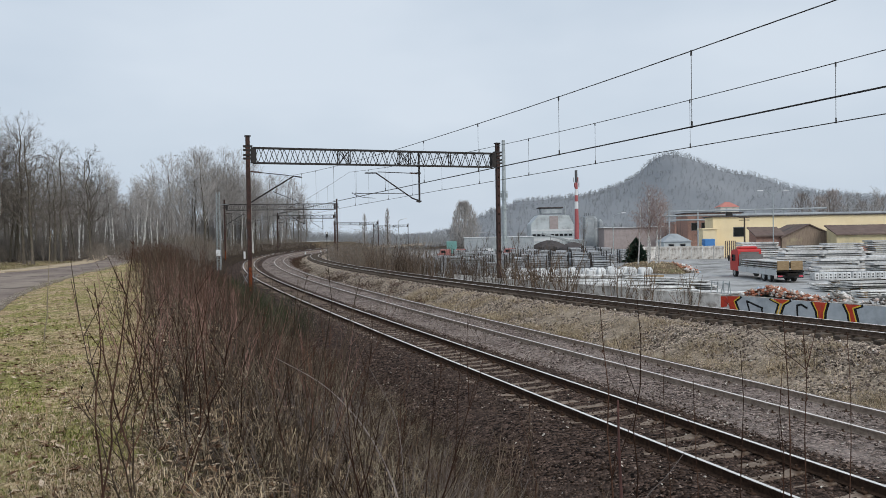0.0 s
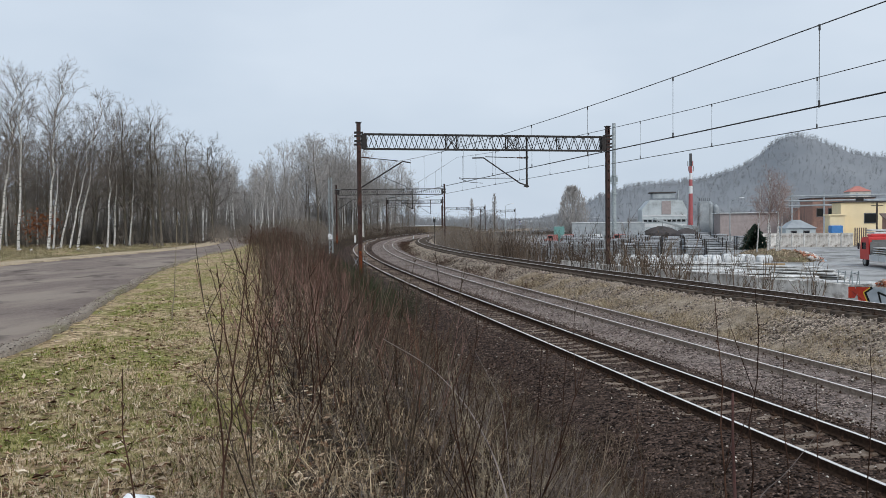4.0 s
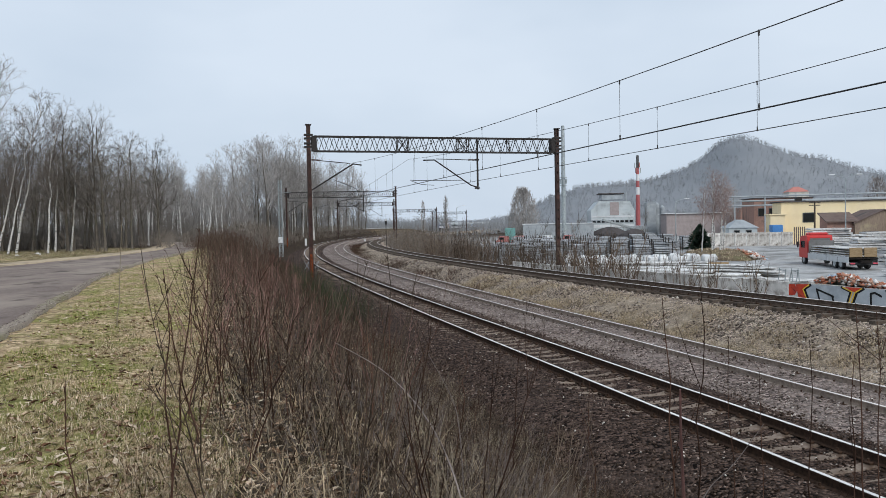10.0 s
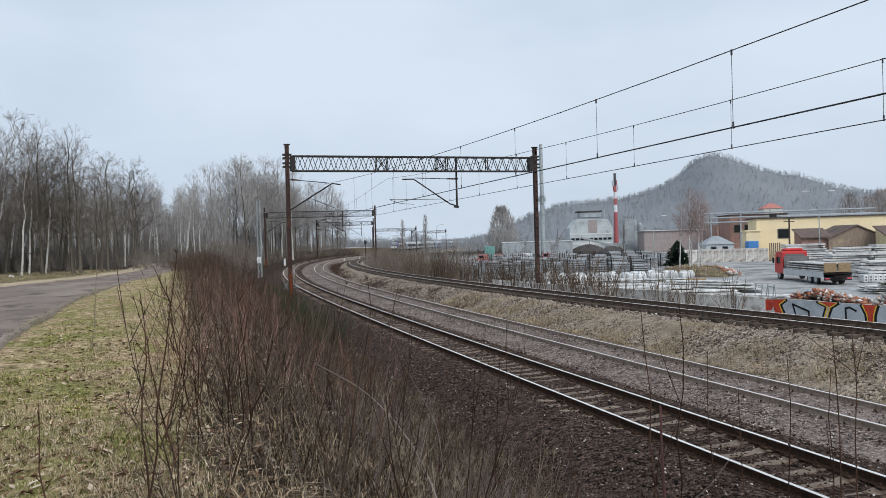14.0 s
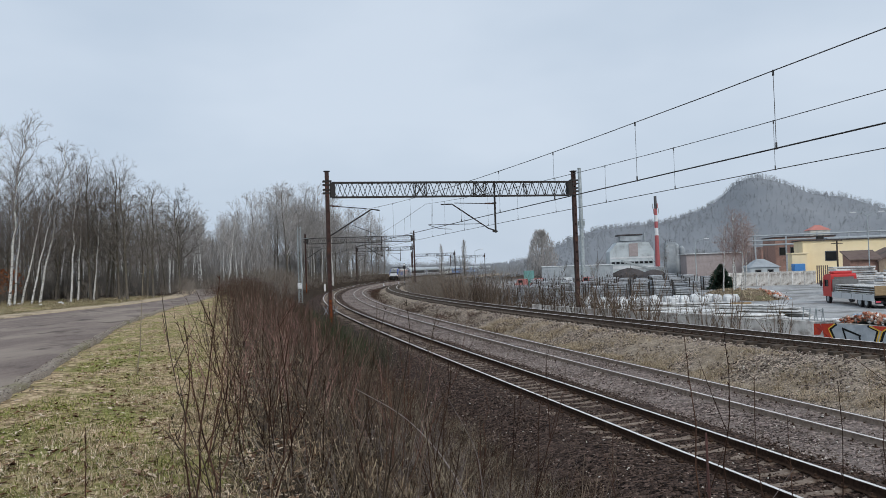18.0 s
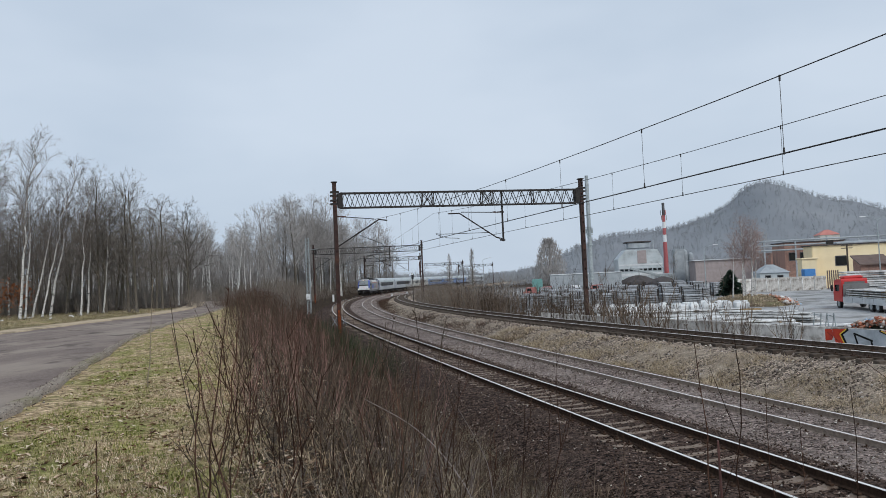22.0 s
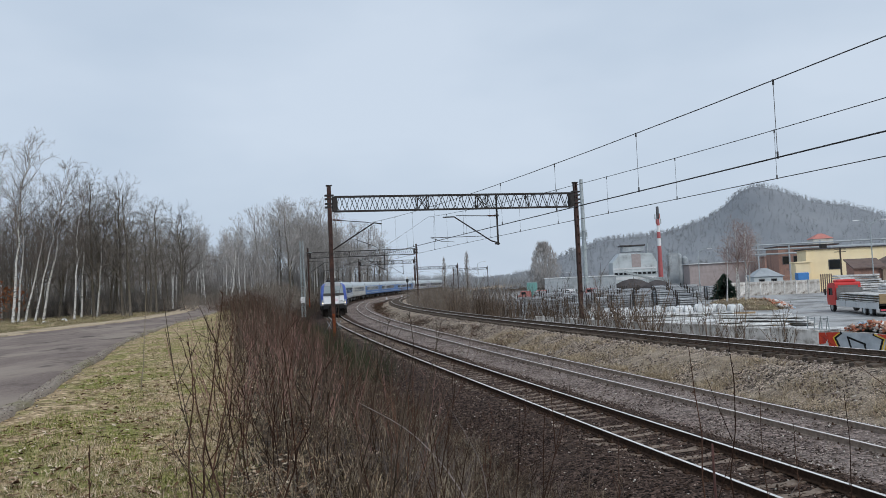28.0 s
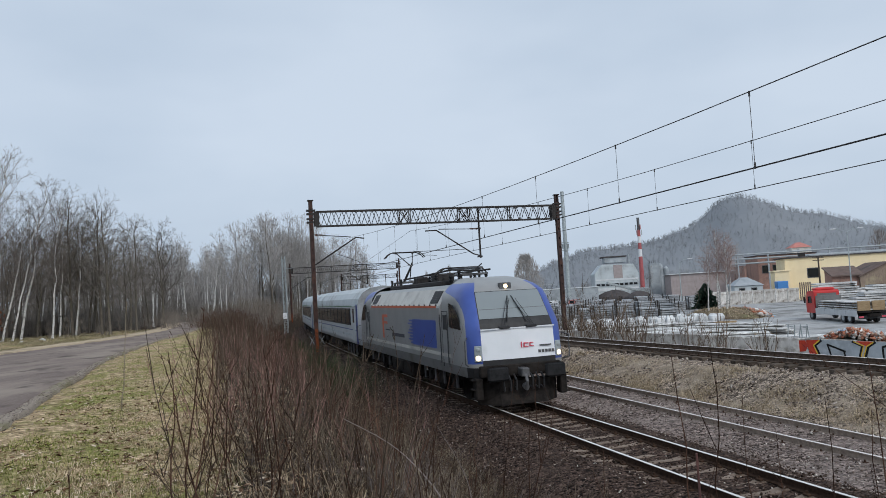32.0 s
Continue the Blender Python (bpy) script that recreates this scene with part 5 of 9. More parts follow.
d = 2.2 + 18 * gen.random(12000) ** 1.4
a = gen.uniform(radians(-42), radians(28), 12000)
gx, gy = d * np.sin(a), d * np.cos(a)
gw, gs = MAIN.side(gx, gy)
ok = road_clear(gx, gy) & (gw < -7.9 + 2.6 * (ripple(gx, gy, 0.5, 2.0) > 0.1)) & (ripple(gx, gy, 0.9, 1.0) > -0.35)
gx, gy = gx[ok], gy[ok]
leaf_scatter("fallen_leaves", gx, gy, ground_height(gx, gy), 0.036, M_LEAF, "dry brown oak leaves scattered on the grass", 6)


def stone_scatter(name, x, y, z, size, mat, label, seed):
    """Angular stones, eight faces each."""
    g = np.random.default_rng(seed)
    n = len(x)
    base = np.array([(1, 0, 0), (-1, 0, 0), (0, 1, 0), (0, -1, 0), (0, 0, 1), (0, 0, -1.0)])
    v = base[None] * g.uniform(0.55, 1.25, (n, 6, 1)) + g.normal(0, 0.18, (n, 6, 3))
    a = g.uniform(0, 6.283, n)
    ca, sa = np.cos(a)[:, None], np.sin(a)[:, None]
    v = np.stack([v[..., 0] * ca - v[..., 1] * sa, v[..., 0] * sa + v[..., 1] * ca, v[..., 2] * 0.75], -1)
    v = v * (size * g.uniform(0.6, 1.4, n))[:, None, None] + np.stack([x, y, z], -1)[:, None, :]
    i = np.arange(n)[:, None] * 6
    f = np.concatenate([i + t for t in ([0, 2, 4], [2, 1, 4], [1, 3, 4], [3, 0, 4], [2, 0, 5], [1, 2, 5], [3, 1, 5], [0, 3, 5])], 0)
    return tagged(new(name, raw_mesh(name, v.reshape(-1, 3), f, mat)), label, "stones", kind="stuff")


def bed_stones(name, line, prof, n, s_hi, w0, w1, mat, label, seed, dz=None, size=0.026, rails=()):
    g = np.random.default_rng(seed)
    s = -6 + (s_hi + 6) * g.random(n) ** 1.35
    w = g.uniform(w0, w1, n)
    keep = np.ones(n, bool)
    for r in rails:
        keep &= abs(w - r) > 0.085
    s, w = s[keep], w[keep]
    p = np.array([line.at(a, b)[:2] for a, b in zip(s, w)])
    z = np.interp(w, [q[0] for q in prof], [q[1] for q in prof]) + (np.array([dz(a) for a in s]) if dz else 0.0)
    return stone_scatter(name, p[:, 0], p[:, 1], z + 0.006, size, mat, label, seed)


# gravel along the road's edge
g2 = np.random.default_rng(31)
ry = g2.uniform(3, 30, 2000)
rx = np.interp(ry, [p[1] for p in ROAD_RIGHT], [p[0] for p in ROAD_RIGHT]) + np.abs(g2.normal(0, 0.3, 2000)) - 0.1
stone_scatter("road_gravel", rx, ry, np.full(2000, PLATEAU + 0.09), 0.011, M_GREYSTONES, "loose gravel along the road's edge", 32)
bed_stones("loose_ballast", MAIN, BED, 19000, 34, -3.3, 2.1, M_STONES, "loose brown ballast stones", 21, rails=(-0.7525, 0.7525))
bed_stones("grey_ballast_stones", MAIN, BED2, 17000, 36, 1.7, OFF2 + 2.2, M_GREYSTONES, "loose grey ballast stones", 22, rails=(OFF2 - 0.7525, OFF2 + 0.7525))
bed_stones("bank_stones", SIDING, BANK, 22000, 74, -3.8, 0.7, M_GREYSTONES, "loose stones on the bank", 23, siding_z, 0.042, rails=(-0.7525, 0.7525))

# ---- the train ----
M_LOCOGREY = surface("silver_grey_paint", (0.27, 0.27, 0.265), (0.33, 0.33, 0.325), 1.2, 0.38, 0.1, 0.03, 0.002, (0.2, 0.19, 0.18), 0.7, 0.55, 0.85)
M_LOCOBLUE = surface("ultramarine_paint", (0.045, 0.085, 0.33), (0.06, 0.11, 0.39), 1.2, 0.32, 0.0, 0.02, 0.002, (0.05, 0.07, 0.2), 0.7, 0.6, 0.9)
M_LOCOWHITE = surface("white_gloss_paint", (0.70, 0.73, 0.76), (0.78, 0.80, 0.83), 1.0, 0.3, 0.0, 0.02, 0.002, (0.55, 0.56, 0.56), 0.9, 0.55, 0.85)
M_LOCOCREAM = surface("pale_roof_panel", (0.5, 0.48, 0.44), (0.6, 0.585, 0.54), 1.2, 0.5, 0, 0.03, 0.002, (0.36, 0.34, 0.31), 0.8)
M_ORANGE = surface("orange_red_paint", (0.62, 0.12, 0.05), (0.7, 0.15, 0.065), 2, 0.4, 0, 0)
M_SKIRT = surface("dark_grey_skirt_paint", (0.13, 0.13, 0.13), (0.18, 0.18, 0.18), 1.5, 0.5, 0, 0.05, 0.002, (0.1, 0.09, 0.08), 0.9)
M_UNDER = surface("sooty_underframe", (0.010, 0.009, 0.009), (0.038, 0.033, 0.03), 4, 0.85, 0.2, 0.2, 0.004, (0.07, 0.05, 0.035), 1.2, 0.6, 0.85)
M_BUFFER = surface("dark_grey_buffer_steel", (0.014, 0.015, 0.016), (0.034, 0.034, 0.036), 5, 0.85, 0.0, 0.1)
M_BLACK = surface("black_rubber", (0.012, 0.012, 0.013), (0.028, 0.028, 0.03), 5, 0.6, 0, 0.05)
M_STEELGREY = surface("grey_roof_gear", (0.07, 0.07, 0.072), (0.14, 0.14, 0.145), 4, 0.55, 0.4, 0.05)
M_TEXT = surface("dark_lettering", (0.05, 0.05, 0.06), (0.06, 0.06, 0.07), 3, 0.6, 0, 0)
M_LAMP = glow("lit_headlamp", (1.0, 0.78, 0.45), 2.2)


def glass_material(name, tint, rough=0.06):
    m, n, l, b = shader(name, rough)
    b.inputs["Base Color"].default_value = (*tint, 1)
    b.inputs["Specular IOR Level"].default_value = 0.5
    return m


M_GLASS = glass_material("dark_tinted_glass", (0.014, 0.017, 0.02))
# the screen's grey base colour stands in for mirrored sky
M_SCREEN = glass_material("sky_grey_windscreen", (0.24, 0.27, 0.28), 0.08)
M_COACHGREY = surface("light_grey_coach_paint", (0.5, 0.52, 0.53), (0.58, 0.6, 0.61), 0.8, 0.4, 0, 0.02, 0.002, (0.4, 0.4, 0.39), 0.5, 0.5, 0.8)
M_COACHCREAM = surface("cream_coach_paint", (0.52, 0.51, 0.46), (0.6, 0.59, 0.54), 0.8, 0.45, 0, 0.02, 0.002, (0.4, 0.38, 0.34), 0.5)
M_COACHBLUE = surface("bright_blue_coach_paint", (0.07, 0.19, 0.45), (0.10, 0.24, 0.52), 0.8, 0.4, 0, 0.02, 0.002, (0.05, 0.11, 0.3), 0.5)
M_GREENLINE = surface("dull_green_line", (0.1, 0.2, 0.12), (0.14, 0.26, 0.16), 2, 0.5, 0, 0)
M_DEEPBLUE = surface("deep_blue_stripe", (0.025, 0.05, 0.20), (0.04, 0.07, 0.26), 0.8, 0.4, 0, 0.02)
M_COACHROOF = surface("pale_coach_roof", (0.46, 0.51, 0.525), (0.56, 0.60, 0.615), 0.8, 0.5, 0.1, 0.03, 0.002, (0.27, 0.28, 0.28), 0.6)
M_SIGNRED = surface("red_lettering", (0.6, 0.06, 0.10), (0.68, 0.08, 0.12), 2, 0.5, 0, 0)


def side_box(name, y, z, sy, sz, mat, parent, x, thick=0.02, bevel=0.0, label=""):
    """A thin panel on both flanks at x."""
    for sg in (-1, 1):
        part(name, Build().box((sg * (x + thick / 2 - 0.004), y, z), (thick, sy, sz), bevel=bevel), mat, parent, label)


def wheelset(parent, y, r):
    for sg in (-1, 1):
        b = Build()
        prof = [(0.0, 0.10), (0.02, r * 0.75), (0.03, r), (0.12, r), (0.135, r + 0.025), (0.15, r + 0.02), (0.15, r * 0.7), (0.13, 0.12)]
        rings = []
        for x, rr in prof:
            rings.append([(sg * (0.83 - x), y + rr * math.cos(a), r + rr * math.sin(a)) for a in (2 * math.pi * k / 20 for k in range(20))])
        b.loft(rings)
        part("wheel", b, M_UNDER, parent, smooth=False)


def bogie(veh, y, base, r, name="bogie"):
    b = Build()
    for sg in (-1, 1):
        b.box((sg * 1.08, y, r + 0.22), (0.16, base + 1.2, 0.24), bevel=0.03)
        for o in (-base / 2, base / 2):
            b.box((sg * 1.12, y + o, r), (0.24, 0.36, 0.34), bevel=0.04)
            for d in (-0.32, 0.32):
                b.tube([(sg * 1.12, y + o + d, r - 0.05), (sg * 1.12, y + o + d, r + 0.35)], 0.09, 8)
        b.box((sg * 1.16, y, r + 0.05), (0.12, 0.7, 0.42), bevel=0.03)
        b.tube([(sg * 1.2, y - 0.5, r + 0.5), (sg * 1.2, y + 0.6, r + 0.15)], 0.05, 8)
    b.box((0, y, r + 0.3), (2.0, 0.6, 0.3), bevel=0.03)
    g = part(name, b, M_UNDER, veh, "dark bogie frame with springs")
    for o in (-base / 2, base / 2):
        wheelset(g, y + o, r)
    for sg in (-1, 1):
        for o in (-base / 2 - 0.5, -0.55, 0.5, base / 2 + 0.45):
            part("damper", Build().tube([(sg * 1.27, y + o, r - 0.12), (sg * 1.27, y + o + 0.06, r + 0.42)], [0.05, 0.035], 7), M_STEELGREY, g)
    return g


CAB_Z = [0.92, 1.22, 1.42, 2.28, 2.36, 2.46, 2.95, 3.2, 3.40, 3.55, 3.68, 3.80, 3.86]


def cab_section(z):
    """Nose position and half width of the cab at a height."""
    zs = [0.92, 1.3, 2.25, 2.45, 3.36, 3.54, 3.68, 3.80, 3.86]
    nose = np.interp(z, zs, [-9.02, -9.10, -9.02, -8.95, -8.36, -8.12, -7.78, -7.30, -6.9])
    half = np.interp(z, zs, [1.44, 1.49, 1.49, 1.48, 1.36, 1.22, 1.06, 0.84, 0.70])
    return float(nose), float(half)


def cab_ring(z, back=-6.0):
    n, h = cab_section(z)
    halfring = [(0.0, n), (0.42 * h, n + 0.02), (0.76 * h, n + 0.06), (0.93 * h, n + 0.19), (h, n + 0.50), (h, max(n + 1.05, -7.9)), (h, max(n + 1.6, -7.05)), (h, back)]
    return [(-x, y, z) for x, y in halfring[:0:-1]] + [(x, y, z) for x, y in halfring]


def cab_livery():
    """Grey cab paint with a blue field that sweeps up from the corners over the side windows."""
    m, n, l, b = shader("blue_and_grey_cab_paint", 0.34)
    tc = n.new("ShaderNodeTexCoord")
    xyz = n.new("ShaderNodeSeparateXYZ")
    l.new(tc.outputs["Object"], xyz.inputs[0])
    def math_node(op, a, c):
        q = n.new("ShaderNodeMath")
        q.operation = op
        for k, v in enumerate((a, c)):
            if v is None:
                continue
            if isinstance(v, float):
                q.inputs[k].default_value = v
            else:
                l.new(v, q.inputs[k])
        return q.outputs[0]
    up = math_node("DIVIDE", math_node("SUBTRACT", xyz.outputs["Z"], 1.2), 2.5)
    along = math_node("DIVIDE", math_node("SUBTRACT", math_node("ABSOLUTE", xyz.outputs["Y"], None), 6.0), 3.2)
    edge = ramp_node(n, l, up, [((z - 1.2) / 2.5, (v,) * 3) for z, v in ((1.3, 0.83), (2.3, 0.81), (2.6, 0.77), (2.9, 0.69), (3.1, 0.58), (3.25, 0.44), (3.36, 0.26), (3.46, 0.03))])
    blue = math_node("GREATER_THAN", along, edge)
    blue = math_node("MULTIPLY", blue, math_node("GREATER_THAN", xyz.outputs["Z"], 1.33))
    blue = math_node("MULTIPLY", blue, math_node("LESS_THAN", xyz.outputs["Z"], 3.69))
    f = noise_node(n, l, 1.0, 5, 0.6)
    grey = ramp_node(n, l, f, [(0.35, (0.25, 0.25, 0.245)), (0.7, (0.33, 0.33, 0.325))])
    paint_ = ramp_node(n, l, f, [(0.35, (0.045, 0.08, 0.31)), (0.7, (0.06, 0.11, 0.39))])
    l.new(mix_node(n, l, blue, grey, paint_), b.inputs["Base Color"])
    return m


M_CABSIDE = cab_livery()


def make_cab(parent, flip):
    """One driving cab; flip turns it to the other end."""
    t = Matrix.Rotation(math.pi, 4, "Z") if flip else Matrix.Identity(4)
    rings = [cab_ring(z) for z in CAB_Z]
    m = len(rings[0])
    shell, screen, side = Build(), Build(), Build()
    for r in rings:
        shell.v += [tuple(t @ Vector(p)) for p in r]
    mid = (m - 1) / 2
    for i in range(len(rings) - 1):
        z = (CAB_Z[i] + CAB_Z[i + 1]) / 2
        for j in range(m - 1):
            d = abs(j + 0.5 - mid)
            k = 0
            if d < 2:
                k = 2 if 1.35 < z < 2.3 else (4 if 2.28 < z < 3.4 or z < 1.35 else 0)
            else:
                k = (4 if d < 4 else 3) if z < 1.25 else 1
            q = i * m
            shell.face((q + j, q + j + 1, q + m + j + 1, q + m + j), k)
    shell.face(tuple((len(rings) - 1) * m + j for j in range(m)), 0)
    shell.face(tuple(range(m)), 3)
    cab = part("cab", shell, [M_LOCOGREY, M_CABSIDE, M_LOCOWHITE, M_SKIRT, M_BLACK], parent, "rounded blue, white and grey driving cab", smooth=False)
    for face in cab.data.polygons:
        face.use_smooth = face.material_index < 2 and len(face.vertices) == 4
    # one-piece windscreen, proud of the black surround
    b = Build()
    pane = []
    for z in (2.60, 2.95, 3.2, 3.385):
        n, h = cab_section(z)
        pane.append([tuple(t @ Vector((x * h, n + o - 0.016, z))) for x, o in ((-0.745, 0.058), (-0.42, 0.02), (0, 0.0), (0.42, 0.02), (0.745, 0.058))])
    b.loft(pane, close=False, caps=False)
    part("windscreen", b, M_SCREEN, cab, "windscreen coloured grey for the sky it mirrors")
    b = Build()
    n, h = cab_section(3.1)
    b.loft([[tuple(t @ Vector((x * h, cab_section(z)[0] + o - 0.019, z))) for x, o in ((-0.735, 0.057), (-0.42, 0.02), (0, 0.0), (0.42, 0.02), (0.735, 0.057))] for z in (2.86, 2.875)], close=False, caps=False)
    part("sunblind_edge", b, M_STEELGREY, cab)
    for sg in (-1, 1):
        # lamps in the blue corner
        n, h = cab_section(1.62)
        c = Vector((sg * 0.835 * h, n + 0.095, 1.62))
        rot = Matrix.Rotation(sg * 0.42, 4, "Z")
        f = Build()
        f.box((0, 0, 0), (0.22, 0.06, 0.46), t @ Matrix.Translation(c) @ rot, bevel=0.02)
        lamp = part("lamp_housing", f, M_GALV, cab, "silver headlamp surround")
        for dz, rr, mm in ((-0.12, 0.078, M_LAMP), (0.12, 0.07, M_GALV)):
            f = Build()
            f.loft([[tuple(t @ Matrix.Translation(c) @ rot @ Vector((rr * k2 * math.cos(a), -0.03 - dd, dz + rr * k2 * math.sin(a)))) for a in (2 * math.pi * k / 14 for k in range(14))] for k2, dd in ((1.0, 0.0), (0.95, 0.012), (0.5, 0.022))])
            part("headlamp" if dz < 0 else "tail_lamp", f, mm, lamp, "lit headlamp" if dz < 0 else "unlit silver lamp")
        # wipers
        n0, n1 = cab_section(2.36)[0], cab_section(3.1)[0]
        f = Build()
        f.box((sg * 0.42, n0 - 0.05, 2.34), (0.34, 0.10, 0.09), t, bevel=0.02)
        wb = part("wiper", f, M_BLACK, cab, "black windscreen wiper")
        f = Build()
        for o in (-0.05, 0.04):
            f.tube([t @ Vector((sg * (0.46 + o), n0 - 0.07, 2.37)), t @ Vector((sg * (0.10 + o), n1 - 0.07, 3.15))], 0.009, 5)
        f.tube([t @ Vector((sg * 0.30, cab_section(2.5)[0] - 0.06, 2.48)), t @ Vector((sg * 0.06, cab_section(3.25)[0] - 0.05, 3.24))], 0.014, 5)
        part("wiper_blade", f, M_BLACK, wb)
        # buffers, steps and corner brackets
        f = Build()
        f.tube([t @ Vector((sg * 0.875, -9.0, 1.06)), t @ Vector((sg * 0.875, -9.45, 1.06))], 0.14, 12)
        f.box((sg * 0.875, -9.52, 1.06), (0.62, 0.14, 0.40), t, bevel=0.05)
        part("buffer", f, M_BUFFER, parent, "dark grey rectangular buffer")
        f = Build()
        f.box((sg * 1.30, -8.98, 0.62), (0.22, 0.30, 0.62), t, bevel=0.03)
        for dz in (0.36, 0.62, 0.88):
            f.box((sg * 1.36, -8.9, dz), (0.26, 0.34, 0.03), t)
        part("step", f, M_UNDER, parent)
        f = Build()
        for yy in (-6.15, -6.95):
            part("handrail", Build().tube([t @ Vector((sg * 1.53, yy, 1.2)), t @ Vector((sg * 1.53, yy, 2.75))], 0.018, 6), M_STEELGREY, cab)
        f.tube([t @ Vector((sg * 1.42, -8.6, 1.25)), t @ Vector((sg * 1.62, -8.95, 1.35)), t @ Vector((sg * 1.62, -8.95, 2.0)), t @ Vector((sg * 1.44, -8.6, 2.08))], 0.02, 6)
        part("handrail", f, M_STEELGREY, cab)
        # side window and door seams
        f = Build()
        f.plate([t @ Vector((sg * 1.475, y, z)) for y, z in ((-8.25, 2.3), (-7.12, 2.36), (-7.12, 3.1), (-7.5, 3.04), (-7.85, 2.86), (-8.12, 2.6))], t.to_3x3() @ Vector((sg, 0, 0.03)), 0.03)
        part("side_window", f, M_GLASS, cab, "dark cab side window")
        f = Build()
        for y in (-6.25, -6.88):
            f.box((sg * 1.487, y, 1.98), (0.014, 0.02, 1.75), t)
        f.box((sg * 1.487, -6.56, 2.84), (0.014, 0.62, 0.02), t)
        f.box((sg * 1.488, -6.56, 2.5), (0.014, 0.36, 0.46), t, bevel=0.0)
        part("door_seam", f, M_BLACK, cab)
    n, h = cab_section(3.53)
    f = Build()
    f.box((0, n - 0.02, 3.53), (0.38, 0.16, 0.22), t, bevel=0.02)
    top = part("top_lamp_housing", f, M_STEELGREY, cab)
    f = Build()
    f.loft([[tuple(t @ Vector((0.07 * k2 * math.cos(a), n - 0.105 - dd, 3.53 + 0.07 * k2 * math.sin(a)))) for a in (2 * math.pi * k / 14 for k in range(14))] for k2, dd in ((1.0, 0.0), (0.9, 0.012), (0.4, 0.02))])
    part("headlamp", f, M_LAMP, top, "lit headlamp")
    # front writing and trim
    f = Build()
    f.box((0, cab_section(2.3)[0] - 0.02, 2.30), (2.3, 0.03, 0.035), t)
    part("trim_strip", f, M_LOCOWHITE, cab)
    n = cab_section(1.75)[0]
    f = Build()
    for x0, x1, z0, z1 in ((0.05, 0.08, 1.72, 1.88), (0.13, 0.16, 1.72, 1.86), (0.17, 0.28, 1.73, 1.755), (0.17, 0.28, 1.83, 1.855), (0.32, 0.345, 1.74, 1.85), (0.35, 0.44, 1.74, 1.76), (0.35, 0.44, 1.835, 1.855)):
        f.box(((x0 + x1) / 2, n - 0.012 + 0.01 * (x0 > 0.3), (z0 + z1) / 2), (x1 - x0, 0.03, z1 - z0), t)
    part("emblem", f, M_SIGNRED, cab, "small red emblem")
    f = Build()
    f.box((0.82, n, 1.75), (0.36, 0.03, 0.035), t)
    for k in range(5):
        f.box((0.62 + k * 0.11, n - 0.004 + 0.004 * k, 1.58), (0.07, 0.03, 0.08), t)
    part("lettering", f, M_STEELGREY, cab, kind="stuff")
    # nose gear
    f = Build()
    f.box((0, -9.0, 1.10), (2.5, 0.22, 0.34), t, bevel=0.03)
    beam = part("buffer_beam", f, M_UNDER, parent, "black buffer beam")
    f = Build()
    f.box((0, -9.2, 1.04), (0.24, 0.5, 0.26), t, bevel=0.03)
    f.tube([t @ Vector((0, -9.4, 1.0)), t @ Vector((0, -9.5, 0.8)), t @ Vector((0, -9.42, 0.55))], 0.05, 8)
    f.tube([t @ Vector((0, -9.3, 0.66)), t @ Vector((0, -9.44, 0.62))], 0.09, 8)
    part("coupling_hook", f, M_STEELGREY, beam)
    for x in (-0.62, -0.42, -0.24, 0.26, 0.44, 0.6):
        f = Build()
        f.tube([t @ Vector((x, -9.1, 0.98)), t @ Vector((x * 1.02, -9.3, 0.84)), t @ Vector((x, -9.28, 0.55)), t @ Vector((x * 0.9, -9.14, 0.62))], 0.03, 6)
        part("brake_hose", f, M_BLACK, beam)
    f = Build()
    f.loft([[tuple(t @ Vector((x, y, z))) for x, y, z in ((-1.22, -8.75, zz), (-0.7, -9.12 - q, zz), (0.7, -9.12 - q, zz), (1.22, -8.75, zz), (1.22, -8.6, zz), (-1.22, -8.6, zz))] for zz, q in ((0.14, 0.12), (0.45, 0.02), (0.8, 0.0))])
    part("plough", f, M_UNDER, parent, "dark grey snow plough")
    return cab


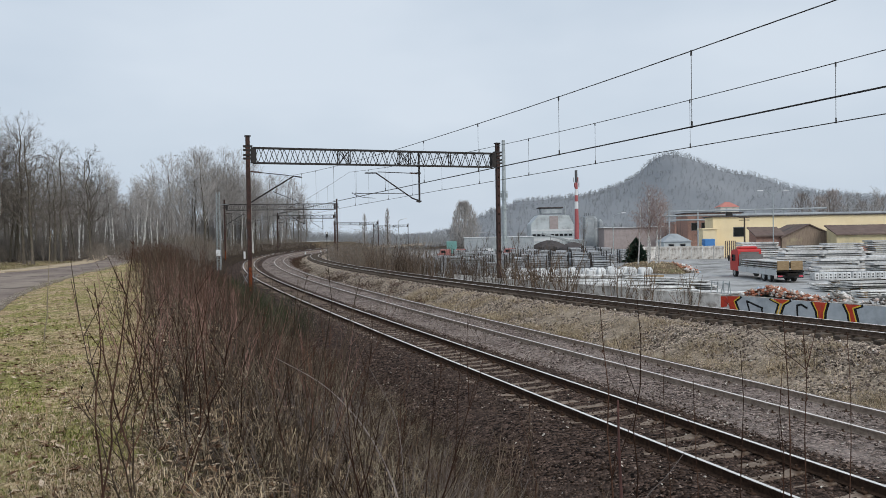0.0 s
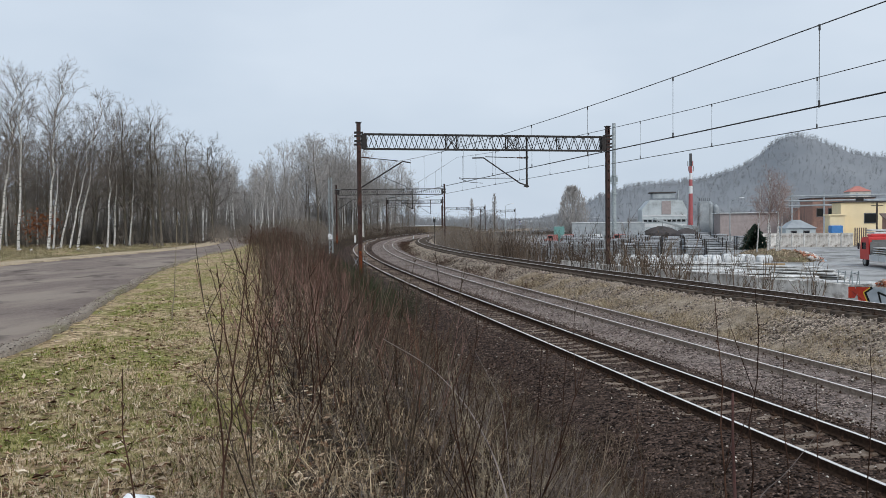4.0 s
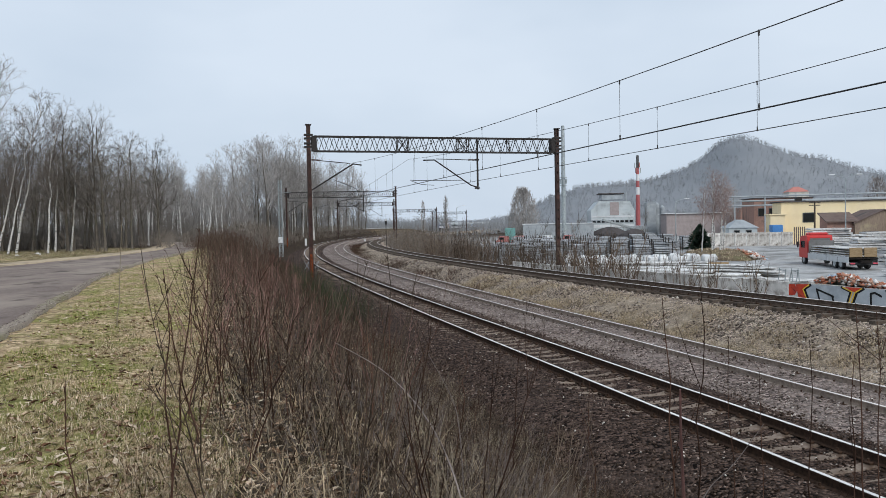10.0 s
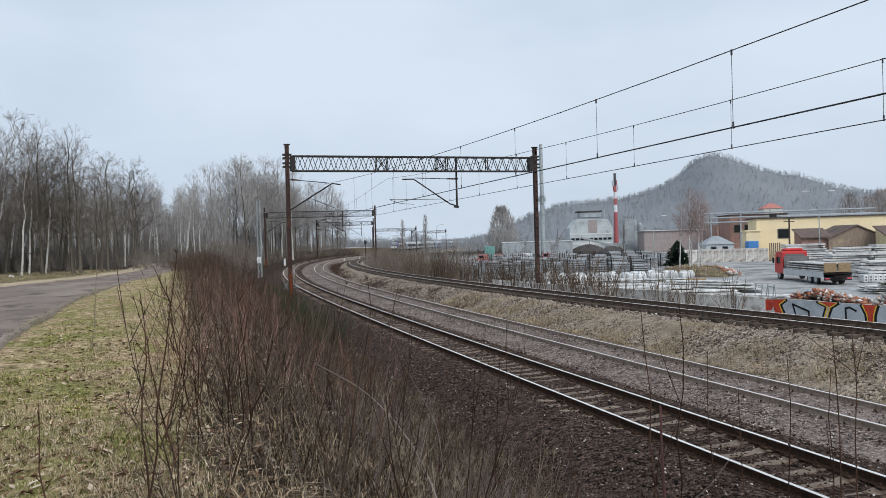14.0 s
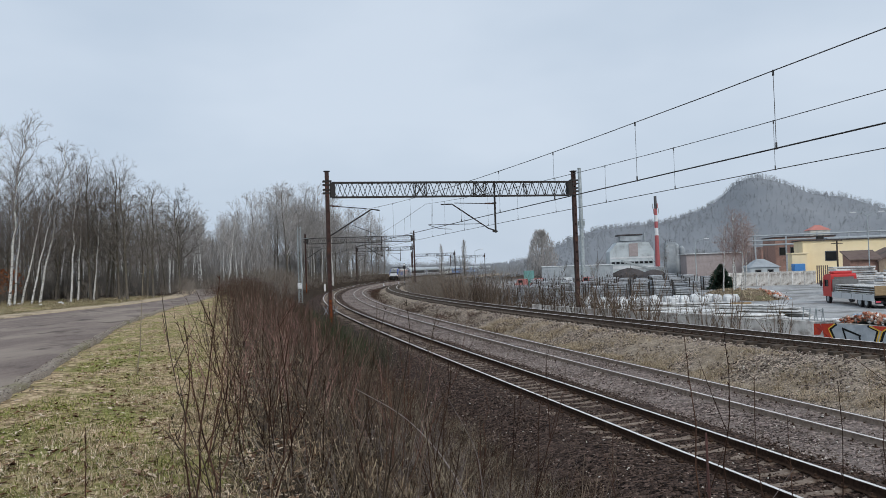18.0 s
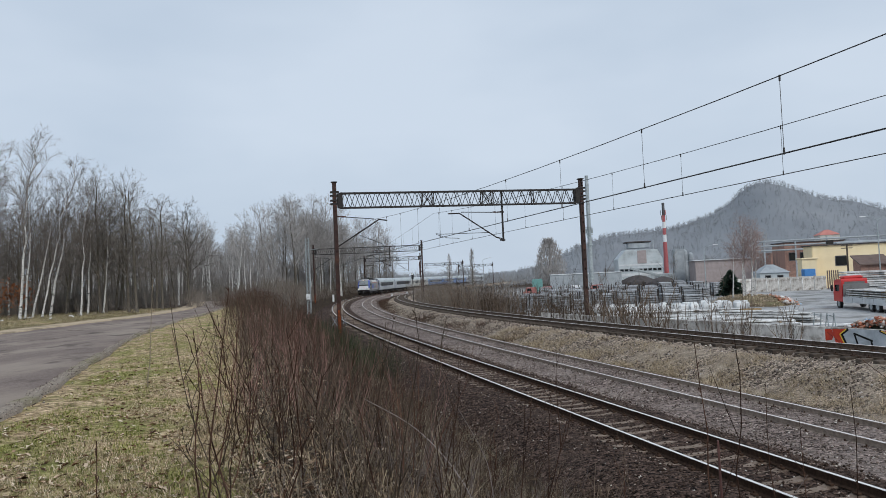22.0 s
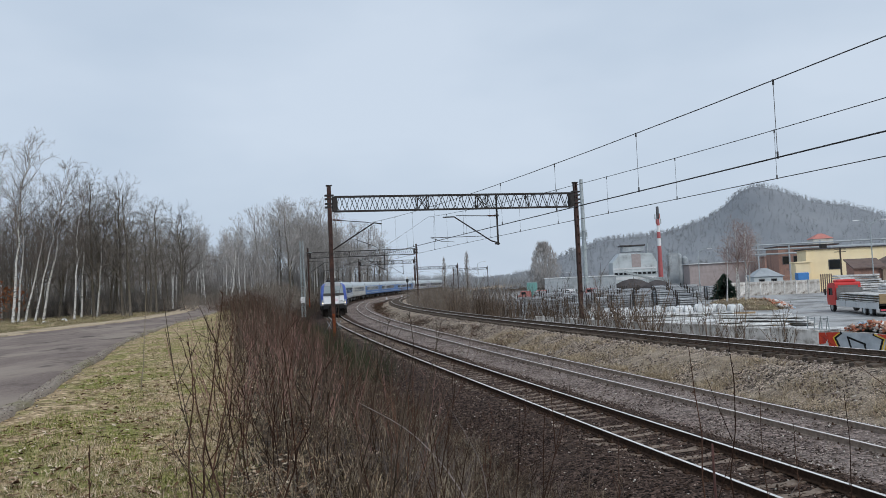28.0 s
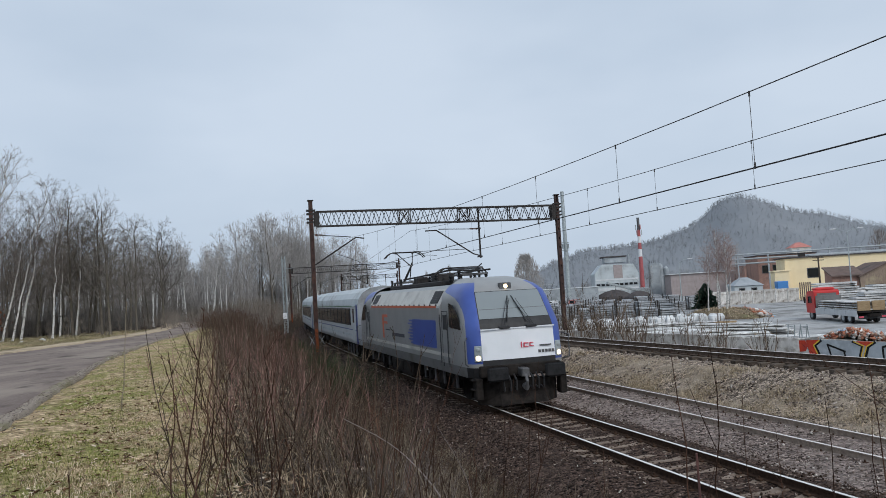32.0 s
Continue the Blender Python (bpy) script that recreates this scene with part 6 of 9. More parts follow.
def pantograph(parent, y, up, sgn):
    """A single-arm pantograph; up: height of its head above the rails."""
    b = Build()
    z0 = 4.02
    for x in (-0.45, 0.45):
        b.bar((x, y - 0.7, z0), (x, y + 0.7, z0), 0.06, 0.06)
    for yy in (-0.65, 0.65):
        b.bar((-0.5, y + yy, z0), (0.5, y + yy, z0), 0.06, 0.06)
    base = part("pantograph_base", b, M_STEELGREY, parent, "dark pantograph frame")
    for x in (-0.45, 0.45):
        for yy in (-0.6, 0.6):
            part("insulator", insulator(Build(), (x, y + yy, 3.72), (x, y + yy, 4.0)), M_BLACK, base)
    foot = Vector((0, y + 0.55 * sgn, z0 + 0.05))
    if up > 4.6:
        knee = Vector((0, y - 0.95 * sgn, z0 + (up - z0) * 0.50))
        head = Vector((0, y + 0.25 * sgn, up - 0.1))
    else:
        knee = Vector((0, y - 1.45 * sgn, z0 + 0.18))
        head = Vector((0, y + 0.8 * sgn, z0 + 0.24))
    b = Build()
    b.tube([foot, knee], [0.06, 0.045], 8)
    b.tube([foot + Vector((0.2, -0.25 * sgn, 0)), knee + Vector((0.0, -0.05, 0.12))], 0.022, 6)
    part("lower_arm", b, M_STEELGREY, base)
    b = Build()
    for x in (-1, 1):
        b.tube([knee + Vector((0.05 * x, 0, 0)), head + Vector((0.38 * x, 0, 0))], 0.025, 6)
    part("upper_arm", b, M_STEELGREY, base)
    b = Build()
    for o in (-0.18, 0.18):
        b.tube([head + Vector((x, o, dz)) for x, dz in ((-0.95, -0.22), (-0.78, -0.04), (-0.6, 0.04), (0.6, 0.04), (0.78, -0.04), (0.95, -0.22))], 0.024, 6)
    for x in (-0.4, 0.4):
        b.bar(head + Vector((x, -0.2, 0)), head + Vector((x, 0.2, 0)), 0.04)
    part("collector_head", b, M_DARKSTEEL, base)


def make_loco():
    loco = thing("locomotive", "grey electric locomotive with blue and white cab and lit headlamps", "locomotive")
    prof = [(-1.44, 0.92), (-1.487, 1.25), (-1.487, 2.95), (-1.46, 3.02), (-1.14, 3.56), (-0.95, 3.68), (0.95, 3.68), (1.14, 3.56), (1.46, 3.02), (1.487, 2.95), (1.487, 1.25), (1.44, 0.92)]
    b = Build()
    b.v += [(x, y, z) for y in (-6.02, 6.02) for x, z in prof]
    n = len(prof)
    for j in range(n):
        k = 1 if j in (3, 7) else (2 if j in (0, 10, 11) else 0)
        b.face((j, (j + 1) % n, n + (j + 1) % n, n + j), k)
    b.face(tuple(range(n)), 0)
    b.face(tuple(range(2 * n - 1, n - 1, -1)), 0)
    part("body", b, [M_LOCOGREY, M_LOCOCREAM, M_SKIRT], loco, "silver-grey body side with pale roof panels")
    make_cab(loco, False)
    make_cab(loco, True)
    side_box("red_stripe", 0, 2.985, 11.2, 0.075, M_ORANGE, loco, 1.478, 0.02)
    side_box("cream_stripe", 0, 1.47, 14.2, 0.11, M_LOCOCREAM, loco, 1.487, 0.012)
    # blue panel that fades into stripes, on both flanks
    for sg in (-1, 1):
        b = Build()
        b.box((sg * 1.489, -3.9, 2.08), (0.014, 3.2, 0.92))
        for k in range(8):
            ln = 0.35 + 0.5 * ((k * 5) % 8) / 8
            b.box((sg * 1.489, -2.3 + ln / 2, 1.675 + k * 0.115), (0.014, ln, 0.06))
        part("blue_panel", b, M_LOCOBLUE, loco, "blue panel breaking into stripes")
        b = Build()
        b.box((sg * 1.489, 3.05, 2.15), (0.014, 0.28, 1.0))
        b.box((sg * 1.489, 2.55, 2.6), (0.014, 0.9, 0.12))
        b.box((sg * 1.489, 2.5, 2.32), (0.014, 0.7, 0.1))
        part("orange_emblem", b, M_ORANGE, loco, "orange emblem of bars")
        b = Build()
        b.box((sg * 1.489, 2.1, 2.02), (0.014, 0.9, 0.05))
        b.box((sg * 1.489, 0.2, 1.86), (0.014, 2.2, 0.13))
        part("lettering", b, M_TEXT, loco, kind="stuff")
        for y in (-5.15, 5.15):
            grille = part("roof_grille", Build().bar((sg * 1.425, y, 3.10), (sg * 1.185, y, 3.50), 0.95, 0.02, up=(sg, 0, 0.6)), M_BLACK, loco, "dark air intake grille")
            for k in range(5):
                zz_ = 3.15 + 0.075 * k
                part("slat", Build().box((sg * (1.425 - 0.6 * (zz_ - 3.10) + 0.014), y, zz_), (0.02, 0.9, 0.018)), M_STEELGREY, grille)
        for k in range(16):
            part("roof_bracket", Build().box((sg * 1.475, -5.6 + k * 0.74, 3.045), (0.035, 0.05, 0.05)), M_DARKSTEEL, loco)
        b = Build()
        b.box((sg * 1.2, 0, 0.66), (0.5, 3.6, 0.55), bevel=0.05)
        for y in (-1.3, 0.0, 1.2):
            b.box((sg * 1.46, y, 0.7), (0.06, 0.7, 0.36), bevel=0.02)
        part("equipment_box", b, M_UNDER, loco)
    bogie(loco, -4.95, 2.9, 0.575)
    bogie(loco, 4.95, 2.9, 0.575)
    # roof gear
    pantograph(loco, -4.7, 4.3, 1)
    pantograph(loco, 4.3, 5.48, 1)
    gear = Build()
    gear.box((0, 0.4, 3.78), (1.5, 8.4, 0.18), bevel=0.04)
    roof = part("roof_gear", gear, M_DARKSTEEL, loco, "black high-voltage gear on the roof")
    r2 = random.Random(3)
    for k in range(12):
        y = -5.4 + k * 0.95
        x = r2.choice((-0.55, 0.0, 0.5))
        part("insulator", insulator(Build(), (x, y, 3.82), (x, y, 4.15)), M_BLACK, roof)
    b = Build()
    b.tube([(-0.5, -7.0, 4.08), (-0.5, -4.4, 4.22), (-0.5, -1, 4.16), (0.0, 1.2, 4.2), (0.0, 5, 4.16)], 0.035, 6)
    b.tube([(0.5, -5.6, 4.14), (0.5, -1.2, 4.18), (0.0, 0.6, 4.2)], 0.03, 6)
    part("bus_bar", b, M_DARKSTEEL, roof)
    b = Build()
    b.box((0.1, -1.2, 4.02), (0.7, 0.9, 0.34), bevel=0.05)
    b.box((-0.3, 0.6, 3.98), (0.5, 0.6, 0.3), bevel=0.05)
    part("circuit_breaker", b, M_DARKSTEEL, roof)
    return loco


COACH_PROF = [(-1.30, 0.95), (-1.41, 1.18), (-1.415, 2.2), (-1.41, 3.05), (-1.32, 3.40), (-1.08, 3.72), (-0.65, 3.95), (0.0, 4.03), (0.65, 3.95), (1.08, 3.72), (1.32, 3.40), (1.41, 3.05), (1.415, 2.2), (1.41, 1.18), (1.30, 0.95)]


def make_coach(style):
    """A passenger coach, centred on its pivots; style picks paint and windows."""
    paint, lab, band, lower = {
        "grey": (M_COACHGREY, "light grey railway coach with a dark window band", M_GLASS, M_COACHROOF),
        "cream": (M_COACHCREAM, "cream railway coach with separate windows", None, M_COACHGREY),
        "blue": (M_COACHBLUE, "bright blue railway coach with pale window band", M_COACHGREY, M_COACHGREY),
        "pale": (M_COACHGREY, "pale grey and blue railway coach", None, M_COACHBLUE)}[style]
    c = thing("railway_coach", lab, "railway coach", group="coaches of the train")
    b = Build()
    n = len(COACH_PROF)
    L = 12.95
    b.v += [(x, y, z) for y in (-L, L) for x, z in COACH_PROF]
    for j in range(n):
        b.face((j, (j + 1) % n, n + (j + 1) % n, n + j), 1 if 3 <= j <= 10 else (2 if j == n - 1 else 0))
    b.face(tuple(range(n)), 3)
    b.face(tuple(range(2 * n - 1, n - 1, -1)), 3)
    part("body", b, [paint, M_COACHROOF, M_UNDER, M_SHADEGREY], c, "painted coach body with pale roof")
    if band:
        side_box("window_band", 0, 2.42, 20.6, 0.95, band, c, 1.413, 0.010)
    side_box("lower_stripe", 0, 1.42, 25.7, 0.12, lower, c, 1.412, 0.010)
    if style == "grey":
        side_box("end_stripe", -12.62, 2.05, 0.5, 2.1, M_DEEPBLUE, c, 1.413, 0.016)
        side_box("green_stripe", 0, 3.0, 24.0, 0.06, M_GREENLINE, c, 1.409, 0.010)
        side_box("sill_stripe", 0, 1.72, 25.2, 0.05, M_DEEPBLUE, c, 1.413, 0.010)
    pane = Build().box((0, 0, 0), (0.02, 1.28 if style != "cream" else 1.05, 0.78), bevel=0.008).mesh("window_pane", M_GLASS)
    frame_ = Build().box((0, 0, 0), (0.016, 1.40 if style != "cream" else 1.17, 0.90), bevel=0.006).mesh("window_frame", M_BLACK if style == "grey" else (M_STEELGREY if style != "blue" else M_COACHGREY))
    for sg in (-1, 1):
        for k in range(11):
            y = -9.4 + k * 1.88
            f = part("window_frame", frame_, None, c)
            f.location = (sg * 1.424, y, 2.42)
            p = part("window_pane", pane, None, f)
            p.location = (sg * 0.006, 0, 0)
        for y in (-11.5, 11.5):
            b = Build().box((sg * 1.42, y, 2.05), (0.03, 0.92, 2.0), bevel=0.02)
            dr = part("door", b, M_DEEPBLUE if style == "pale" else paint, c, "coach door")
            part("door_window", Build().box((sg * 1.435, y, 2.5), (0.02, 0.5, 0.75), bevel=0.02), M_GLASS, dr)
    for sy in (-1, 1):
        b = Build()
        b.box((0, sy * 13.02, 2.2), (1.3, 0.26, 2.2), bevel=0.08)
        part("gangway", b, M_BLACK, c, "black rubber gangway")
        for sg in (-1, 1):
            b = Build()
            b.tube([(sg * 0.875, sy * 12.8, 1.05), (sg * 0.875, sy * 13.15, 1.05)], 0.22, 10)
            part("buffer", b, M_UNDER, c)
    b = Build()
    for y, w in ((-3.5, 2.4), (0.2, 3.0), (4.0, 1.8)):
        b.box((0, y, 0.72), (2.5, w, 0.5), bevel=0.05)
    part("equipment_box", b, M_UNDER, c)
    for y in (-9.5, 9.5):
        bogie(c, y, 2.5, 0.46)
    return c


LOCO = make_loco()
_grey, _cream, _blue, _pale = (make_coach(k) for k in ("grey", "cream", "blue", "pale"))
_here = Matrix.Identity(4)
TRAIN = [LOCO, _grey, copy_thing(_grey, _here), _cream, _blue, copy_thing(_blue, _here), copy_thing(_blue, _here), _pale, copy_thing(_pale, _here)]
GROW = 1.08
for veh in TRAIN:
    veh.scale = (GROW, GROW, GROW)

# ---- the concrete yard beyond the siding ----
M_YELLOW = surface("ochre_yellow_render", (0.84, 0.69, 0.43), (0.90, 0.76, 0.51), 0.6, 0.9, 0, 0.1, 0.005, (0.74, 0.61, 0.40), 0.12, 0.45, 0.75)
M_PALEYELLOW = surface("faded_yellow_render", (0.62, 0.53, 0.32), (0.74, 0.64, 0.42), 0.6, 0.9, 0, 0.1, 0.005, (0.4, 0.35, 0.25), 0.2)
M_TAR = surface("dark_felt_roof", (0.06, 0.055, 0.055), (0.11, 0.10, 0.10), 0.8, 0.9, 0, 0.2, 0.01)
M_PALECLAD = surface("pale_blue_grey_cladding", (0.42, 0.47, 0.49), (0.6, 0.64, 0.65), 0.5, 0.6, 0, 0.1, 0.004, (0.24, 0.26, 0.27), 0.25)
M_BROWNROOF = surface("brown_sheet_roof", (0.13, 0.095, 0.085), (0.2, 0.15, 0.13), 0.8, 0.8, 0, 0.2, 0.01, (0.09, 0.08, 0.075), 0.3)
M_BRICK = surface("old_red_brick", (0.28, 0.165, 0.135), (0.40, 0.25, 0.2), 3, 0.95, 0, 0.3, 0.01, (0.16, 0.12, 0.105), 0.3)
M_FADEDBROWN = surface("faded_brown_cladding", (0.31, 0.27, 0.265), (0.42, 0.36, 0.35), 1, 0.8, 0, 0.1)
M_BROWNWALL = surface("weathered_brown_boards", (0.2, 0.15, 0.12), (0.34, 0.27, 0.21), 2, 0.9, 0, 0.2, 0.01, (0.42, 0.36, 0.24), 0.35, 0.5, 0.65, stretch=(4, 4, 0.5))
M_SHEET = surface("grey_sheet_cladding", (0.29, 0.32, 0.34), (0.40, 0.43, 0.455), 0.7, 0.6, 0.1, 0.1, 0.004, (0.22, 0.24, 0.25), 0.2)
M_WHITEROOF = surface("white_sheet_roof", (0.6, 0.62, 0.63), (0.7, 0.72, 0.73), 0.6, 0.6, 0, 0.05, 0.003, (0.45, 0.46, 0.46), 0.2)
M_REDROOF = surface("red_tiled_roof", (0.47, 0.19, 0.16), (0.56, 0.25, 0.215), 1, 0.8, 0, 0.1)
M_TRUCKRED = surface("bright_red_truck_paint", (0.5, 0.03, 0.03), (0.58, 0.045, 0.04), 1, 0.35, 0, 0.02)
# red softened in the paint colour to suggest haze over the far vans
M_HAZERED = surface("soft_red_paint", (0.38, 0.13, 0.12), (0.46, 0.18, 0.165), 1, 0.5, 0, 0.02)
M_TIMBER = surface("pale_timber", (0.26, 0.18, 0.10), (0.42, 0.31, 0.19), 3, 0.85, 0, 0.2, 0.004, vary=0.2, stretch=(1, 6, 6))
M_BAG = surface("white_wrapped_blocks", (0.62, 0.63, 0.63), (0.74, 0.75, 0.75), 2, 0.7, 0, 0.3, 0.02, (0.45, 0.46, 0.46), 1.2, vary=0.15)
M_REDPAINT = surface("red_spray_paint", (0.5, 0.05, 0.03), (0.62, 0.09, 0.05), 4, 0.8, 0, 0.05, 0.002, (0.4, 0.06, 0.05), 1.5)
M_YELLOWPAINT = surface("yellow_spray_paint", (0.7, 0.45, 0.05), (0.78, 0.53, 0.08), 4, 0.8, 0, 0)
M_BLACKPAINT = surface("black_spray_paint", (0.015, 0.015, 0.016), (0.03, 0.03, 0.03), 4, 0.8, 0, 0)
M_SILVERPAINT = surface("silver_spray_paint", (0.38, 0.42, 0.46), (0.5, 0.54, 0.57), 3, 0.7, 0, 0.05, 0.002, (0.3, 0.33, 0.36), 1.2)
M_RUBBLE = island_material("brick_rubble", [(0.0, (0.34, 0.10, 0.06)), (0.3, (0.5, 0.21, 0.13)), (0.5, (0.46, 0.32, 0.25)), (0.75, (0.66, 0.63, 0.6)), (0.92, (0.8, 0.79, 0.77)), (1.0, (0.3, 0.42, 0.55))])
M_SOIL = surface("bare_brown_soil", (0.12, 0.09, 0.06), (0.24, 0.19, 0.13), 2, 0.95, 0, 0.5, 0.03, (0.16, 0.17, 0.08), 0.6)


def flat_at(x, y, rz=0.0, z=YARD):
    return Matrix.Translation((x, y, z)) @ Matrix.Rotation(radians(rz), 4, "Z")


# retaining wall of L-shaped concrete panels along the siding
WALL0, WALL1 = Vector((8.6, 49.0, 0)), Vector((18.5, 31.4, 0))
wdir = (WALL1 - WALL0).normalized()
wang = math.atan2(wdir.y, wdir.x)
wall = thing("wall_yard", "wall of grey concrete panels, partly spray-painted", "wall", kind="structure")
panel_mesh = Build().box((1.48, 0, 0.99), (2.96, 0.16, 1.98), bevel=0.02).box((1.48, 0.45, 0.07), (2.9, 0.9, 0.14)).mesh("wall_panel", M_OLDCONC)
for k in range(-5, 14):
    p = WALL0 + wdir * (k * 3.0)
    ob = new("wall_panel", panel_mesh)
    ob.parent = wall
    ob.matrix_basis = Matrix.Translation((p.x, p.y, YARD - 0.02 + 0.03 * math.sin(k * 2.3))) @ Matrix.Rotation(wang + 0.006 * math.sin(k * 1.7), 4, "Z")
# painting on the face towards the tracks: silver letter bodies, red fields, yellow and black edges
nrm = Vector((math.sin(wang), -math.cos(wang), 0))


def paint(name, pts, lift, mat, label):
    base = [WALL0 + wdir * u + nrm * (0.083 + lift) + Vector((0, 0, YARD + v)) for u, v in pts]
    part(name, Build().plate(base, nrm, 0.004), mat, wall, label)


paint("red_patch", [(11.75, 1.55), (11.95, 1.86), (12.3, 1.88), (12.45, 1.6), (12.3, 1.35), (11.9, 1.3)], 0.0, M_REDPAINT, "faded red paint patch")
LO, HI = 0.12, 1.93


def field(pts, lift, mt, lab):
    paint("painted_shape", pts, lift, mt, lab)


def stroke(pts, wd, lift, mt, lab="painted outline"):
    """A painted line of even width through points on the wall's face."""
    for (u0, v0), (u1, v1) in zip(pts, pts[1:]):
        ln = math.hypot(u1 - u0, v1 - v0)
        du, dv = (u1 - u0) / ln * wd * 0.3, (v1 - v0) / ln * wd * 0.3
        nu, nv = -(v1 - v0) / ln * wd / 2, (u1 - u0) / ln * wd / 2
        lift += 0.0011
        paint("painted_line", [(u0 - du + nu, v0 - dv + nv), (u1 + du + nu, v1 + dv + nv), (u1 + du - nu, v1 + dv - nv), (u0 - du - nu, v0 - dv - nv)], lift, mt, lab)


field([(12.35, HI - 0.05), (13.15, HI), (12.85, 1.66), (13.05, 1.25), (13.2, LO), (12.6, LO), (12.55, 1.1)], 0.002, M_REDPAINT, "red painted field")
field([(13.2, HI), (14.85, HI), (15.34, 1.72), (15.15, 1.2), (15.0, LO), (13.2, LO), (13.05, 1.25), (12.85, 1.66)], 0.0045, M_SILVERPAINT, "silver painted letter body")
field([(15.0, HI), (15.9, HI), (15.6, 1.7), (15.4, 1.75)], 0.003, M_REDPAINT, "red painted field")
field([(15.95, HI), (17.0, HI), (17.2, 1.5), (17.45, LO), (15.5, LO), (15.45, 1.25), (15.62, 1.7)], 0.0045, M_SILVERPAINT, "silver painted letter body")
field([(17.02, HI), (17.8, HI), (17.68, 1.5), (17.6, LO), (17.45, LO), (17.25, 1.5)], 0.003, M_REDPAINT, "red painted wedge")
field([(17.85, HI), (18.5, HI), (18.7, 1.5), (18.95, LO), (17.62, LO), (17.7, 1.5)], 0.0045, M_SILVERPAINT, "silver painted letter body")
field([(18.55, HI), (19.3, HI), (18.98, 1.8), (19.15, 1.25), (19.3, LO), (18.95, LO), (18.75, 1.5)], 0.003, M_REDPAINT, "red painted wedge")
field([(19.4, HI), (23.2, HI), (23.4, LO), (19.35, LO), (19.2, 1.25), (19.05, 1.75)], 0.0045, M_SILVERPAINT, "silver painted letter body")
for mt, wd, sh in ((M_BLACKPAINT, 0.13, 0.0), (M_YELLOWPAINT, 0.055, -0.08)):
    for line_ in ([(13.2, HI - 0.03), (12.86, 1.66), (13.06, 1.25), (13.2, LO)], [(15.95, HI - 0.03), (15.62, 1.7), (15.45, 1.25), (15.48, LO)], [(17.83, HI - 0.03), (17.7, 1.5), (17.62, LO)], [(19.38, HI - 0.03), (19.04, 1.77), (19.18, 1.25), (19.34, LO)]):
        stroke([(u_ + sh, v_) for u_, v_ in line_], wd, 0.009 if sh == 0 else 0.015, mt)
    for line_ in ([(14.85, HI - 0.03), (15.32, 1.72), (15.15, 1.2), (15.0, LO)], [(17.02, HI - 0.03), (17.23, 1.5), (17.43, LO)], [(18.53, HI - 0.03), (18.73, 1.5), (18.93, LO)]):
        stroke([(u_ - sh * 0.9, v_) for u_, v_ in line_], wd * 0.85, 0.009 if sh == 0 else 0.015, mt)
stroke([(13.8, 0.9), (13.55, 1.72), (14.45, 1.43)], 0.09, 0.021, M_BLACKPAINT, "black painted stroke")
stroke([(14.4, 1.38), (14.55, 0.8)], 0.09, 0.021, M_BLACKPAINT, "black painted stroke")
stroke([(16.33, 0.8), (16.3, 1.7), (16.5, 1.76), (16.8, 1.62)], 0.09, 0.021, M_BLACKPAINT, "black painted stroke")
stroke([(20.6, 0.8), (20.5, 1.6), (20.9, 1.7)], 0.09, 0.021, M_BLACKPAINT, "black painted stroke")

# rubble heap behind the wall
M_PALERUBBLE = island_material("pale_concrete_rubble", [(0.0, (0.16, 0.14, 0.12)), (0.35, (0.42, 0.40, 0.37)), (0.8, (0.72, 0.71, 0.69)), (1.0, (0.5, 0.26, 0.18))])
g = np.random.default_rng(77)
n = 1700
t = g.uniform(12.3, 18.4, n)
bk = np.abs(g.normal(0, 1.2, n)) + 0.12
hz = np.clip(np.interp(t, [12.2, 13.2, 14.4, 15.3, 16.6, 17.6, 18.6], [1.7, 2.2, 2.55, 2.35, 2.2, 2.1, 1.9]) - 0.3 * np.abs(bk - 0.5), 0.2, 2.6) * g.uniform(0.86, 1.0, n)
hx, hy = WALL0.x + wdir.x * t - nrm.x * bk, WALL0.y + wdir.y * t - nrm.y * bk
stone_scatter("rubble_heap", hx, hy, YARD + hz, 0.115, M_RUBBLE, "heap of broken red brick and concrete rubble", 78)
n = 900
t, bk = g.uniform(17.4, 27, n), np.abs(g.normal(0, 1.1, n)) + 0.12
stone_scatter("concrete_rubble", WALL0.x + wdir.x * t - nrm.x * bk, WALL0.y + wdir.y * t - nrm.y * bk, YARD + np.clip(2.2 + 0.25 * np.sin(t * 2.9) - 0.3 * np.abs(bk - 0.5), 0.2, 2.5) * g.uniform(0.85, 1, n), 0.13, M_PALERUBBLE, "heap of pale concrete rubble", 79)
heap = Build()
heap.loft([[tuple(WALL0 + wdir * t0 - nrm * b0 + Vector((0, 0, YARD + z0))) for t0, z0 in ((11.6, 0.0), (12.7, 1.7), (14.4, 2.2), (18, 1.8), (22, 1.7), (26, 1.5), (28, 0.0))] for b0 in (0.12,)] +
          [[tuple(WALL0 + wdir * t0 - nrm * 1.5 + Vector((0, 0, YARD + z0))) for t0, z0 in ((11.6, 0.0), (12.7, 1.2), (14.4, 1.8), (18, 1.4), (22, 1.2), (26, 1.0), (28, 0.0))]] +
          [[tuple(WALL0 + wdir * t0 - nrm * 3.2 + Vector((0, 0, YARD - 0.05))) for t0 in (11.6, 12.7, 14.4, 18, 22, 26, 28)]], close=False, caps=False)
solid("rubble_core", heap, M_OLDCONC, "packed rubble behind the painted wall", "rubble")

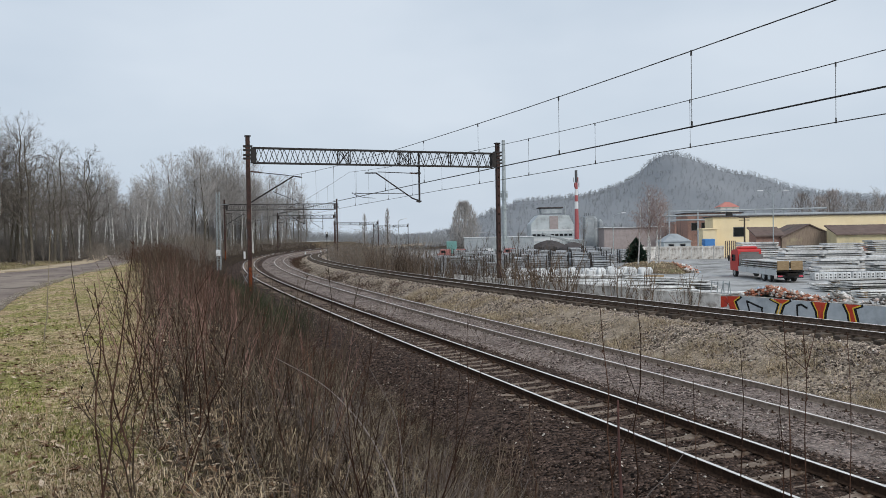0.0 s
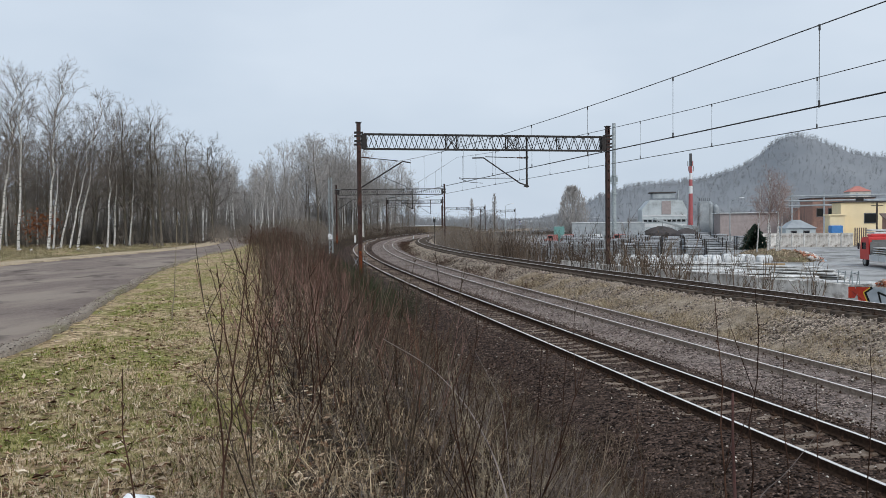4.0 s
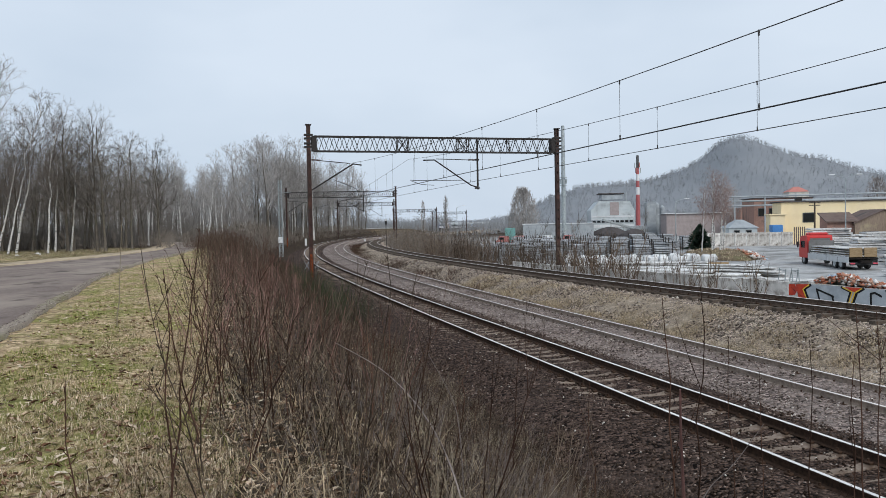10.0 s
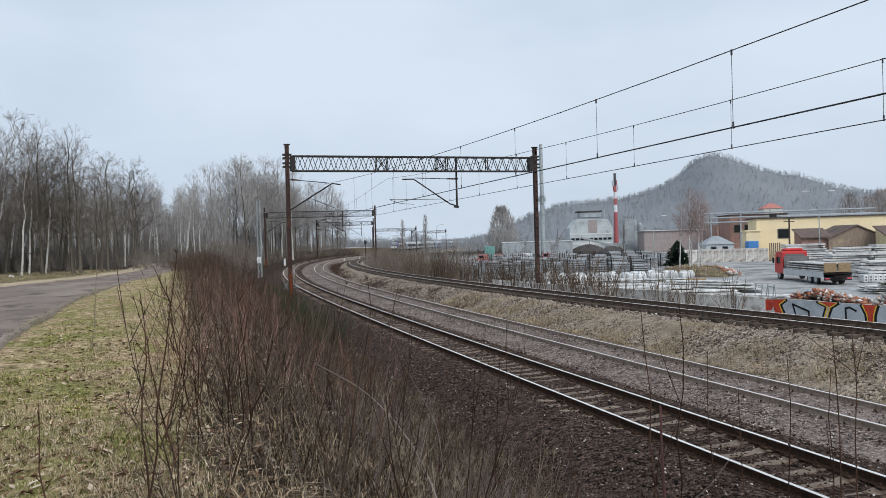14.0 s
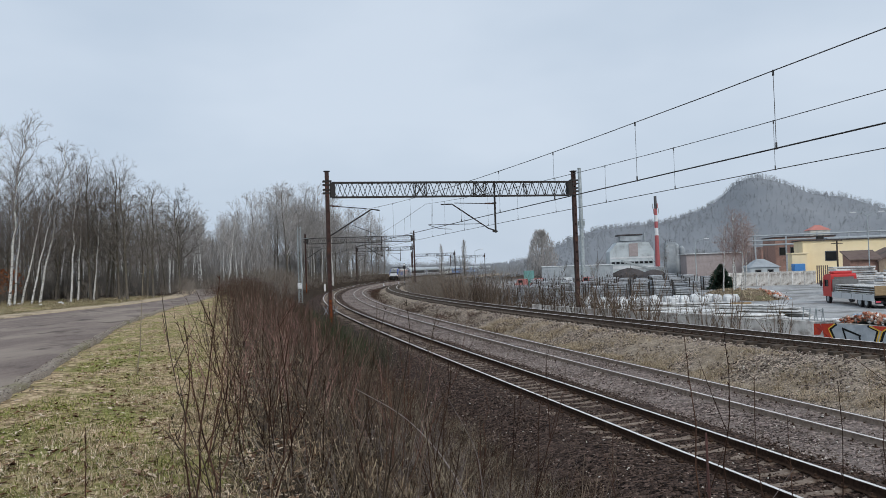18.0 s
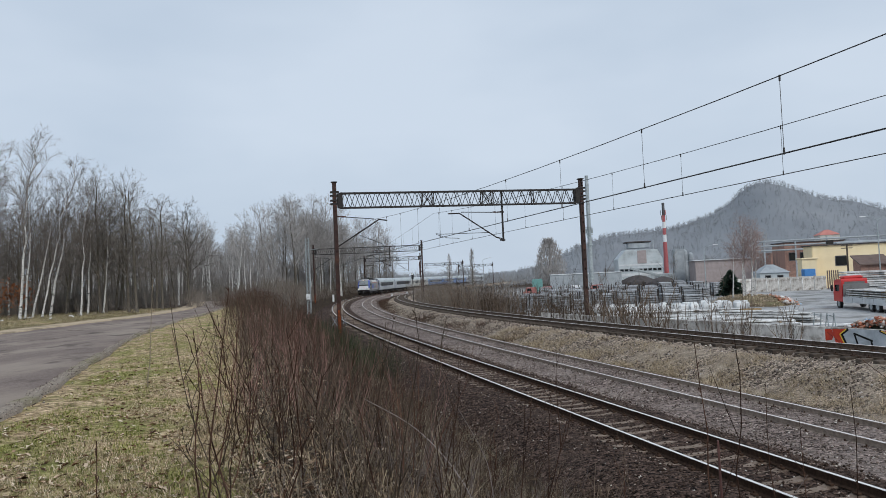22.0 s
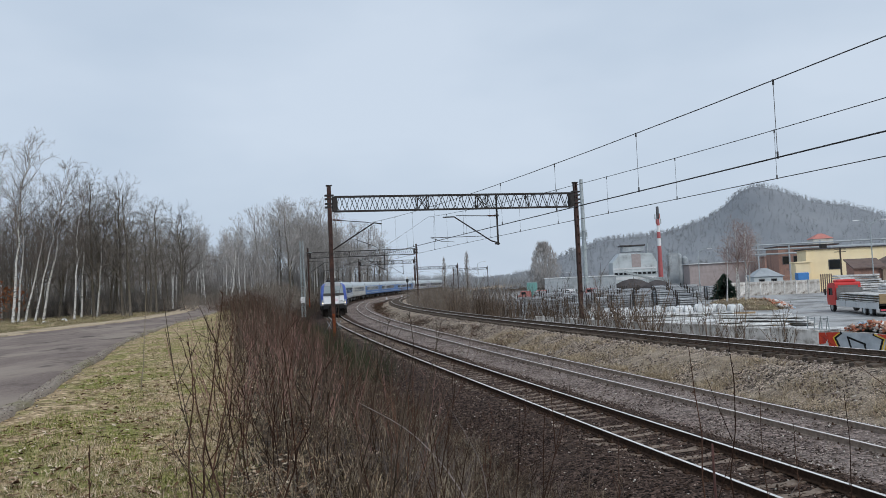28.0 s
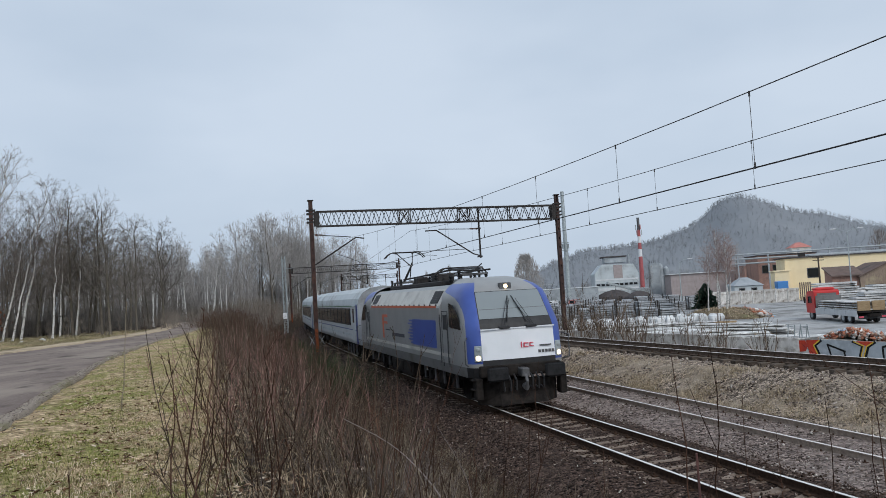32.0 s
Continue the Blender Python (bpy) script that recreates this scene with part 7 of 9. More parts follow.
# flat slab piles on the yard behind the wall
def slab_pile(x, y, rz, ln, wd, count, rnd, thick=0.14, mat=M_CONCRETE, label="low pile of long pale concrete slabs on battens", group="slab piles"):
    p = thing("slab_pile", label, "concrete slabs", flat_at(x, y, rz, ground_z(x, y)), group)
    z = 0.08
    me = Build().box((0, 0, 0), (ln, wd, thick), bevel=0.015).mesh("slab", mat)
    rows_ = {-0.36: Build(), 0.36: Build()}
    for k in range(count):
        s_ = new("slab", me)
        s_.parent = p
        s_.matrix_basis = Matrix.Translation((rnd.uniform(-0.7, 0.7), rnd.uniform(-0.25, 0.25), z + thick / 2)) @ Matrix.Rotation(rnd.uniform(-0.10, 0.10), 4, "Z")
        for e in rows_:
            rows_[e].box((ln * e, 0, z - 0.04), (0.1, wd * 0.9, 0.08))
        z += thick + 0.08
    for e in rows_:
        part("batten", rows_[e], M_TIMBER, p, "timber battens between the slabs")
    return p


rnd = random.Random(41)
for i in range(124):
    t = rnd.uniform(-28, 11)
    bk = 2.2 + 20 * rnd.random() ** 1.2
    p = WALL0 + wdir * t - nrm * bk
    if math.atan2(p.x, p.y) > radians(20.5 if p.y < 60 else 17.5):
        continue
    slab_pile(p.x, p.y, rnd.uniform(-42, 4), rnd.uniform(5.0, 10.0), rnd.uniform(1.0, 1.8), rnd.randint(2, 6), rnd, 0.085)
for i in range(46):
    p = WALL0 + wdir * rnd.uniform(-14, 11) - nrm * rnd.uniform(1.6, 8.0)
    slab_pile(p.x, p.y, math.degrees(wang) + rnd.uniform(-25, 35), rnd.uniform(4.0, 8.0), rnd.uniform(1.0, 1.8), rnd.randint(3, 6), rnd, 0.085)
for i in range(10):
    p = Vector((rnd.uniform(33, 50), rnd.uniform(57, 66), 0))
    slab_pile(p.x, p.y, rnd.uniform(-12, 12), rnd.uniform(4, 6.5), rnd.uniform(1.0, 2.0), rnd.randint(3, 6), rnd, 0.09)
def trestle(x, y, rz, lean):
    """A leaning welded frame with three rungs."""
    tr = thing("steel_trestle", "narrow grey steel frame leaning on the slabs", "trestle", flat_at(x, y, rz) @ Matrix.Rotation(lean, 4, "Y"), "steel trestles")
    for sx in (-0.24, 0.24):
        part("leg", Build().bar((sx, 0, 0), (sx * 0.8, 0, 2.6), 0.035), M_GALV, tr)
    for z in (1.0, 1.75, 2.5):
        part("rung", Build().bar((-0.24, 0, z), (0.24, 0, z), 0.03), M_GALV, tr)


for u_, bk_, lean_ in ((10.7, 0.6, 0.12), (11.15, 0.7, 0.2), (12.0, 0.6, -0.1)):
    p = WALL0 + wdir * u_ - nrm * bk_
    trestle(p.x, p.y, math.degrees(wang), lean_)
# rows of stacked slabs behind the truck
for row, (y0, x0, x1, cnt) in enumerate(((82, 41.5, 66, 4), (88, 43, 72, 5), (96, 43, 80, 7), (105, 42.5, 84, 11))):
    x = x0
    while x < x1:
        slab_pile(x + 2.6, y0 + rnd.uniform(-0.6, 0.6), rnd.uniform(-3, 3), 5.2, 2.0, cnt + rnd.randint(-1, 1), rnd, 0.22, M_STACKCONC, label="tall stack of grey concrete slabs in the yard", group="slab stacks")
        x += 5.8
for i in range(2):
    blk = thing("hollow_block_row", "row of white perforated concrete blocks", "concrete blocks", flat_at(40.3 + i * 4.1, 77.5 + 0.4 * i, 2))
    for c in range(8):
        q = part("block", Build().box((-1.7 + c * 0.48, 0, 0.4), (0.44, 1.0, 0.76), bevel=0.05), M_BAG, blk)
        # thin black plates stand in for the shade inside the holes
        for hzz in (0.26, 0.55):
            part("block_hole", Build().box((-1.7 + c * 0.48, -0.502, hzz), (0.16, 0.012, 0.12)), M_BLACKPAINT, q)
# stacks between dark posts, farther left
for i in range(96):
    col, row = i % 12, i // 12
    x, y = -4 + col * 2.9 + row * 1.6, 104 + row * 9.5 + rnd.uniform(-0.6, 0.6)
    if x > 34 or (x > 24 and y < 127):
        continue
    st = thing("stanchion_rack", "grey concrete elements stacked between dark steel posts", "storage rack", flat_at(x, y, rnd.uniform(-3, 3), ground_z(x, y)), "storage racks")
    for k in range(rnd.randint(4, 8)):
        part("element", Build().box((rnd.uniform(-0.06, 0.06), 0, 0.2 + k * 0.29), (2.3, 3.2, 0.2), bevel=0.03), M_RACKCONC, st)
    for sx in (-1.25, 1.25):
        part("stanchion", Build().bar((sx, -1.4, 0), (sx, -1.4, rnd.uniform(2.1, 2.7)), 0.12), M_DARKSTEEL, st)
# white wrapped blocks
for i in range(30):
    x = 8.6 + i * 0.62 + (0.4 if i % 3 == 0 else 0.0) + rnd.uniform(-0.2, 0.2)
    y = 97.5 + rnd.uniform(-0.5, 0.5) - (2.6 if i % 2 else 0)
    b = Build()
    b.loft([[(sx * w * 0.5, sy * w * 0.5, z) for sx, sy in ((-1, -0.8), (-0.8, -1), (0.8, -1), (1, -0.8), (1, 0.8), (0.8, 1), (-0.8, 1), (-1, 0.8))] for w, z in ((0.98, 0.0), (1.05, 0.2), (1.0, 0.42 + 0.25 * rnd.random()), (0.6, 0.62 + 0.3 * rnd.random()))])
    solid("wrapped_block_pallet", b, M_BAG, "pallet of blocks wrapped in white foil", "pallet", at=flat_at(x, y, rnd.uniform(-12, 12)), group="wrapped pallets")
crate = thing("timber_crate", "low brown timber crate among the slabs", "crate", flat_at(21.5, 78.5, 4))
for k in range(3):
    part("board", Build().box((0, -0.6, 0.2 + k * 0.24), (3.4, 0.06, 0.2), bevel=0.01), M_TIMBER, crate)
part("filling", Build().box((0, 0, 0.36), (3.3, 1.1, 0.6), bevel=0.05), M_OLDCONC, crate)

# ---- the red lorry ----
def make_truck():
    m = flat_at(34.9, 80.8, -1.0) @ Matrix.Diagonal((1.08, 1.08, 0.96, 1))
    tr = thing("flatbed_truck", "red flatbed lorry loaded with long grey slabs", "truck", m)
    b = Build()
    prof = [(-5.85, 0.75), (-5.95, 1.6), (-5.7, 2.95), (-5.3, 3.2), (-3.95, 3.3), (-3.75, 3.1), (-3.75, 0.75)]
    b.loft([[(x, -y, z) for y, z in prof] for x in (-1.22, -1.15, 1.15, 1.22)])
    cab = part("cab", b, M_TRUCKRED, tr, "bright red cab")
    part("deflector", Build().box((0, 4.5, 3.42), (1.9, 1.1, 0.35), bevel=0.12), M_TRUCKRED, cab)
    part("windscreen", Build().box((0, 5.93, 2.2), (2.1, 0.06, 0.95), Matrix.Identity(4), bevel=0.02), M_GLASS, cab)
    for sx in (-1, 1):
        part("side_window", Build().box((sx * 1.225, 4.9, 2.25), (0.03, 0.95, 0.75), bevel=0.02), M_GLASS, cab)
        part("mirror", Build().box((sx * 1.42, 5.75, 2.2), (0.18, 0.12, 0.7), bevel=0.04), M_BLACK, cab)
    part("rear_window", Build().box((0, 3.74, 2.3), (1.9, 0.03, 1.3), bevel=0.02), M_SKIRT, cab)
    part("chassis", Build().box((0, -0.6, 0.82), (0.95, 11.4, 0.28), bevel=0.02), M_UNDER, tr)
    bed = part("flatbed", Build().box((0, -1.15, 1.14), (2.5, 9.2, 0.16), bevel=0.02), M_UNDER, tr)
    for k in range(4):
        for sx in (-1, 1):
            part("side_board", Build().box((sx * 1.25, 2.4 - k * 2.32, 1.02), (0.05, 2.24, 0.62), bevel=0.01), M_COACHGREY, bed, "grey aluminium side board")
    part("headboard", Build().box((0, 3.4, 1.95), (2.45, 0.08, 1.5), bevel=0.02), M_SKIRT, bed)
    for k in range(4):
        part("load_slab", Build().box((0.03 * (k % 2), -1.2, 1.38 + k * 0.24), (2.25, 8.9 - 0.2 * k, 0.10), bevel=0.01), M_CONCRETE, tr, "long grey concrete slab")
        for y in (-4.6, -1.2, 2.2):
            part("batten", Build().box((0, y, 1.26 + k * 0.24), (2.2, 0.1, 0.08)), M_TIMBER, tr)
    for sx in (-0.62, 0.62):
        part("tail_load", Build().box((sx, -5.62, 1.75), (1.08, 0.14, 0.95), bevel=0.02), M_TIMBER, tr, "brown timber pallet end")
    part("rear_bumper", Build().box((0, -5.72, 0.62), (2.4, 0.12, 0.3), bevel=0.02), M_BLACK, tr)
    for sx in (-0.95, 0.95):
        part("tail_light", Build().box((sx, -5.79, 0.66), (0.4, 0.04, 0.14), bevel=0.01), M_SIGNRED, tr)
    for y in (4.75, -2.6, -3.95):
        for sx in (-1, 1):
            b = Build()
            b.loft([[(sx * xx, y + rr * math.cos(a), 0.5 + rr * math.sin(a)) for a in (2 * math.pi * k / 18 for k in range(18))] for xx, rr in ((1.2, 0.44), (1.22, 0.5), (0.95, 0.5), (0.93, 0.42))])
            wh = part("wheel", b, M_BLACK, tr, "black lorry tyre")
            part("rim", Build().tube([(sx * 1.15, y, 0.5), (sx * 1.215, y, 0.5)], 0.29, 14), M_GALV, wh)
    return tr


make_truck()


# ---- buildings ----
def building(name, label, x0, y0, x1, y1, depth, height, wall_mat, roof_mat, windows=(), roof="flat", group="", base=YARD, category="building", over=0.25, eave=0.6):
    """A block on a front line from (x0, y0) to (x1, y1); windows: (along, sill, width, height, material)."""
    ln = math.hypot(x1 - x0, y1 - y0)
    m = Matrix.Translation((x0, y0, base)) @ Matrix.Rotation(math.atan2(y1 - y0, x1 - x0), 4, "Z")
    h = thing(name, label, category, m, group)
    if roof == "gable":
        prof = [(0, -0.2), (ln, -0.2), (ln, height * 0.68), (ln / 2, height - 0.1), (0, height * 0.68)]
        part("wall", Build().loft([[(x, y, z) for x, z in prof] for y in (0, depth)]), wall_mat, h)
        for sx in (-1, 1):
            b = Build()
            e0, e1 = (ln / 2, height), ((-over if sx < 0 else ln + over), height * 0.68 - 0.1)
            b.loft([[(e0[0], y, e0[1] - 0.02), (e1[0], y, e1[1] - 0.02), (e1[0], y, e1[1] + 0.16), (e0[0], y, e0[1] + 0.16)] for y in (-over, depth + over)])
            part("roof", b, roof_mat, h)
    elif roof == "shed":
        prof = [(0, -0.2), (depth, -0.2), (depth, height), (0, height * 0.78)]
        part("wall", Build().loft([[(x, y, z) for y, z in prof] for x in (0, ln)]), wall_mat, h)
        part("roof", Build().loft([[(x, y, z) for y, z in ((-0.5, height * 0.76), (depth + 0.3, height + 0.04), (depth + 0.3, height + 0.2), (-0.5, height * 0.76 + 0.18))] for x in (-0.3, ln + 0.3)]), roof_mat, h)
    elif roof == "hip":
        part("wall", Build().box((ln / 2, depth / 2, height * eave / 2), (ln, depth, height * eave)), wall_mat, h)
        b = Build()
        b.loft([[(-over, -over, height * eave), (ln + over, -over, height * eave), (ln + over, depth + over, height * eave), (-over, depth + over, height * eave)], [(ln * 0.4, depth * 0.4, height), (ln * 0.6, depth * 0.4, height), (ln * 0.6, depth * 0.6, height), (ln * 0.4, depth * 0.6, height)]])
        part("roof", b, roof_mat, h)
    else:
        part("wall", Build().box((ln / 2, depth / 2, height / 2 - 0.1), (ln, depth, height + 0.2)), wall_mat, h)
        part("roof", Build().box((ln / 2, depth / 2, height + 0.12), (ln + 2 * over, depth + 2 * over, 0.24), bevel=0.03), roof_mat, h)
    for a, sill, wd, ht, mt in windows:
        f = part("window", Build().box((a, -0.03, sill + ht / 2), (wd + 0.2, 0.08, ht + 0.2)), M_STEELGREY if mt is M_GLASS else mt, h)
        if mt is M_GLASS:
            nx = max(1, int(wd / 1.1))
            for k in range(nx):
                part("pane", Build().box((a - wd / 2 + wd * (k + 0.5) / nx, -0.08, sill + ht / 2), (wd / nx - 0.08, 0.02, ht - 0.08)), M_GLASS, f)
    return h


hall = building("yellow_hall", "long ochre-yellow factory hall with a dark flat roof", 54.5, 149.7, 139.0, 140.0, 7.0, 8.0, M_YELLOW, M_TAR, [(5.0, 4.2, 2.1, 1.7, M_GLASS)], over=0.35)
part("roof_ridge", Build().box((42, 4.5, 8.4), (74, 3, 0.6), bevel=0.2), M_SHEET, hall)
part("roof_hut", Build().box((3.6, 2, 8.6), (1.1, 1.1, 0.9), bevel=0.05), M_DARKSTEEL, hall)
building("hall_annex", "low yellow annex with a blue bin beside it", 51.6, 147.2, 54.2, 147.0, 3.0, 5.6, M_YELLOW, M_YELLOW, [])
solid("blue_container", Build().box((0, 0, 1.9), (2.0, 1.6, 3.8), bevel=0.1), surface("blue_plastic", (0.05, 0.2, 0.5), (0.07, 0.25, 0.58), 2, 0.5, 0, 0.05), "blue waste container by the annex", "container", at=flat_at(52.0, 145.4))
# M_TAR plates on the sheds stand in for the dark inside of doorways
building("brown_shed", "brown-roofed timber shed in the yard", 50.4, 119.7, 54.6, 119.5, 3.0, 5.6, M_BRICK, M_BROWNROOF, [(3, 0.1, 2.4, 2.4, M_TAR)], "shed")
building("gabled_shed", "brown gabled shed with a low worn roof", 54.2, 119.0, 62.6, 118.6, 8, 6.0, M_BROWNWALL, M_BROWNROOF, [(2.2, 0.1, 2.2, 2.6, M_TAR), (6.0, 0.8, 1.6, 1.2, M_GLASS)], "gable")
building("yellow_shed", "pale yellow shed with a brown roof", 60.6, 114.7, 84.0, 113.8, 3.2, 5.7, M_PALEYELLOW, M_BROWNROOF, [(4.4, 0.3, 2.0, 2.4, M_BRICK), (8.2, 0.3, 2.2, 2.0, M_TAR), (13, 1.2, 2.0, 1.3, M_GLASS)], "shed")
building("brick_works", "old red-brick works building with pipes", 62.6, 189.5, 76.0, 188.5, 12, 9.8, M_BRICK, M_TAR, [(1.7 + k * 2.5, 5.6, 1.5, 1.8, M_GLASS) for k in range(5)])
pipes = Build()
for k in range(3):
    pipes.tube([(55, 186.5, 6.6 + k * 1.1), (95, 184.5, 6.8 + k * 1.1)], 0.2, 8)
for k in range(6):
    pipes.bar((57 + k * 7, 186.4 - 0.3 * k, -1.5), (57 + k * 7, 186.4 - 0.3 * k, 9.4), 0.3)
solid("pipe_bridge", pipes, M_SHEET, "bridge of grey pipes on posts", "pipe bridge")
building("grey_bungalow", "low pale building with a grey hipped roof", 44.2, 148, 49.4, 147.8, 6, 4.9, M_PALECLAD, M_SHEET, [(1.4, 1.9, 0.9, 0.9, M_GLASS), (3.6, 1.9, 0.9, 0.9, M_GLASS)], "hip", eave=0.68)
building("white_roofed_hall", "long hall with a white sheet roof", 53.5, 244, 80.0, 242, 14, 6.9, M_FADEDBROWN, M_WHITEROOF, [], over=0.6)
building("red_roofed_house", "house with a red hipped roof under the hill", 97.4, 260.4, 103.6, 260, 6.2, 15.4, M_COACHCREAM, M_REDROOF, [(1.6, 8, 1.1, 1.4, M_GLASS), (4.4, 8, 1.1, 1.4, M_GLASS)], "hip", eave=0.885)
for x0, x1, y, hh, mt in ((8, 30, 240, 4.4, M_WHITEROOF), (-69.0, -49.6, 339, 3.6, M_WHITEROOF), (20, 44, 640, 7.5, M_WHITEROOF), (-20, 0, 660, 7.0, M_SHEET), (72, 90, 230, 8.0, M_BRICK)):
    building("distant_hall", "pale low industrial hall in the distance", x0, y, x1, y - 1, 16, hh, M_SHEET if mt is not M_BRICK else M_BRICK, mt, [(2 + k * 5.2, 2.2, 1.8, 1.2, M_GLASS) for k in range(int((x1 - x0) / 5.6))] if mt is M_BRICK else [], group="distant halls")
# teal greyed in its base colour to suggest haze
solid("green_cabin", Build().box((0, 0, 1.8), (2.6, 2.4, 4.0), bevel=0.1), surface("hazed_teal_paint", (0.12, 0.28, 0.26), (0.16, 0.33, 0.31), 2, 0.6, 0, 0.05), "small teal-green cabin in the yard", "cabin", at=flat_at(3.1, 190))
for k, (x, mt) in enumerate(((1.0, M_HAZERED), (4.5, M_HAZERED), (8.5, M_WHITE), (10.6, M_WHITE), (15.4, M_HAZERED))):
    v = thing("parked_van", "small red van parked at the far side" if mt is M_HAZERED else "small white van parked at the far side", "van", flat_at(x, 169 + (k % 2), 90) @ Matrix.Diagonal((1.0, 0.8, 1.1, 1)), "parked vans")
    part("body", Build().loft([[(sx, y, z) for y, z in ((-1.9, 0.3), (1.9, 0.3), (1.95, 1.0), (1.3, 1.15), (0.9, 1.95), (-1.9, 2.0))] for sx in (-0.85, 0.85)]), mt, v)
    for sx in (-0.86, 0.86):
        part("side_window", Build().box((sx, 0.2, 1.5), (0.02, 1.2, 0.5)), M_GLASS, v)
        for y in (-1.2, 1.25):
            part("wheel", Build().tube([(sx * 0.9, y, 0.32), (sx * 1.02, y, 0.32)], 0.32, 12), M_BLACK, v)

# mixing plant
plant = thing("mixing_plant", "grey sheet-clad concrete mixing plant with a tower", "industrial plant", flat_at(31.2, 259.8, -1))
part("hall", Build().loft([[(x, y, z) for x, z in ((0.5, 0), (15.0, 0), (15.2, 8.5), (13.6, 11.6), (3.2, 11.8), (0.6, 8.8))] for y in (0, 14)]), M_PALECLAD, plant)
part("upper_storey", Build().box((8.0, 6, 13.2), (7.2, 7, 1.8), bevel=0.1), M_SHEET, plant)
for z, ht, mt in ((3.3, 0.9, M_WHITEROOF), (4.9, 1.0, M_SHEET), (6.6, 0.5, M_WHITEROOF)):
    part("band", Build().box((7.8, -0.06, z), (14.2, 0.1, ht)), mt, plant)
for k in range(9):
    part("window", Build().box((1.6 + k * 1.55, -0.13, 4.9), (1.1, 0.06, 0.7)), M_GLASS, plant)
part("rust_panel", Build().box((8.4, -0.08, 9.2), (3.0, 0.1, 4.4)), M_FADEDBROWN, plant, "brown rusted cladding")
part("lean_to", Build().box((16.2, 2.0, 1.6), (5.0, 8.0, 3.4), bevel=0.1), M_SHEET, plant)
for k in range(6):
    part("rail_post", Build().bar((19.6 + k * 0.64, 3.1, 11.3), (19.6 + k * 0.64, 3.1, 12.4), 0.08), M_DARKSTEEL, plant)
part("parapet", Build().box((7.8, 6, 14.4), (8.4, 7.6, 0.4)), M_TAR, plant)
part("tower", Build().box((21.2, 5, 5.6), (3.2, 4, 11.4), bevel=0.1), M_SHEET, plant, "grey batching tower")
for k in range(2):
    part("silo", Build().tube([(23.4 + k * 1.9, 5, -0.2), (23.4 + k * 1.9, 5, 10.4 - k)], 0.9, 14), M_SHEET, plant, "grey silo")
    part("silo_cap", Build().tube([(23.4 + k * 1.9, 5, 10.3 - k), (23.4 + k * 1.9, 5, 11.2 - k)], [0.9, 0.2], 14), M_SHEET, plant)
part("duct", Build().tube([(13.4, 8, 11.5), (13.4, 8, 15.2)], 0.35, 10), M_SHEET, plant)
b = Build()
b.bar((17, -6, 1.5), (3, -12, 5.5), 0.9, 0.6)
for f in (0.2, 0.5, 0.8):
    b.bar((17 - 14 * f, -6 - 6 * f, 0), (17 - 14 * f, -6 - 6 * f, 1.5 + 4 * f), 0.25)
part("conveyor", b, M_GALV, plant)
for x, y, r_, hh in ((36, 246, 8, 3.4), (42, 236, 5.5, 2.8), (27, 247, 5, 2.4)):
    b = Build()
    b.loft([[(x + rr * r_ * math.cos(a) * (1 + 0.12 * math.sin(3 * a)), y + rr * r_ * 0.7 * math.sin(a), YARD - 0.2 + zz * hh) for a in (2 * math.pi * k / 24 for k in range(24))] for rr, zz in ((1, 0.0), (0.7, 0.45), (0.38, 0.82), (0.1, 1.0))])
    solid("dark_mound", b, M_TAR, "dark heap of gravel beside the plant", "mound", smooth=True, group="gravel heaps")

# red and white chimney
M_CHIMNEYRED = surface("soft_red_paint", (0.36, 0.085, 0.09), (0.46, 0.13, 0.135), 0.8, 0.7, 0, 0)
ch = thing("striped_chimney", "tall chimney painted in red and white bands with antennas", "chimney", flat_at(54.8, 299.7))
zz = [0, 15.1, 18, 20.5, 23, 25.5]
for k in range(5):
    r0, r1 = 0.95 - 0.015 * zz[k], 0.95 - 0.015 * zz[k + 1]
    part("band", Build().tube([(0, 0, zz[k] + (0 if k else -0.3)), (0, 0, zz[k + 1])], [r0, r1], 18), M_CHIMNEYRED if k % 2 == 0 else M_WHITE, ch, "red band" if k % 2 == 0 else "white band")
part("shaft", Build().tube([(0, 0, 25.5), (0, 0, 30.4)], [0.55, 0.52], 18), M_STEELGREY, ch, "dark steel top of the flue")
for k in range(6):
    a = k * 1.05
    part("antenna", Build().box((1.05 * math.cos(a), 1.05 * math.sin(a), 24.6 + (k % 2) * 2.0), (0.35, 0.35, 1.9), bevel=0.04), M_HAZERED if k % 3 else M_GALV, ch)
# tubular mast
mast = thing("tubular_mast", "tall grey tubular antenna mast with a platform", "mast", flat_at(17.4, 199.9))
part("tube", Build().tube([(0, 0, -0.2), (0, 0, 12.0), (0, 0, 30.2)], [0.62, 0.55, 0.45], 14), M_GALV, mast)
for z in (14.6, 16.6):
    part("platform", Build().tube([(0, 0, z), (0, 0, z + 0.16)], 0.95, 14), M_GALV, mast)
for k in range(8):
    a = k * math.pi / 4
    part("antenna_panel", Build().box((0.85 * math.cos(a), 0.85 * math.sin(a), 15.7), (0.18, 0.18, 1.3), bevel=0.03), M_GALV, mast)
part("collar", Build().tube([(0, 0, 11.9), (0, 0, 12.3)], 0.85, 14), M_GALV, mast)

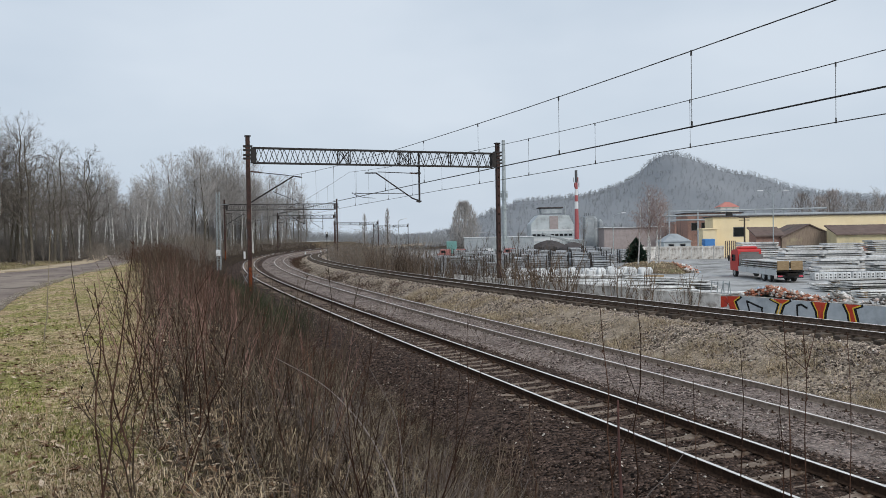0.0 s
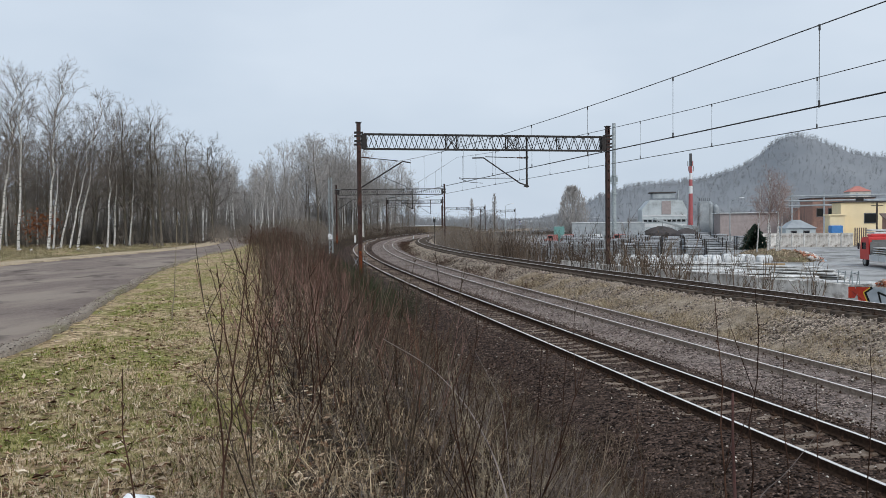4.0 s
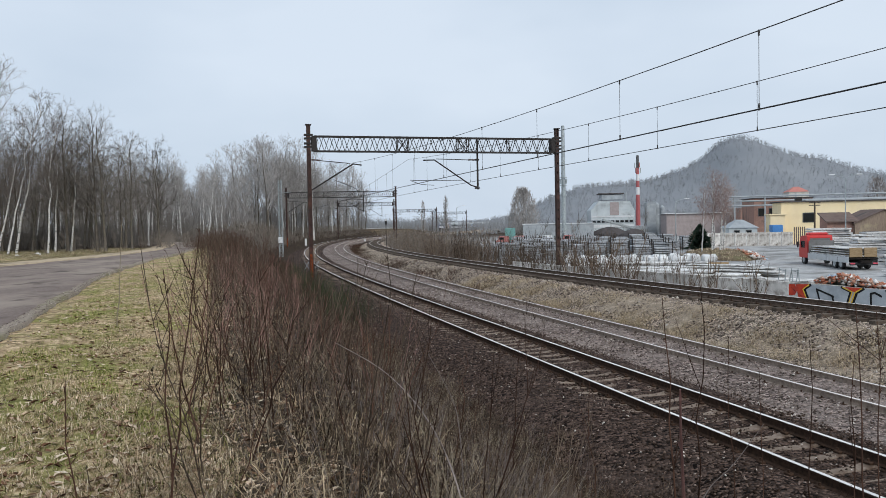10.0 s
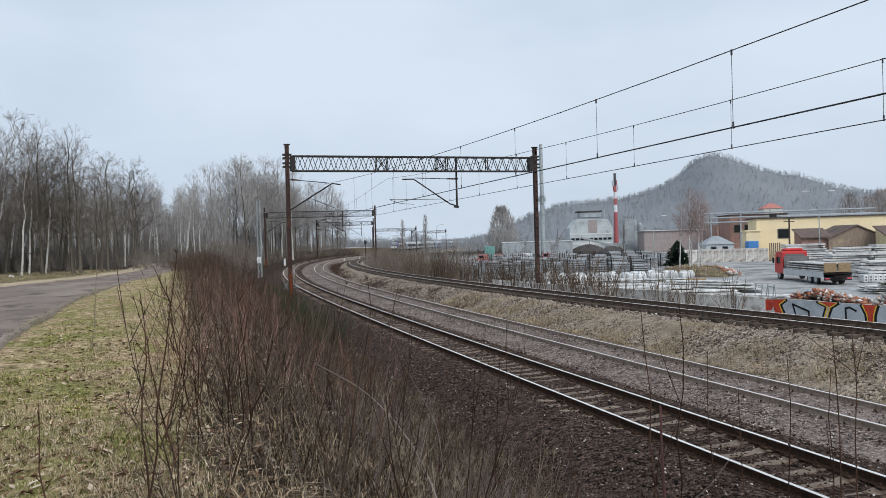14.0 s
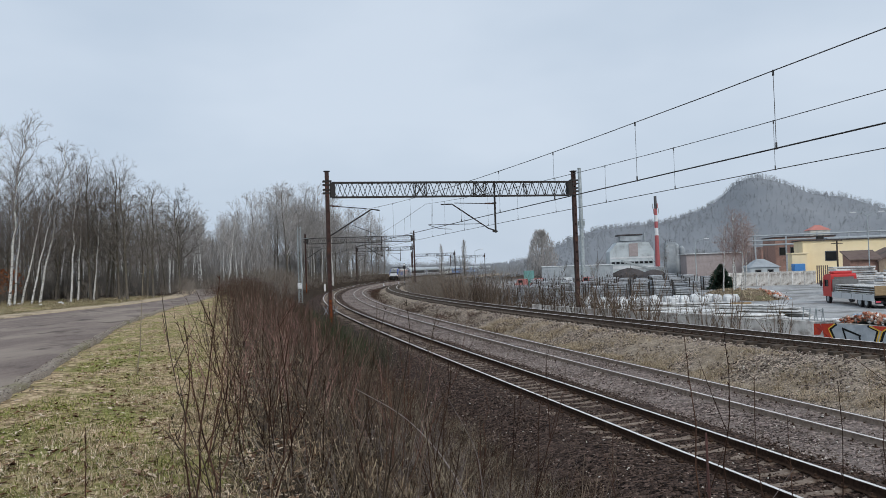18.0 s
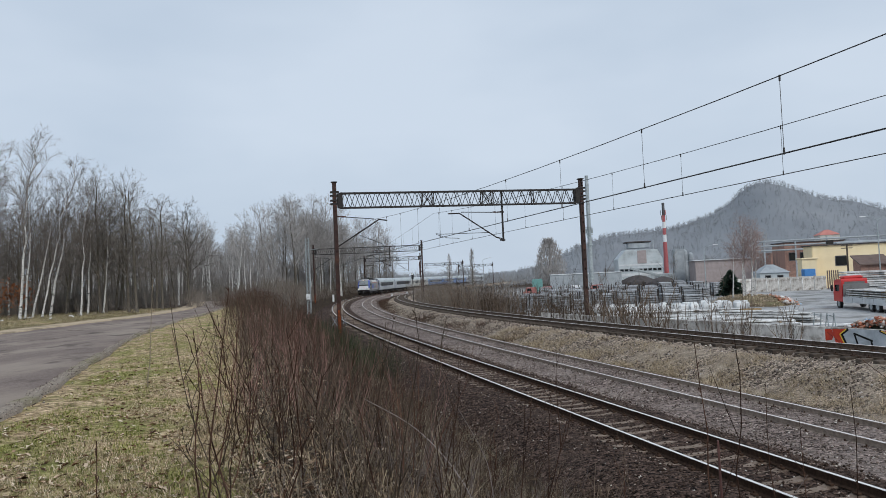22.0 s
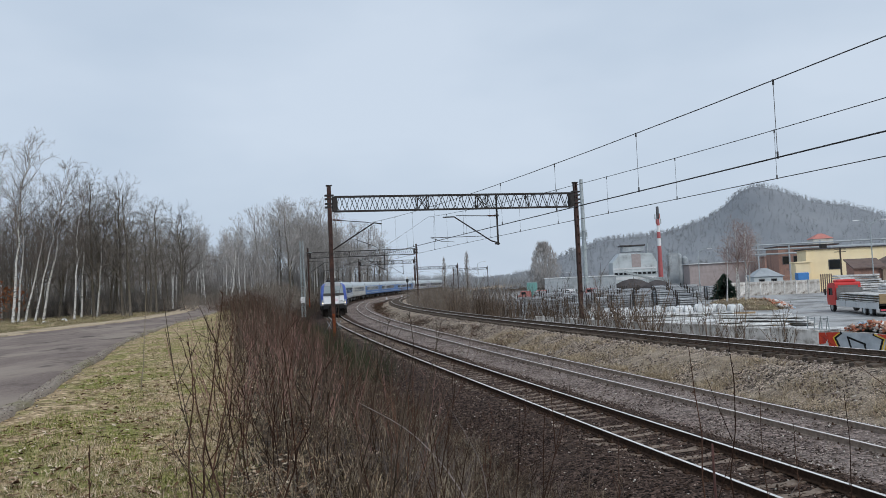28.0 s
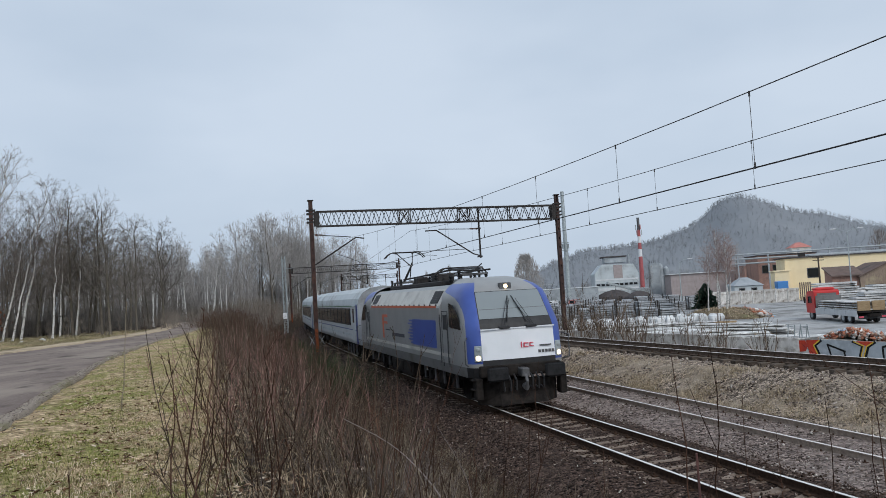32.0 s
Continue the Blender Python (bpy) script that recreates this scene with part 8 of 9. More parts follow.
# yard fence, lamps, poles
fence = thing("concrete_fence", "grey prefabricated concrete fence along the yard", "fence")
fp = Build().box((1.02, 0, 1.25), (1.98, 0.08, 2.5), bevel=0.01).mesh("fence_panel", M_OLDCONC)
fpo = Build().box((0, 0, 1.3), (0.14, 0.16, 2.6), bevel=0.01).mesh("fence_post", M_CONCRETE)
for k in range(8):
    x, y = 37.4 + k * 2.06, 142.6 - 0.05 * k
    q = new("fence_panel", fp)
    q.parent, q.location = fence, (x, y, YARD)
    q = new("fence_post", fpo)
    q.parent, q.location = fence, (x, y, YARD)
gate = thing("yard_gate", "dark slatted steel gate in the fence", "gate", flat_at(55.0, 142.2))
for k in range(6):
    part("bar", Build().bar((-0.9 + k * 0.36, 0, 0.05), (-0.9 + k * 0.36, 0, 3.4), 0.2, 0.08), M_BROWNROOF, gate)


def lamp_post(x, y, h, arms, label):
    lp = thing("street_lamp", label, "street lamp", flat_at(x, y, 0, ground_z(x, y)), "yard lamps")
    part("pole", Build().tube([(0, 0, -0.2), (0, 0, h)], [0.11, 0.06], 8), M_GALV, lp)
    for sx in arms:
        part("arm", Build().tube([(0, 0, h - 0.05), (sx * 0.8, 0, h + 0.35), (sx * 1.6, 0, h + 0.5)], 0.04, 6), M_GALV, lp)
        part("lamp_head", Build().box((sx * 1.9, 0, h + 0.52), (0.8, 0.3, 0.14), bevel=0.05), M_WHITE, lp)


lamp_post(49.6, 111.7, 10.6, (-1, 1), "tall grey yard lamp with two heads")
lamp_post(30.5, 132.0, 8.2, (1,), "grey street lamp with one head")
lamp_post(-11.0, 205, 9.5, (1,), "grey street lamp with one head")
pole = thing("wooden_pole", "dark wooden utility pole with crossarm", "utility pole", flat_at(47.8, 117.8))
part("shaft", Build().tube([(0, 0, -0.2), (0, 0, 7.4)], [0.16, 0.12], 8), M_WOODSLEEP, pole)
for z in (6.9, 7.3):
    part("crossarm", Build().bar((-0.8, 0, z), (0.8, 0, z), 0.12), M_WOODSLEEP, pole)

# mound with birches and spruce
M_ROSYTWIG = surface("rosy_birch_twigs", (0.24, 0.17, 0.15), (0.38, 0.28, 0.25), 2, 0.95, 0, 0, vary=0.2)
REDBIRCHES = [make_tree(71 + i, 13.5, True, 26, 0.35, M_ROSYTWIG, 0.55, 0.08, (6, 5), 0.02, 1.6, 1.0, 0.8) for i in range(2)]
b = Build()
b.loft([[(29.6 + rr * 4.2 * math.cos(a) * (1 + 0.1 * math.sin(2 * a + 1)), 104 + rr * 11 * math.sin(a), YARD - 0.15 + z_) for a in (2 * math.pi * k / 28 for k in range(28))] for rr, z_ in ((1, 0.0), (0.85, 0.55), (0.5, 1.0), (0.15, 1.15))])
solid("earth_mound", b, M_SOIL, "low mound of brown earth with dry grass", "earth mound", smooth=True)
gm = np.random.default_rng(61)
ma, mr = gm.uniform(0, 6.283, 500), np.sqrt(gm.random(500))
mx, my = 29.6 + mr * 4.2 * np.cos(ma), 104 + mr * 11 * np.sin(ma)
mz = YARD - 0.15 + np.interp(mr, [0.15, 0.5, 0.85, 1.0], [1.15, 1.0, 0.55, 0.0])
grass_field("mound_grass", mx, my, mz, gm.uniform(0.15, 0.4, 500), 7, 0.2, M_DRYGRASS, "dry grass on the earth mound", 62, 0.02, 2.5)
mk = (np.cos(ma) > 0.2) & (mr > 0.45)
stone_scatter("mound_rubble", mx[mk] + 0.8, my[mk], mz[mk], 0.28, M_RUBBLE, "broken blocks lying at the mound", 63)
for x, y, hh in ((28.5, 103.0, 10.4), (29.0, 103.8, 11.2), (29.5, 102.8, 9.6), (29.9, 103.6, 10.6), (27.3, 103.4, 9.0), (30.6, 105.0, 9.4)):
    plant_tree(REDBIRCHES[int(hh * 7) % 2], x, y, hh / 13.5, hh, "birch_tree", "young birch with white stems and reddish twigs on the mound", "birches on the mound", YARD + 0.9)


def spruce(x, y, h):
    """A conifer of many drooping needle sprays."""
    r = random.Random(8)
    sp = thing("spruce_tree", "dark green spruce tree", "tree", flat_at(x, y))
    part("trunk", Build().tube([(0, 0, -0.2), (0, 0, h)], [0.16, 0.02], 6), M_BARK, sp)
    b = Build()
    for k in range(620):
        t = r.random() ** 0.8
        a = r.uniform(0, 6.283)
        z, ln = h * (0.08 + 0.9 * t), (1 - t ** 1.75) * h * (0.42 + 0.07 * math.sin(3 * a + 9 * t)) + 0.2
        ln *= r.uniform(0.35, 1.2)
        d = Vector((math.cos(a), math.sin(a), 0))
        s_ = Vector((-math.sin(a), math.cos(a), 0))
        o = Vector((0, 0, z))
        e = o + d * ln + Vector((0, 0, r.uniform(-0.25, 0.3) * ln))
        mid = o + d * ln * 0.6 + Vector((0, 0, 0.05))
        b.poly([o, mid + s_ * 0.17 * ln, e, mid - s_ * 0.17 * ln])
        b.poly([mid + Vector((0, 0, 0.16)), e, mid + Vector((0, 0, -0.22))])
    part("crown", b, M_NEEDLE, sp, "dense dark needles")


spruce(31.9, 122.0, 4.4)

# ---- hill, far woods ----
# blue-grey base colours of hill and hill wood carry the haze of distance
M_HILL = surface("hazed_hill_scrub", (0.215, 0.23, 0.25), (0.255, 0.27, 0.288), 0.02, 1.0, 0, 0)
# far tree belts: haze painted in as a pale bluish twig colour
M_FARTWIG = island_material("hazed_far_wood", [(0.0, (0.285, 0.302, 0.32)), (0.6, (0.31, 0.327, 0.345)), (1.0, (0.34, 0.354, 0.37))], 1.0)
M_HILLTWIG = island_material("hazed_hill_wood", [(0.0, (0.25, 0.266, 0.284)), (0.6, (0.268, 0.284, 0.302)), (1.0, (0.285, 0.30, 0.318))], 1.0)
HILL_U = [-420, -250, -150, -112, -102, -87, -68, -50, -29, 2, 19, 37, 55, 73, 83, 94, 108, 121, 142, 155, 172, 188, 201, 214, 227, 243, 306, 420, 640, 900]
HILL_H = [0, 2, 5, 12, 20, 30, 37, 42, 44, 46, 47, 52, 58, 67, 76, 86, 91.5, 89, 81, 73, 68, 66, 60, 54, 51, 46, 39, 36, 30, 0]


def hill_frame():
    a = radians(9.7)
    c = Vector((math.sin(a), math.cos(a), 0)) * 880
    return c, Vector((math.cos(a), -math.sin(a), 0)), Vector((math.sin(a), math.cos(a), 0))


def hill_height(u, v):
    ridge = np.interp(u, HILL_U, HILL_H)
    return ridge * np.clip(np.cos(np.clip(v / 300, -1, 1) * np.pi / 2), 0, 1) ** 1.2 - 1.8 + 1.6 * ripple(u, v, 22.0) * (ridge > 4)


hc, hu, hv = hill_frame()
uu, vv = np.meshgrid(np.linspace(-430, 900, 150), np.linspace(-300, 300, 60))
hh = hill_height(uu.ravel(), vv.ravel())
hx, hy = hc.x + hu.x * uu.ravel() + hv.x * vv.ravel(), hc.y + hu.y * uu.ravel() + hv.y * vv.ravel()
idx = np.arange(uu.size).reshape(uu.shape)
quads = np.stack([idx[:-1, :-1], idx[:-1, 1:], idx[1:, 1:], idx[1:, :-1]], -1).reshape(-1, 4)
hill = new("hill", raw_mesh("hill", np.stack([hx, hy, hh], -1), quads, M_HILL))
tagged(hill, "conical spoil heap overgrown with bare wood, coloured pale for haze", "hill", kind="structure")


def far_trees(name, x, y, z, h, width, mat, label, seed, spikes=15, fat=0.022):
    """Bare trees as bundles of thin upward shoots."""
    g = np.random.default_rng(seed)
    n = len(x) * spikes
    bx, by, bz, bh = (np.repeat(a, spikes) for a in (x, y, z, h))
    a, t = g.uniform(0, 6.283, n), g.uniform(0.02, 0.85, n)
    ln = bh * g.uniform(0.15, 0.36, n)
    sp = g.uniform(0.15, 1.0, n) * width
    ox, oy, oz = bx + g.normal(0, 0.05, n) * bh, by + g.normal(0, 0.05, n) * bh, bz + bh * t * 0.9
    ex, ey = ox + np.cos(a) * ln * sp, oy + np.sin(a) * ln * sp
    ez = np.minimum(oz + ln * g.uniform(0.3, 1.0, n), bz + bh * g.uniform(0.8, 1.03, n))
    wx, wy = fat * bh, fat * bh
    v = np.stack([np.stack([ox - wx, oy, oz - 0.1 * bh], 1), np.stack([ox + wx, oy + wy * 0.4, oz - 0.1 * bh], 1), np.stack([ex, ey, ez], 1)], 1).reshape(-1, 3)
    f = np.arange(n * 3).reshape(-1, 3)
    return tagged(new(name, raw_mesh(name, v, f, mat)), label, "woods", kind="stuff")


g = np.random.default_rng(91)
n = 13000
tu, tv = g.uniform(-410, 860, n), g.uniform(-290, 60, n)
tx, ty = hc.x + hu.x * tu + hv.x * tv, hc.y + hu.y * tu + hv.y * tv
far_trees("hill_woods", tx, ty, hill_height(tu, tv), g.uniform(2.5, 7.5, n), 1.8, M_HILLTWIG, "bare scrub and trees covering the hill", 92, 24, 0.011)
n = 2600
ta, tr_ = g.uniform(radians(-16), radians(42), n), g.uniform(380, 640, n)
far_trees("distant_woods", tr_ * np.sin(ta), tr_ * np.cos(ta), np.full(n, -1.6), g.uniform(6, 15, n) * (0.6 + 0.4 * np.sin(ta * 60)), 1.6, M_FARTWIG, "belt of distant bare trees, coloured pale for haze", 93, 34, 0.008)
n = 800
ta, tr_ = g.uniform(radians(-60), radians(-14), n), g.uniform(110, 190, n)
k_ = tr_ * np.sin(ta) < -0.30 * tr_ * np.cos(ta) - 16
far_trees("inner_wood", (tr_ * np.sin(ta))[k_], (tr_ * np.cos(ta))[k_], np.full(k_.sum(), 2.2), g.uniform(6, 11, n)[k_], 0.8, M_TWIG, "dense grey interior of the bare wood", 94, 18, 0.010)
n = 3000
ts, tw = g.uniform(50, 270, n), -5.5 - np.abs(g.normal(0, 9.0, n))
ok = (tw < -5.5) & (tw > -45)
pp = np.array([MAIN.at(a_, b_)[:2] for a_, b_ in zip(ts[ok], tw[ok])])
far_trees("wood_undergrowth", pp[:, 0], pp[:, 1], ground_height(pp[:, 0], pp[:, 1]), (g.uniform(1.2, 4.6, n) * np.where(ts < 105, 0.45, np.where(ts > 150, 0.5, 0.8)))[ok], 1.3, M_UNDERTWIG, "bare undergrowth along the edge of the wood", 95, 16, 0.008)
n = 480
ts, tw = g.uniform(120, 290, n), -12 - 34 * g.random(n)
pp = np.array([MAIN.at(a_, b_)[:2] for a_, b_ in zip(ts, tw)])
far_trees("bend_wood", pp[:, 0], pp[:, 1], ground_height(pp[:, 0], pp[:, 1]), g.uniform(5, 12, n), 0.7, M_HAZETWIG, "bare wood behind the bend, greyed for haze", 96, 22, 0.008)
# scrub and small trees beside the far straight
n = 1100
ts, tw = g.uniform(232, 560, n), np.where(g.random(n) < 0.55, 7.0 + 26 * g.random(n) ** 1.3, -9.0 - 30 * g.random(n))
ts = np.where(tw < 0, np.maximum(ts, 365 + 90 * g.random(n)), ts)
pp = np.array([MAIN.at(a_, b_)[:2] for a_, b_ in zip(ts, tw)])
# taller past 405 m so the far train is hidden from the camera
far_trees("lineside_wood", pp[:, 0], pp[:, 1], ground_height(pp[:, 0], pp[:, 1]), np.where((tw > 0) & (ts < 405), g.uniform(0.8, 2.2, n), g.uniform(4.5, 8.5, n)), 1.2, M_FARTWIG, "bare scrub along the far railway line, coloured pale for haze", 97, 30, 0.009)
# lone trees of the middle distance
def fan_crown(seed, height, radius, n, fat):
    """A distant bare crown of upward shoots within an egg."""
    g_ = np.random.default_rng(seed)
    t, a, q = g_.uniform(0.06, 0.93, n), g_.uniform(0, 6.283, n), np.sqrt(g_.random(n))
    r_ = radius * np.sin(np.pi * np.clip(t * 0.92 + 0.08, 0, 1) ** 0.8) ** 0.8 * q * (0.85 + 0.15 * np.sin(3 * a + 5 * t))
    o = np.stack([r_ * np.cos(a), r_ * np.sin(a), t * height], -1)
    e = o + np.stack([np.cos(a) * 0.035 * height * q, np.sin(a) * 0.035 * height * q, g_.uniform(0.04, 0.11, n) * height], -1)
    w_ = np.stack([g_.normal(0, 1, n), g_.normal(0, 1, n), np.zeros(n)], -1) * fat
    v = np.stack([o - w_, o + w_, e], 1).reshape(-1, 3)
    # the distant crown takes the haze-paled twig colour
    return raw_mesh("crown", v, np.arange(n * 3).reshape(-1, 3), M_HAZETWIG)


def far_trunk(height):
    return Build().tube([(0, 0, -0.3), (0, 0, height * 0.4), (0.1, 0, height * 0.85)], [height * 0.018, height * 0.013, 0.04], 7).mesh("trunk", M_BARK)


ROUND = [(far_trunk(14.0), fan_crown(101, 14.0, 4.9, 4600, 0.05))]
COLUMNS = [(far_trunk(15.0), fan_crown(102 + i, 15.0, 1.25, 420, 0.06)) for i in range(2)]
plant_tree(ROUND[0], 8.8, 262.0, 1.25, 0.4, "bare_tree", "large rounded bare tree by the works", "lone trees")
for x, y, hh in ((-32.5, 330, 15.0), (-22.8, 335, 17.0)):
    plant_tree(COLUMNS[int(hh) % 2], x, y, hh / 15.0, hh, "columnar_poplar", "slim columnar poplar, bare in the distance", "lone trees")
# brown lightened in the base colour to suggest haze
M_BROWNFAR = surface("hazed_brown_twigs", (0.25, 0.222, 0.208), (0.37, 0.335, 0.318), 2, 0.95, 0, 0, vary=0.2)
BROWNROUND = [(far_trunk(14.0), fan_crown(111 + i, 14.0, 4.0, 1500, 0.04)) for i in range(2)]
for tree in BROWNROUND:
    tree[1].materials[0] = M_BROWNFAR
for x, y, hh in ((97.9, 202.6, 15.5), (103.8, 205.2, 15.0), (108.0, 208.0, 16.0), (111.5, 212.5, 17.0), (116.0, 206.2, 13.6), (122.0, 207.9, 14.5), (128.0, 209.0, 13.0), (86.0, 190.0, 9.5)):
    plant_tree(BROWNROUND[int(x) % 2], x, y, hh / 14.0, x, "bare_tree", "rounded brown bare tree behind the yellow hall", "trees behind the hall")
for x, y, sc in ((46, 240, 0.6), (62, 205, 0.8), (88, 160, 0.75), (92, 170, 0.8), (110, 190, 0.9)):
    plant_tree(POPLARS[int(x) % 3], x, y, sc, x, "poplar_tree", "slim bare tree in the distance", "lone trees")

# brushwood beyond the siding and round the gantry foot
rng = random.Random(19)
THIN = [forked_shrub(180 + i, 8, 1.3, 2.6, M_NEARTWIG, 0.024) for i in range(5)]
STEMS = [brush(170 + i, 12, 1.2, 2.8, 0.6, M_GREYTWIG, 7, 0.012, 0.35, 4) for i in range(4)]
BUSH = [brush(160 + i, 42, 0.9, 2.9, 0.8, (M_BUSHTWIG, M_UNDERTWIG)[i % 2], 8, 0.009, 0.85, 4) for i in range(4)]
for i in range(120):
    s_ = 77 + 115 * rng.random() ** 1.3
    w_ = rng.uniform(3.8, 10.5)
    x, y, _ = SIDING.at(s_, w_)
    plant_or_join(rng.choice(BUSH), x, y, rng.uniform(1.4, 2.1), rng.uniform(0.75, 1.0), s_ < 125, "tangled brown leafless bush beyond the siding", "bushes beyond the siding")
for i in range(70):
    s_, w_ = rng.uniform(34, 86), rng.uniform(3.6, 9.0)
    x, y, _ = SIDING.at(s_, w_)
    plant_brush(rng.choice(STEMS), x, y, rng.uniform(1.0, 1.75), 1.1, "upright dark leafless bush beside the siding", "bushes by the wall")
for i in range(46):
    s_, w_ = rng.uniform(26, 64), rng.uniform(3.2, 7.0)
    x, y, _ = SIDING.at(s_, w_)
    plant_brush(rng.choice(THIN), x, y, rng.uniform(0.8, 1.5), 1.1, "thin leafless bush in front of the yard wall", "bushes by the wall")

WOODBRUSH = [brush(190 + i, 40, 0.8, 2.6, 0.9, M_DARKTWIG, 6, 0.013, 0.6, 3) for i in range(3)]
# undergrowth in the wood
for i in range(230):
    t_ = rng.random()
    ax, ay = (-50 + 17 * t_, 46 + 20 * t_) if i % 2 else (-35 - 7 * t_, 66 + 50 * t_)
    x, y = ax - rng.uniform(0.5, 14), ay + rng.uniform(0, 8)
    plant_or_join(rng.choice(WOODBRUSH), x, y, rng.uniform(0.7, 1.5), rng.uniform(0.6, 1.2), False, "", "")
join_rest("far_brushwood", "far leafless brushwood by the railway and in the wood")

# ---- small railway things ----
lm = thing("lattice_signal_mast", "pale grey lattice mast with a white box", "mast", Matrix.Translation((-28.0, 96.0, -0.2)))
b = Build()
for sx in (-0.22, 0.22):
    for sy in (-0.18, 0.18):
        b.bar((sx, sy, 0), (sx * 0.85, sy * 0.85, 9.9), 0.055)
for k in range(15):
    z = k * 0.66
    for sy in (-0.2, 0.2):
        b.bar((-0.22, sy, z), (0.20, sy, z + 0.05), 0.05)
        b.bar((-0.22, sy, z), (0.20, sy, z + 0.62), 0.028)
part("lattice", b, M_GALV, lm)
part("equipment_box", Build().box((0, -0.32, 2.2), (0.5, 0.3, 0.75), bevel=0.04), M_WHITE, lm, "white equipment box")
part("crossarm", Build().bar((0.2, 0, 8.3), (1.4, 0, 8.35), 0.06), M_GALV, lm)
for s_, w_ in ((186, 7.0), (205, 9.2), (212, 10.0)):
    x, y, th = MAIN.at(s_, w_)
    b = Build().loft([[(q * 0.35, -0.02, 0.1), (q * 0.28, 0.3, 0.1), (-q * 0.28, 0.3, 0.1), (-q * 0.35, -0.02, 0.1)] for q in (1,)] + [[(0.12, 0, 1.0), (0.1, 0.2, 1.0), (-0.1, 0.2, 1.0), (-0.12, 0, 1.0)]])
    b.box((0, 0.1, 0.0), (0.8, 0.5, 0.4), bevel=0.05)
    solid("track_marker", b, M_WHITE, "low white marker beside the tracks", "marker", at=Matrix.Translation((x, y, -0.3)), group="track markers").scale = (0.5, 0.5, 0.6)
x, y, th = MAIN.at(150, -3.2)
solid("white_post", Build().box((0, 0, 0.7), (0.4, 0.12, 1.5), bevel=0.03), M_WHITE, "short white signpost by the track", "sign", at=Matrix.Translation((x, y, -0.3)))
x, y, th = SIDING.at(122, 1.9)
sg_ = thing("light_signal", "small black railway light signal on a post", "signal", Matrix.Translation((x, y, -0.6)))
part("post", Build().tube([(0, 0, 0), (0, 0, 4.4)], 0.055, 8), M_DARKSTEEL, sg_)
part("signal_head", Build().box((0, 0, 4.8), (0.42, 0.22, 0.95), bevel=0.06), M_BLACK, sg_)
part("lens", Build().tube([(0, -0.14, 5.1), (0, -0.18, 5.1)], 0.16, 12), M_WHITE, sg_)
# white litter on the grass near the path
b = Build()
pts = [(-0.16, -0.12), (0.05, -0.15), (0.2, -0.1), (0.22, 0.06), (0.17, 0.2), (0.04, 0.22), (0.0, 0.12), (-0.14, 0.14), (-0.26, 0.05), (-0.22, -0.03)]
rl = random.Random(2)
outer = [(x * 1.25, y * 1.25, 0.03 + 0.03 * rl.random()) for x, y in pts]
inner = [(x * 0.7, y * 0.7, 0.055 + 0.05 * rl.random()) for x, y in pts]
b.loft([outer, inner, [(x * 0.3, y * 0.3, 0.05 + 0.03 * rl.random()) for x, y in pts]], caps=False)
b.face(tuple(range(20, 30)))
b.loft([[(x, y, z - 0.012) for x, y, z in outer], outer], caps=False)
solid("plastic_sheet", b, surface("white_plastic_film", (0.74, 0.75, 0.77), (0.82, 0.83, 0.85), 6, 0.45, 0, 0.15, 0.01), "crumpled white plastic sheet lying on the grass", "litter", at=Matrix.Translation((-2.3, 3.78, ground_z(-2.3, 3.78))) @ Matrix.Rotation(0.5, 4, "Z") @ Matrix.Diagonal((0.75, 0.8, 1.15, 1)))

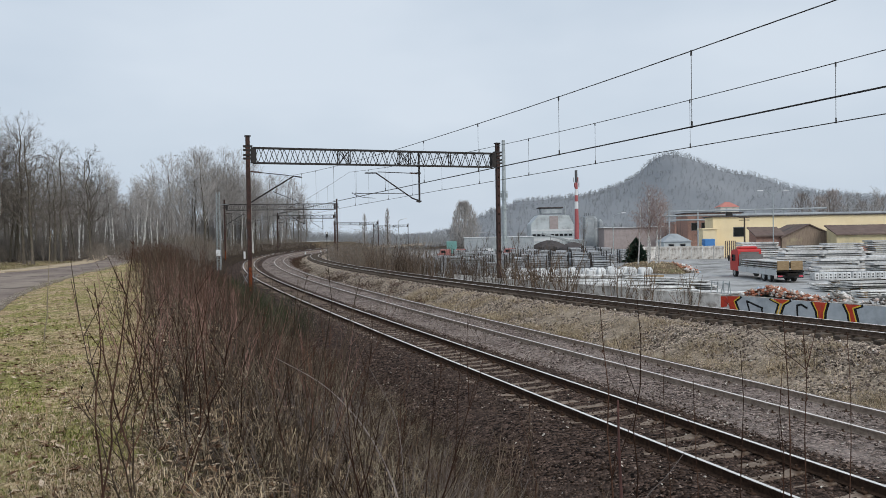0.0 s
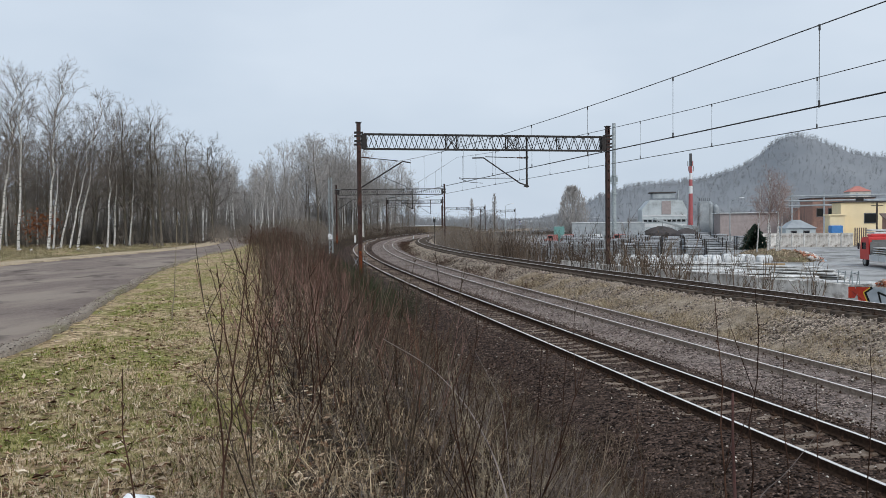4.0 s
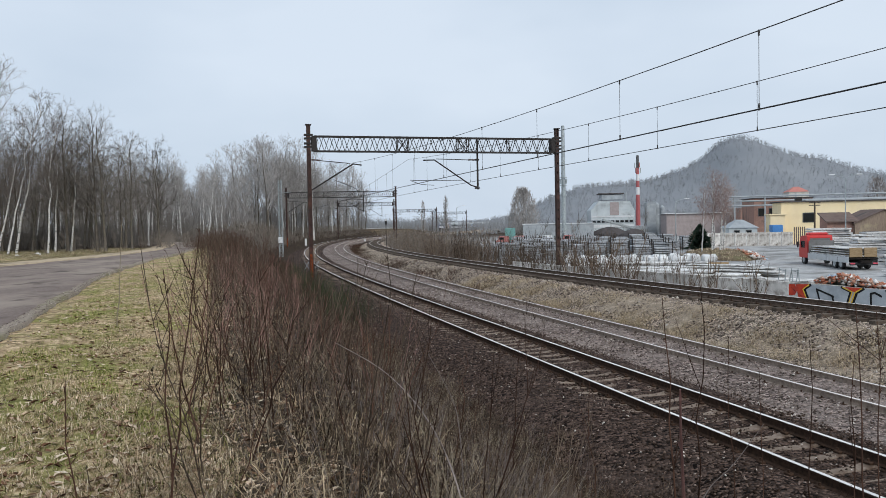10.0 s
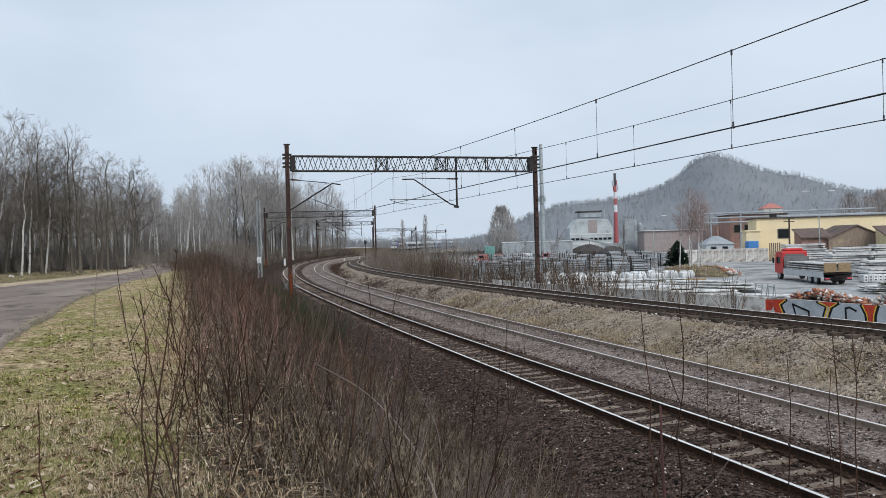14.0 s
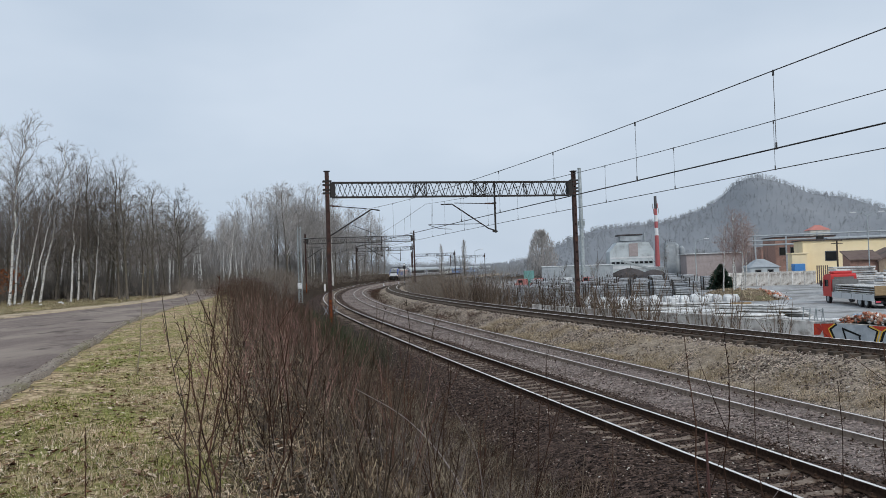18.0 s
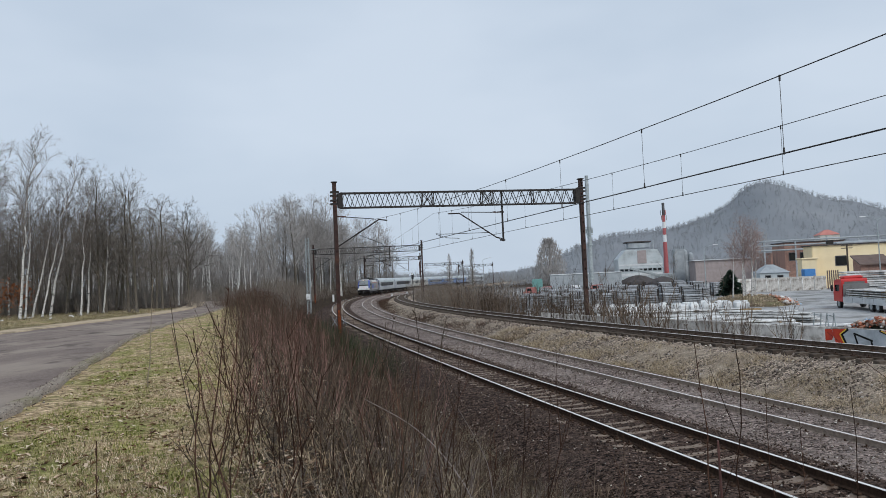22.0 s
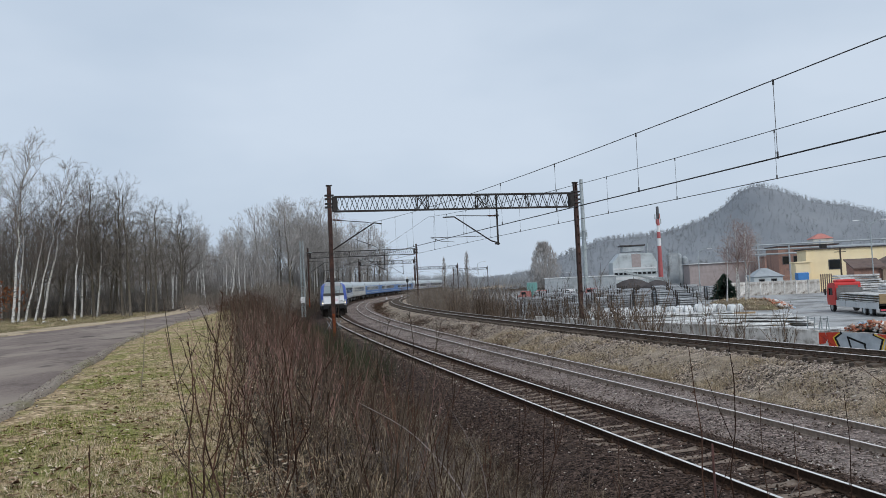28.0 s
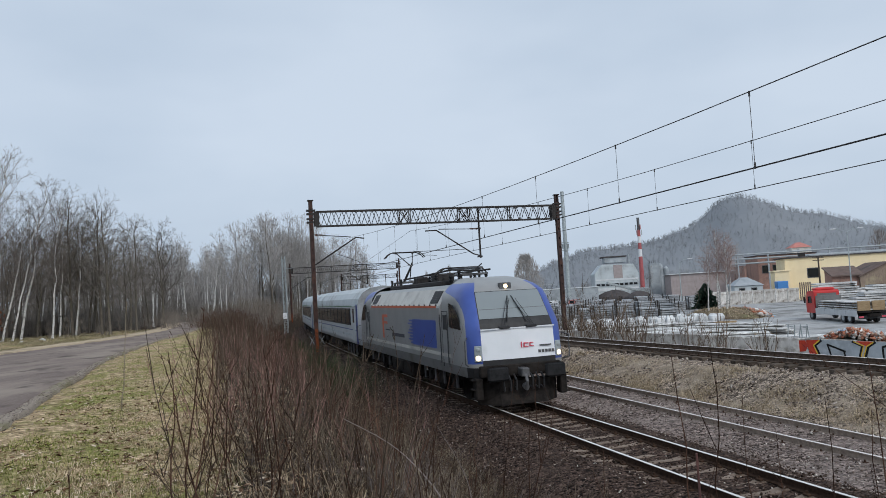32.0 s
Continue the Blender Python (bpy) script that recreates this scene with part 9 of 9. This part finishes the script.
# beech sapling that kept its rusty leaves, and paper litter at the wood's edge
M_RUSTLEAF = island_material("rusty_beech_leaves", [(0.0, (0.14, 0.05, 0.025)), (0.6, (0.30, 0.12, 0.06)), (1.0, (0.42, 0.2, 0.11))])
bs = thing("beech_sapling", "small beech that kept its rusty winter leaves", "tree", Matrix.Translation((-40.2, 55.4, ground_z(-40.2, 55.4))))
part("stem", Build().tube([(0, 0, -0.1), (0.1, 0, 1.2), (0.05, 0.1, 2.6)], [0.04, 0.03, 0.01], 6), M_BARK, bs)
gl = np.random.default_rng(55)
lv = gl.normal(0, 1, (420, 3)) * np.array([0.75, 0.75, 0.6]) + np.array([0.05, 0.0, 1.75])
n_ = gl.normal(0, 0.09, (420, 3, 3))
part("foliage", raw_mesh("foliage", (lv[:, None, :] + n_).reshape(-1, 3), np.arange(1260).reshape(-1, 3), M_RUSTLEAF), None, bs, "rusty brown leaves")
for i in range(9):
    x, y = rl.uniform(-39, -31), rl.uniform(43, 52)
    b = Build()
    w_ = rl.uniform(0.05, 0.12)
    b.loft([[(-w_, -w_ * 0.7, 0.0), (w_, -w_, 0.02), (w_ * 0.9, w_, 0.0), (-w_ * 0.8, w_ * 0.8, 0.03)], [(-w_ * 0.6, -w_ * 0.5, 0.07), (w_ * 0.7, -w_ * 0.4, 0.11), (w_ * 0.5, w_ * 0.6, 0.06), (-w_ * 0.5, w_ * 0.5, 0.09)]])
    solid("paper_scrap", b, M_WHITE, "crumpled white scrap of litter in the grass", "litter", at=Matrix.Translation((x, y, ground_z(x, y) + 0.03)), group="litter at the wood's edge")

def on_line(front, length, pivots):
    """Pose of a vehicle whose front is at arc length front, standing on two bogies."""
    a, c = front + (length - pivots) / 2, front + (length + pivots) / 2
    xa, ya, _ = MAIN.at(a)
    xc, yc, _ = MAIN.at(c)
    return Matrix.Translation(((xa + xc) / 2, (ya + yc) / 2, 0)) @ Matrix.Rotation(math.atan2(ya - yc, xa - xc) + math.pi / 2, 4, "Z")


def motions():
    """The train comes round the curve at about 17 m/s."""
    at = 0.0
    for i, veh in enumerate(TRAIN):
        length, pivots = (19.2 * GROW, 9.9 * GROW) if i == 0 else (26.4 * GROW, 19.0 * GROW)
        rows = []
        for j in range(65):
            t = j * 0.5
            slow = float(np.interp(t, [0, 27, 29, 30, 30.5, 31, 31.5, 32], [0, 0, -0.4, -0.9, -1.15, -1.2, -1.0, -0.75]))
            rows.append((t, on_line(12.9 + 17.1 * (32.0 - t) + slow + at, length, pivots)))
        walk(veh, rows)
        at += length


motions()
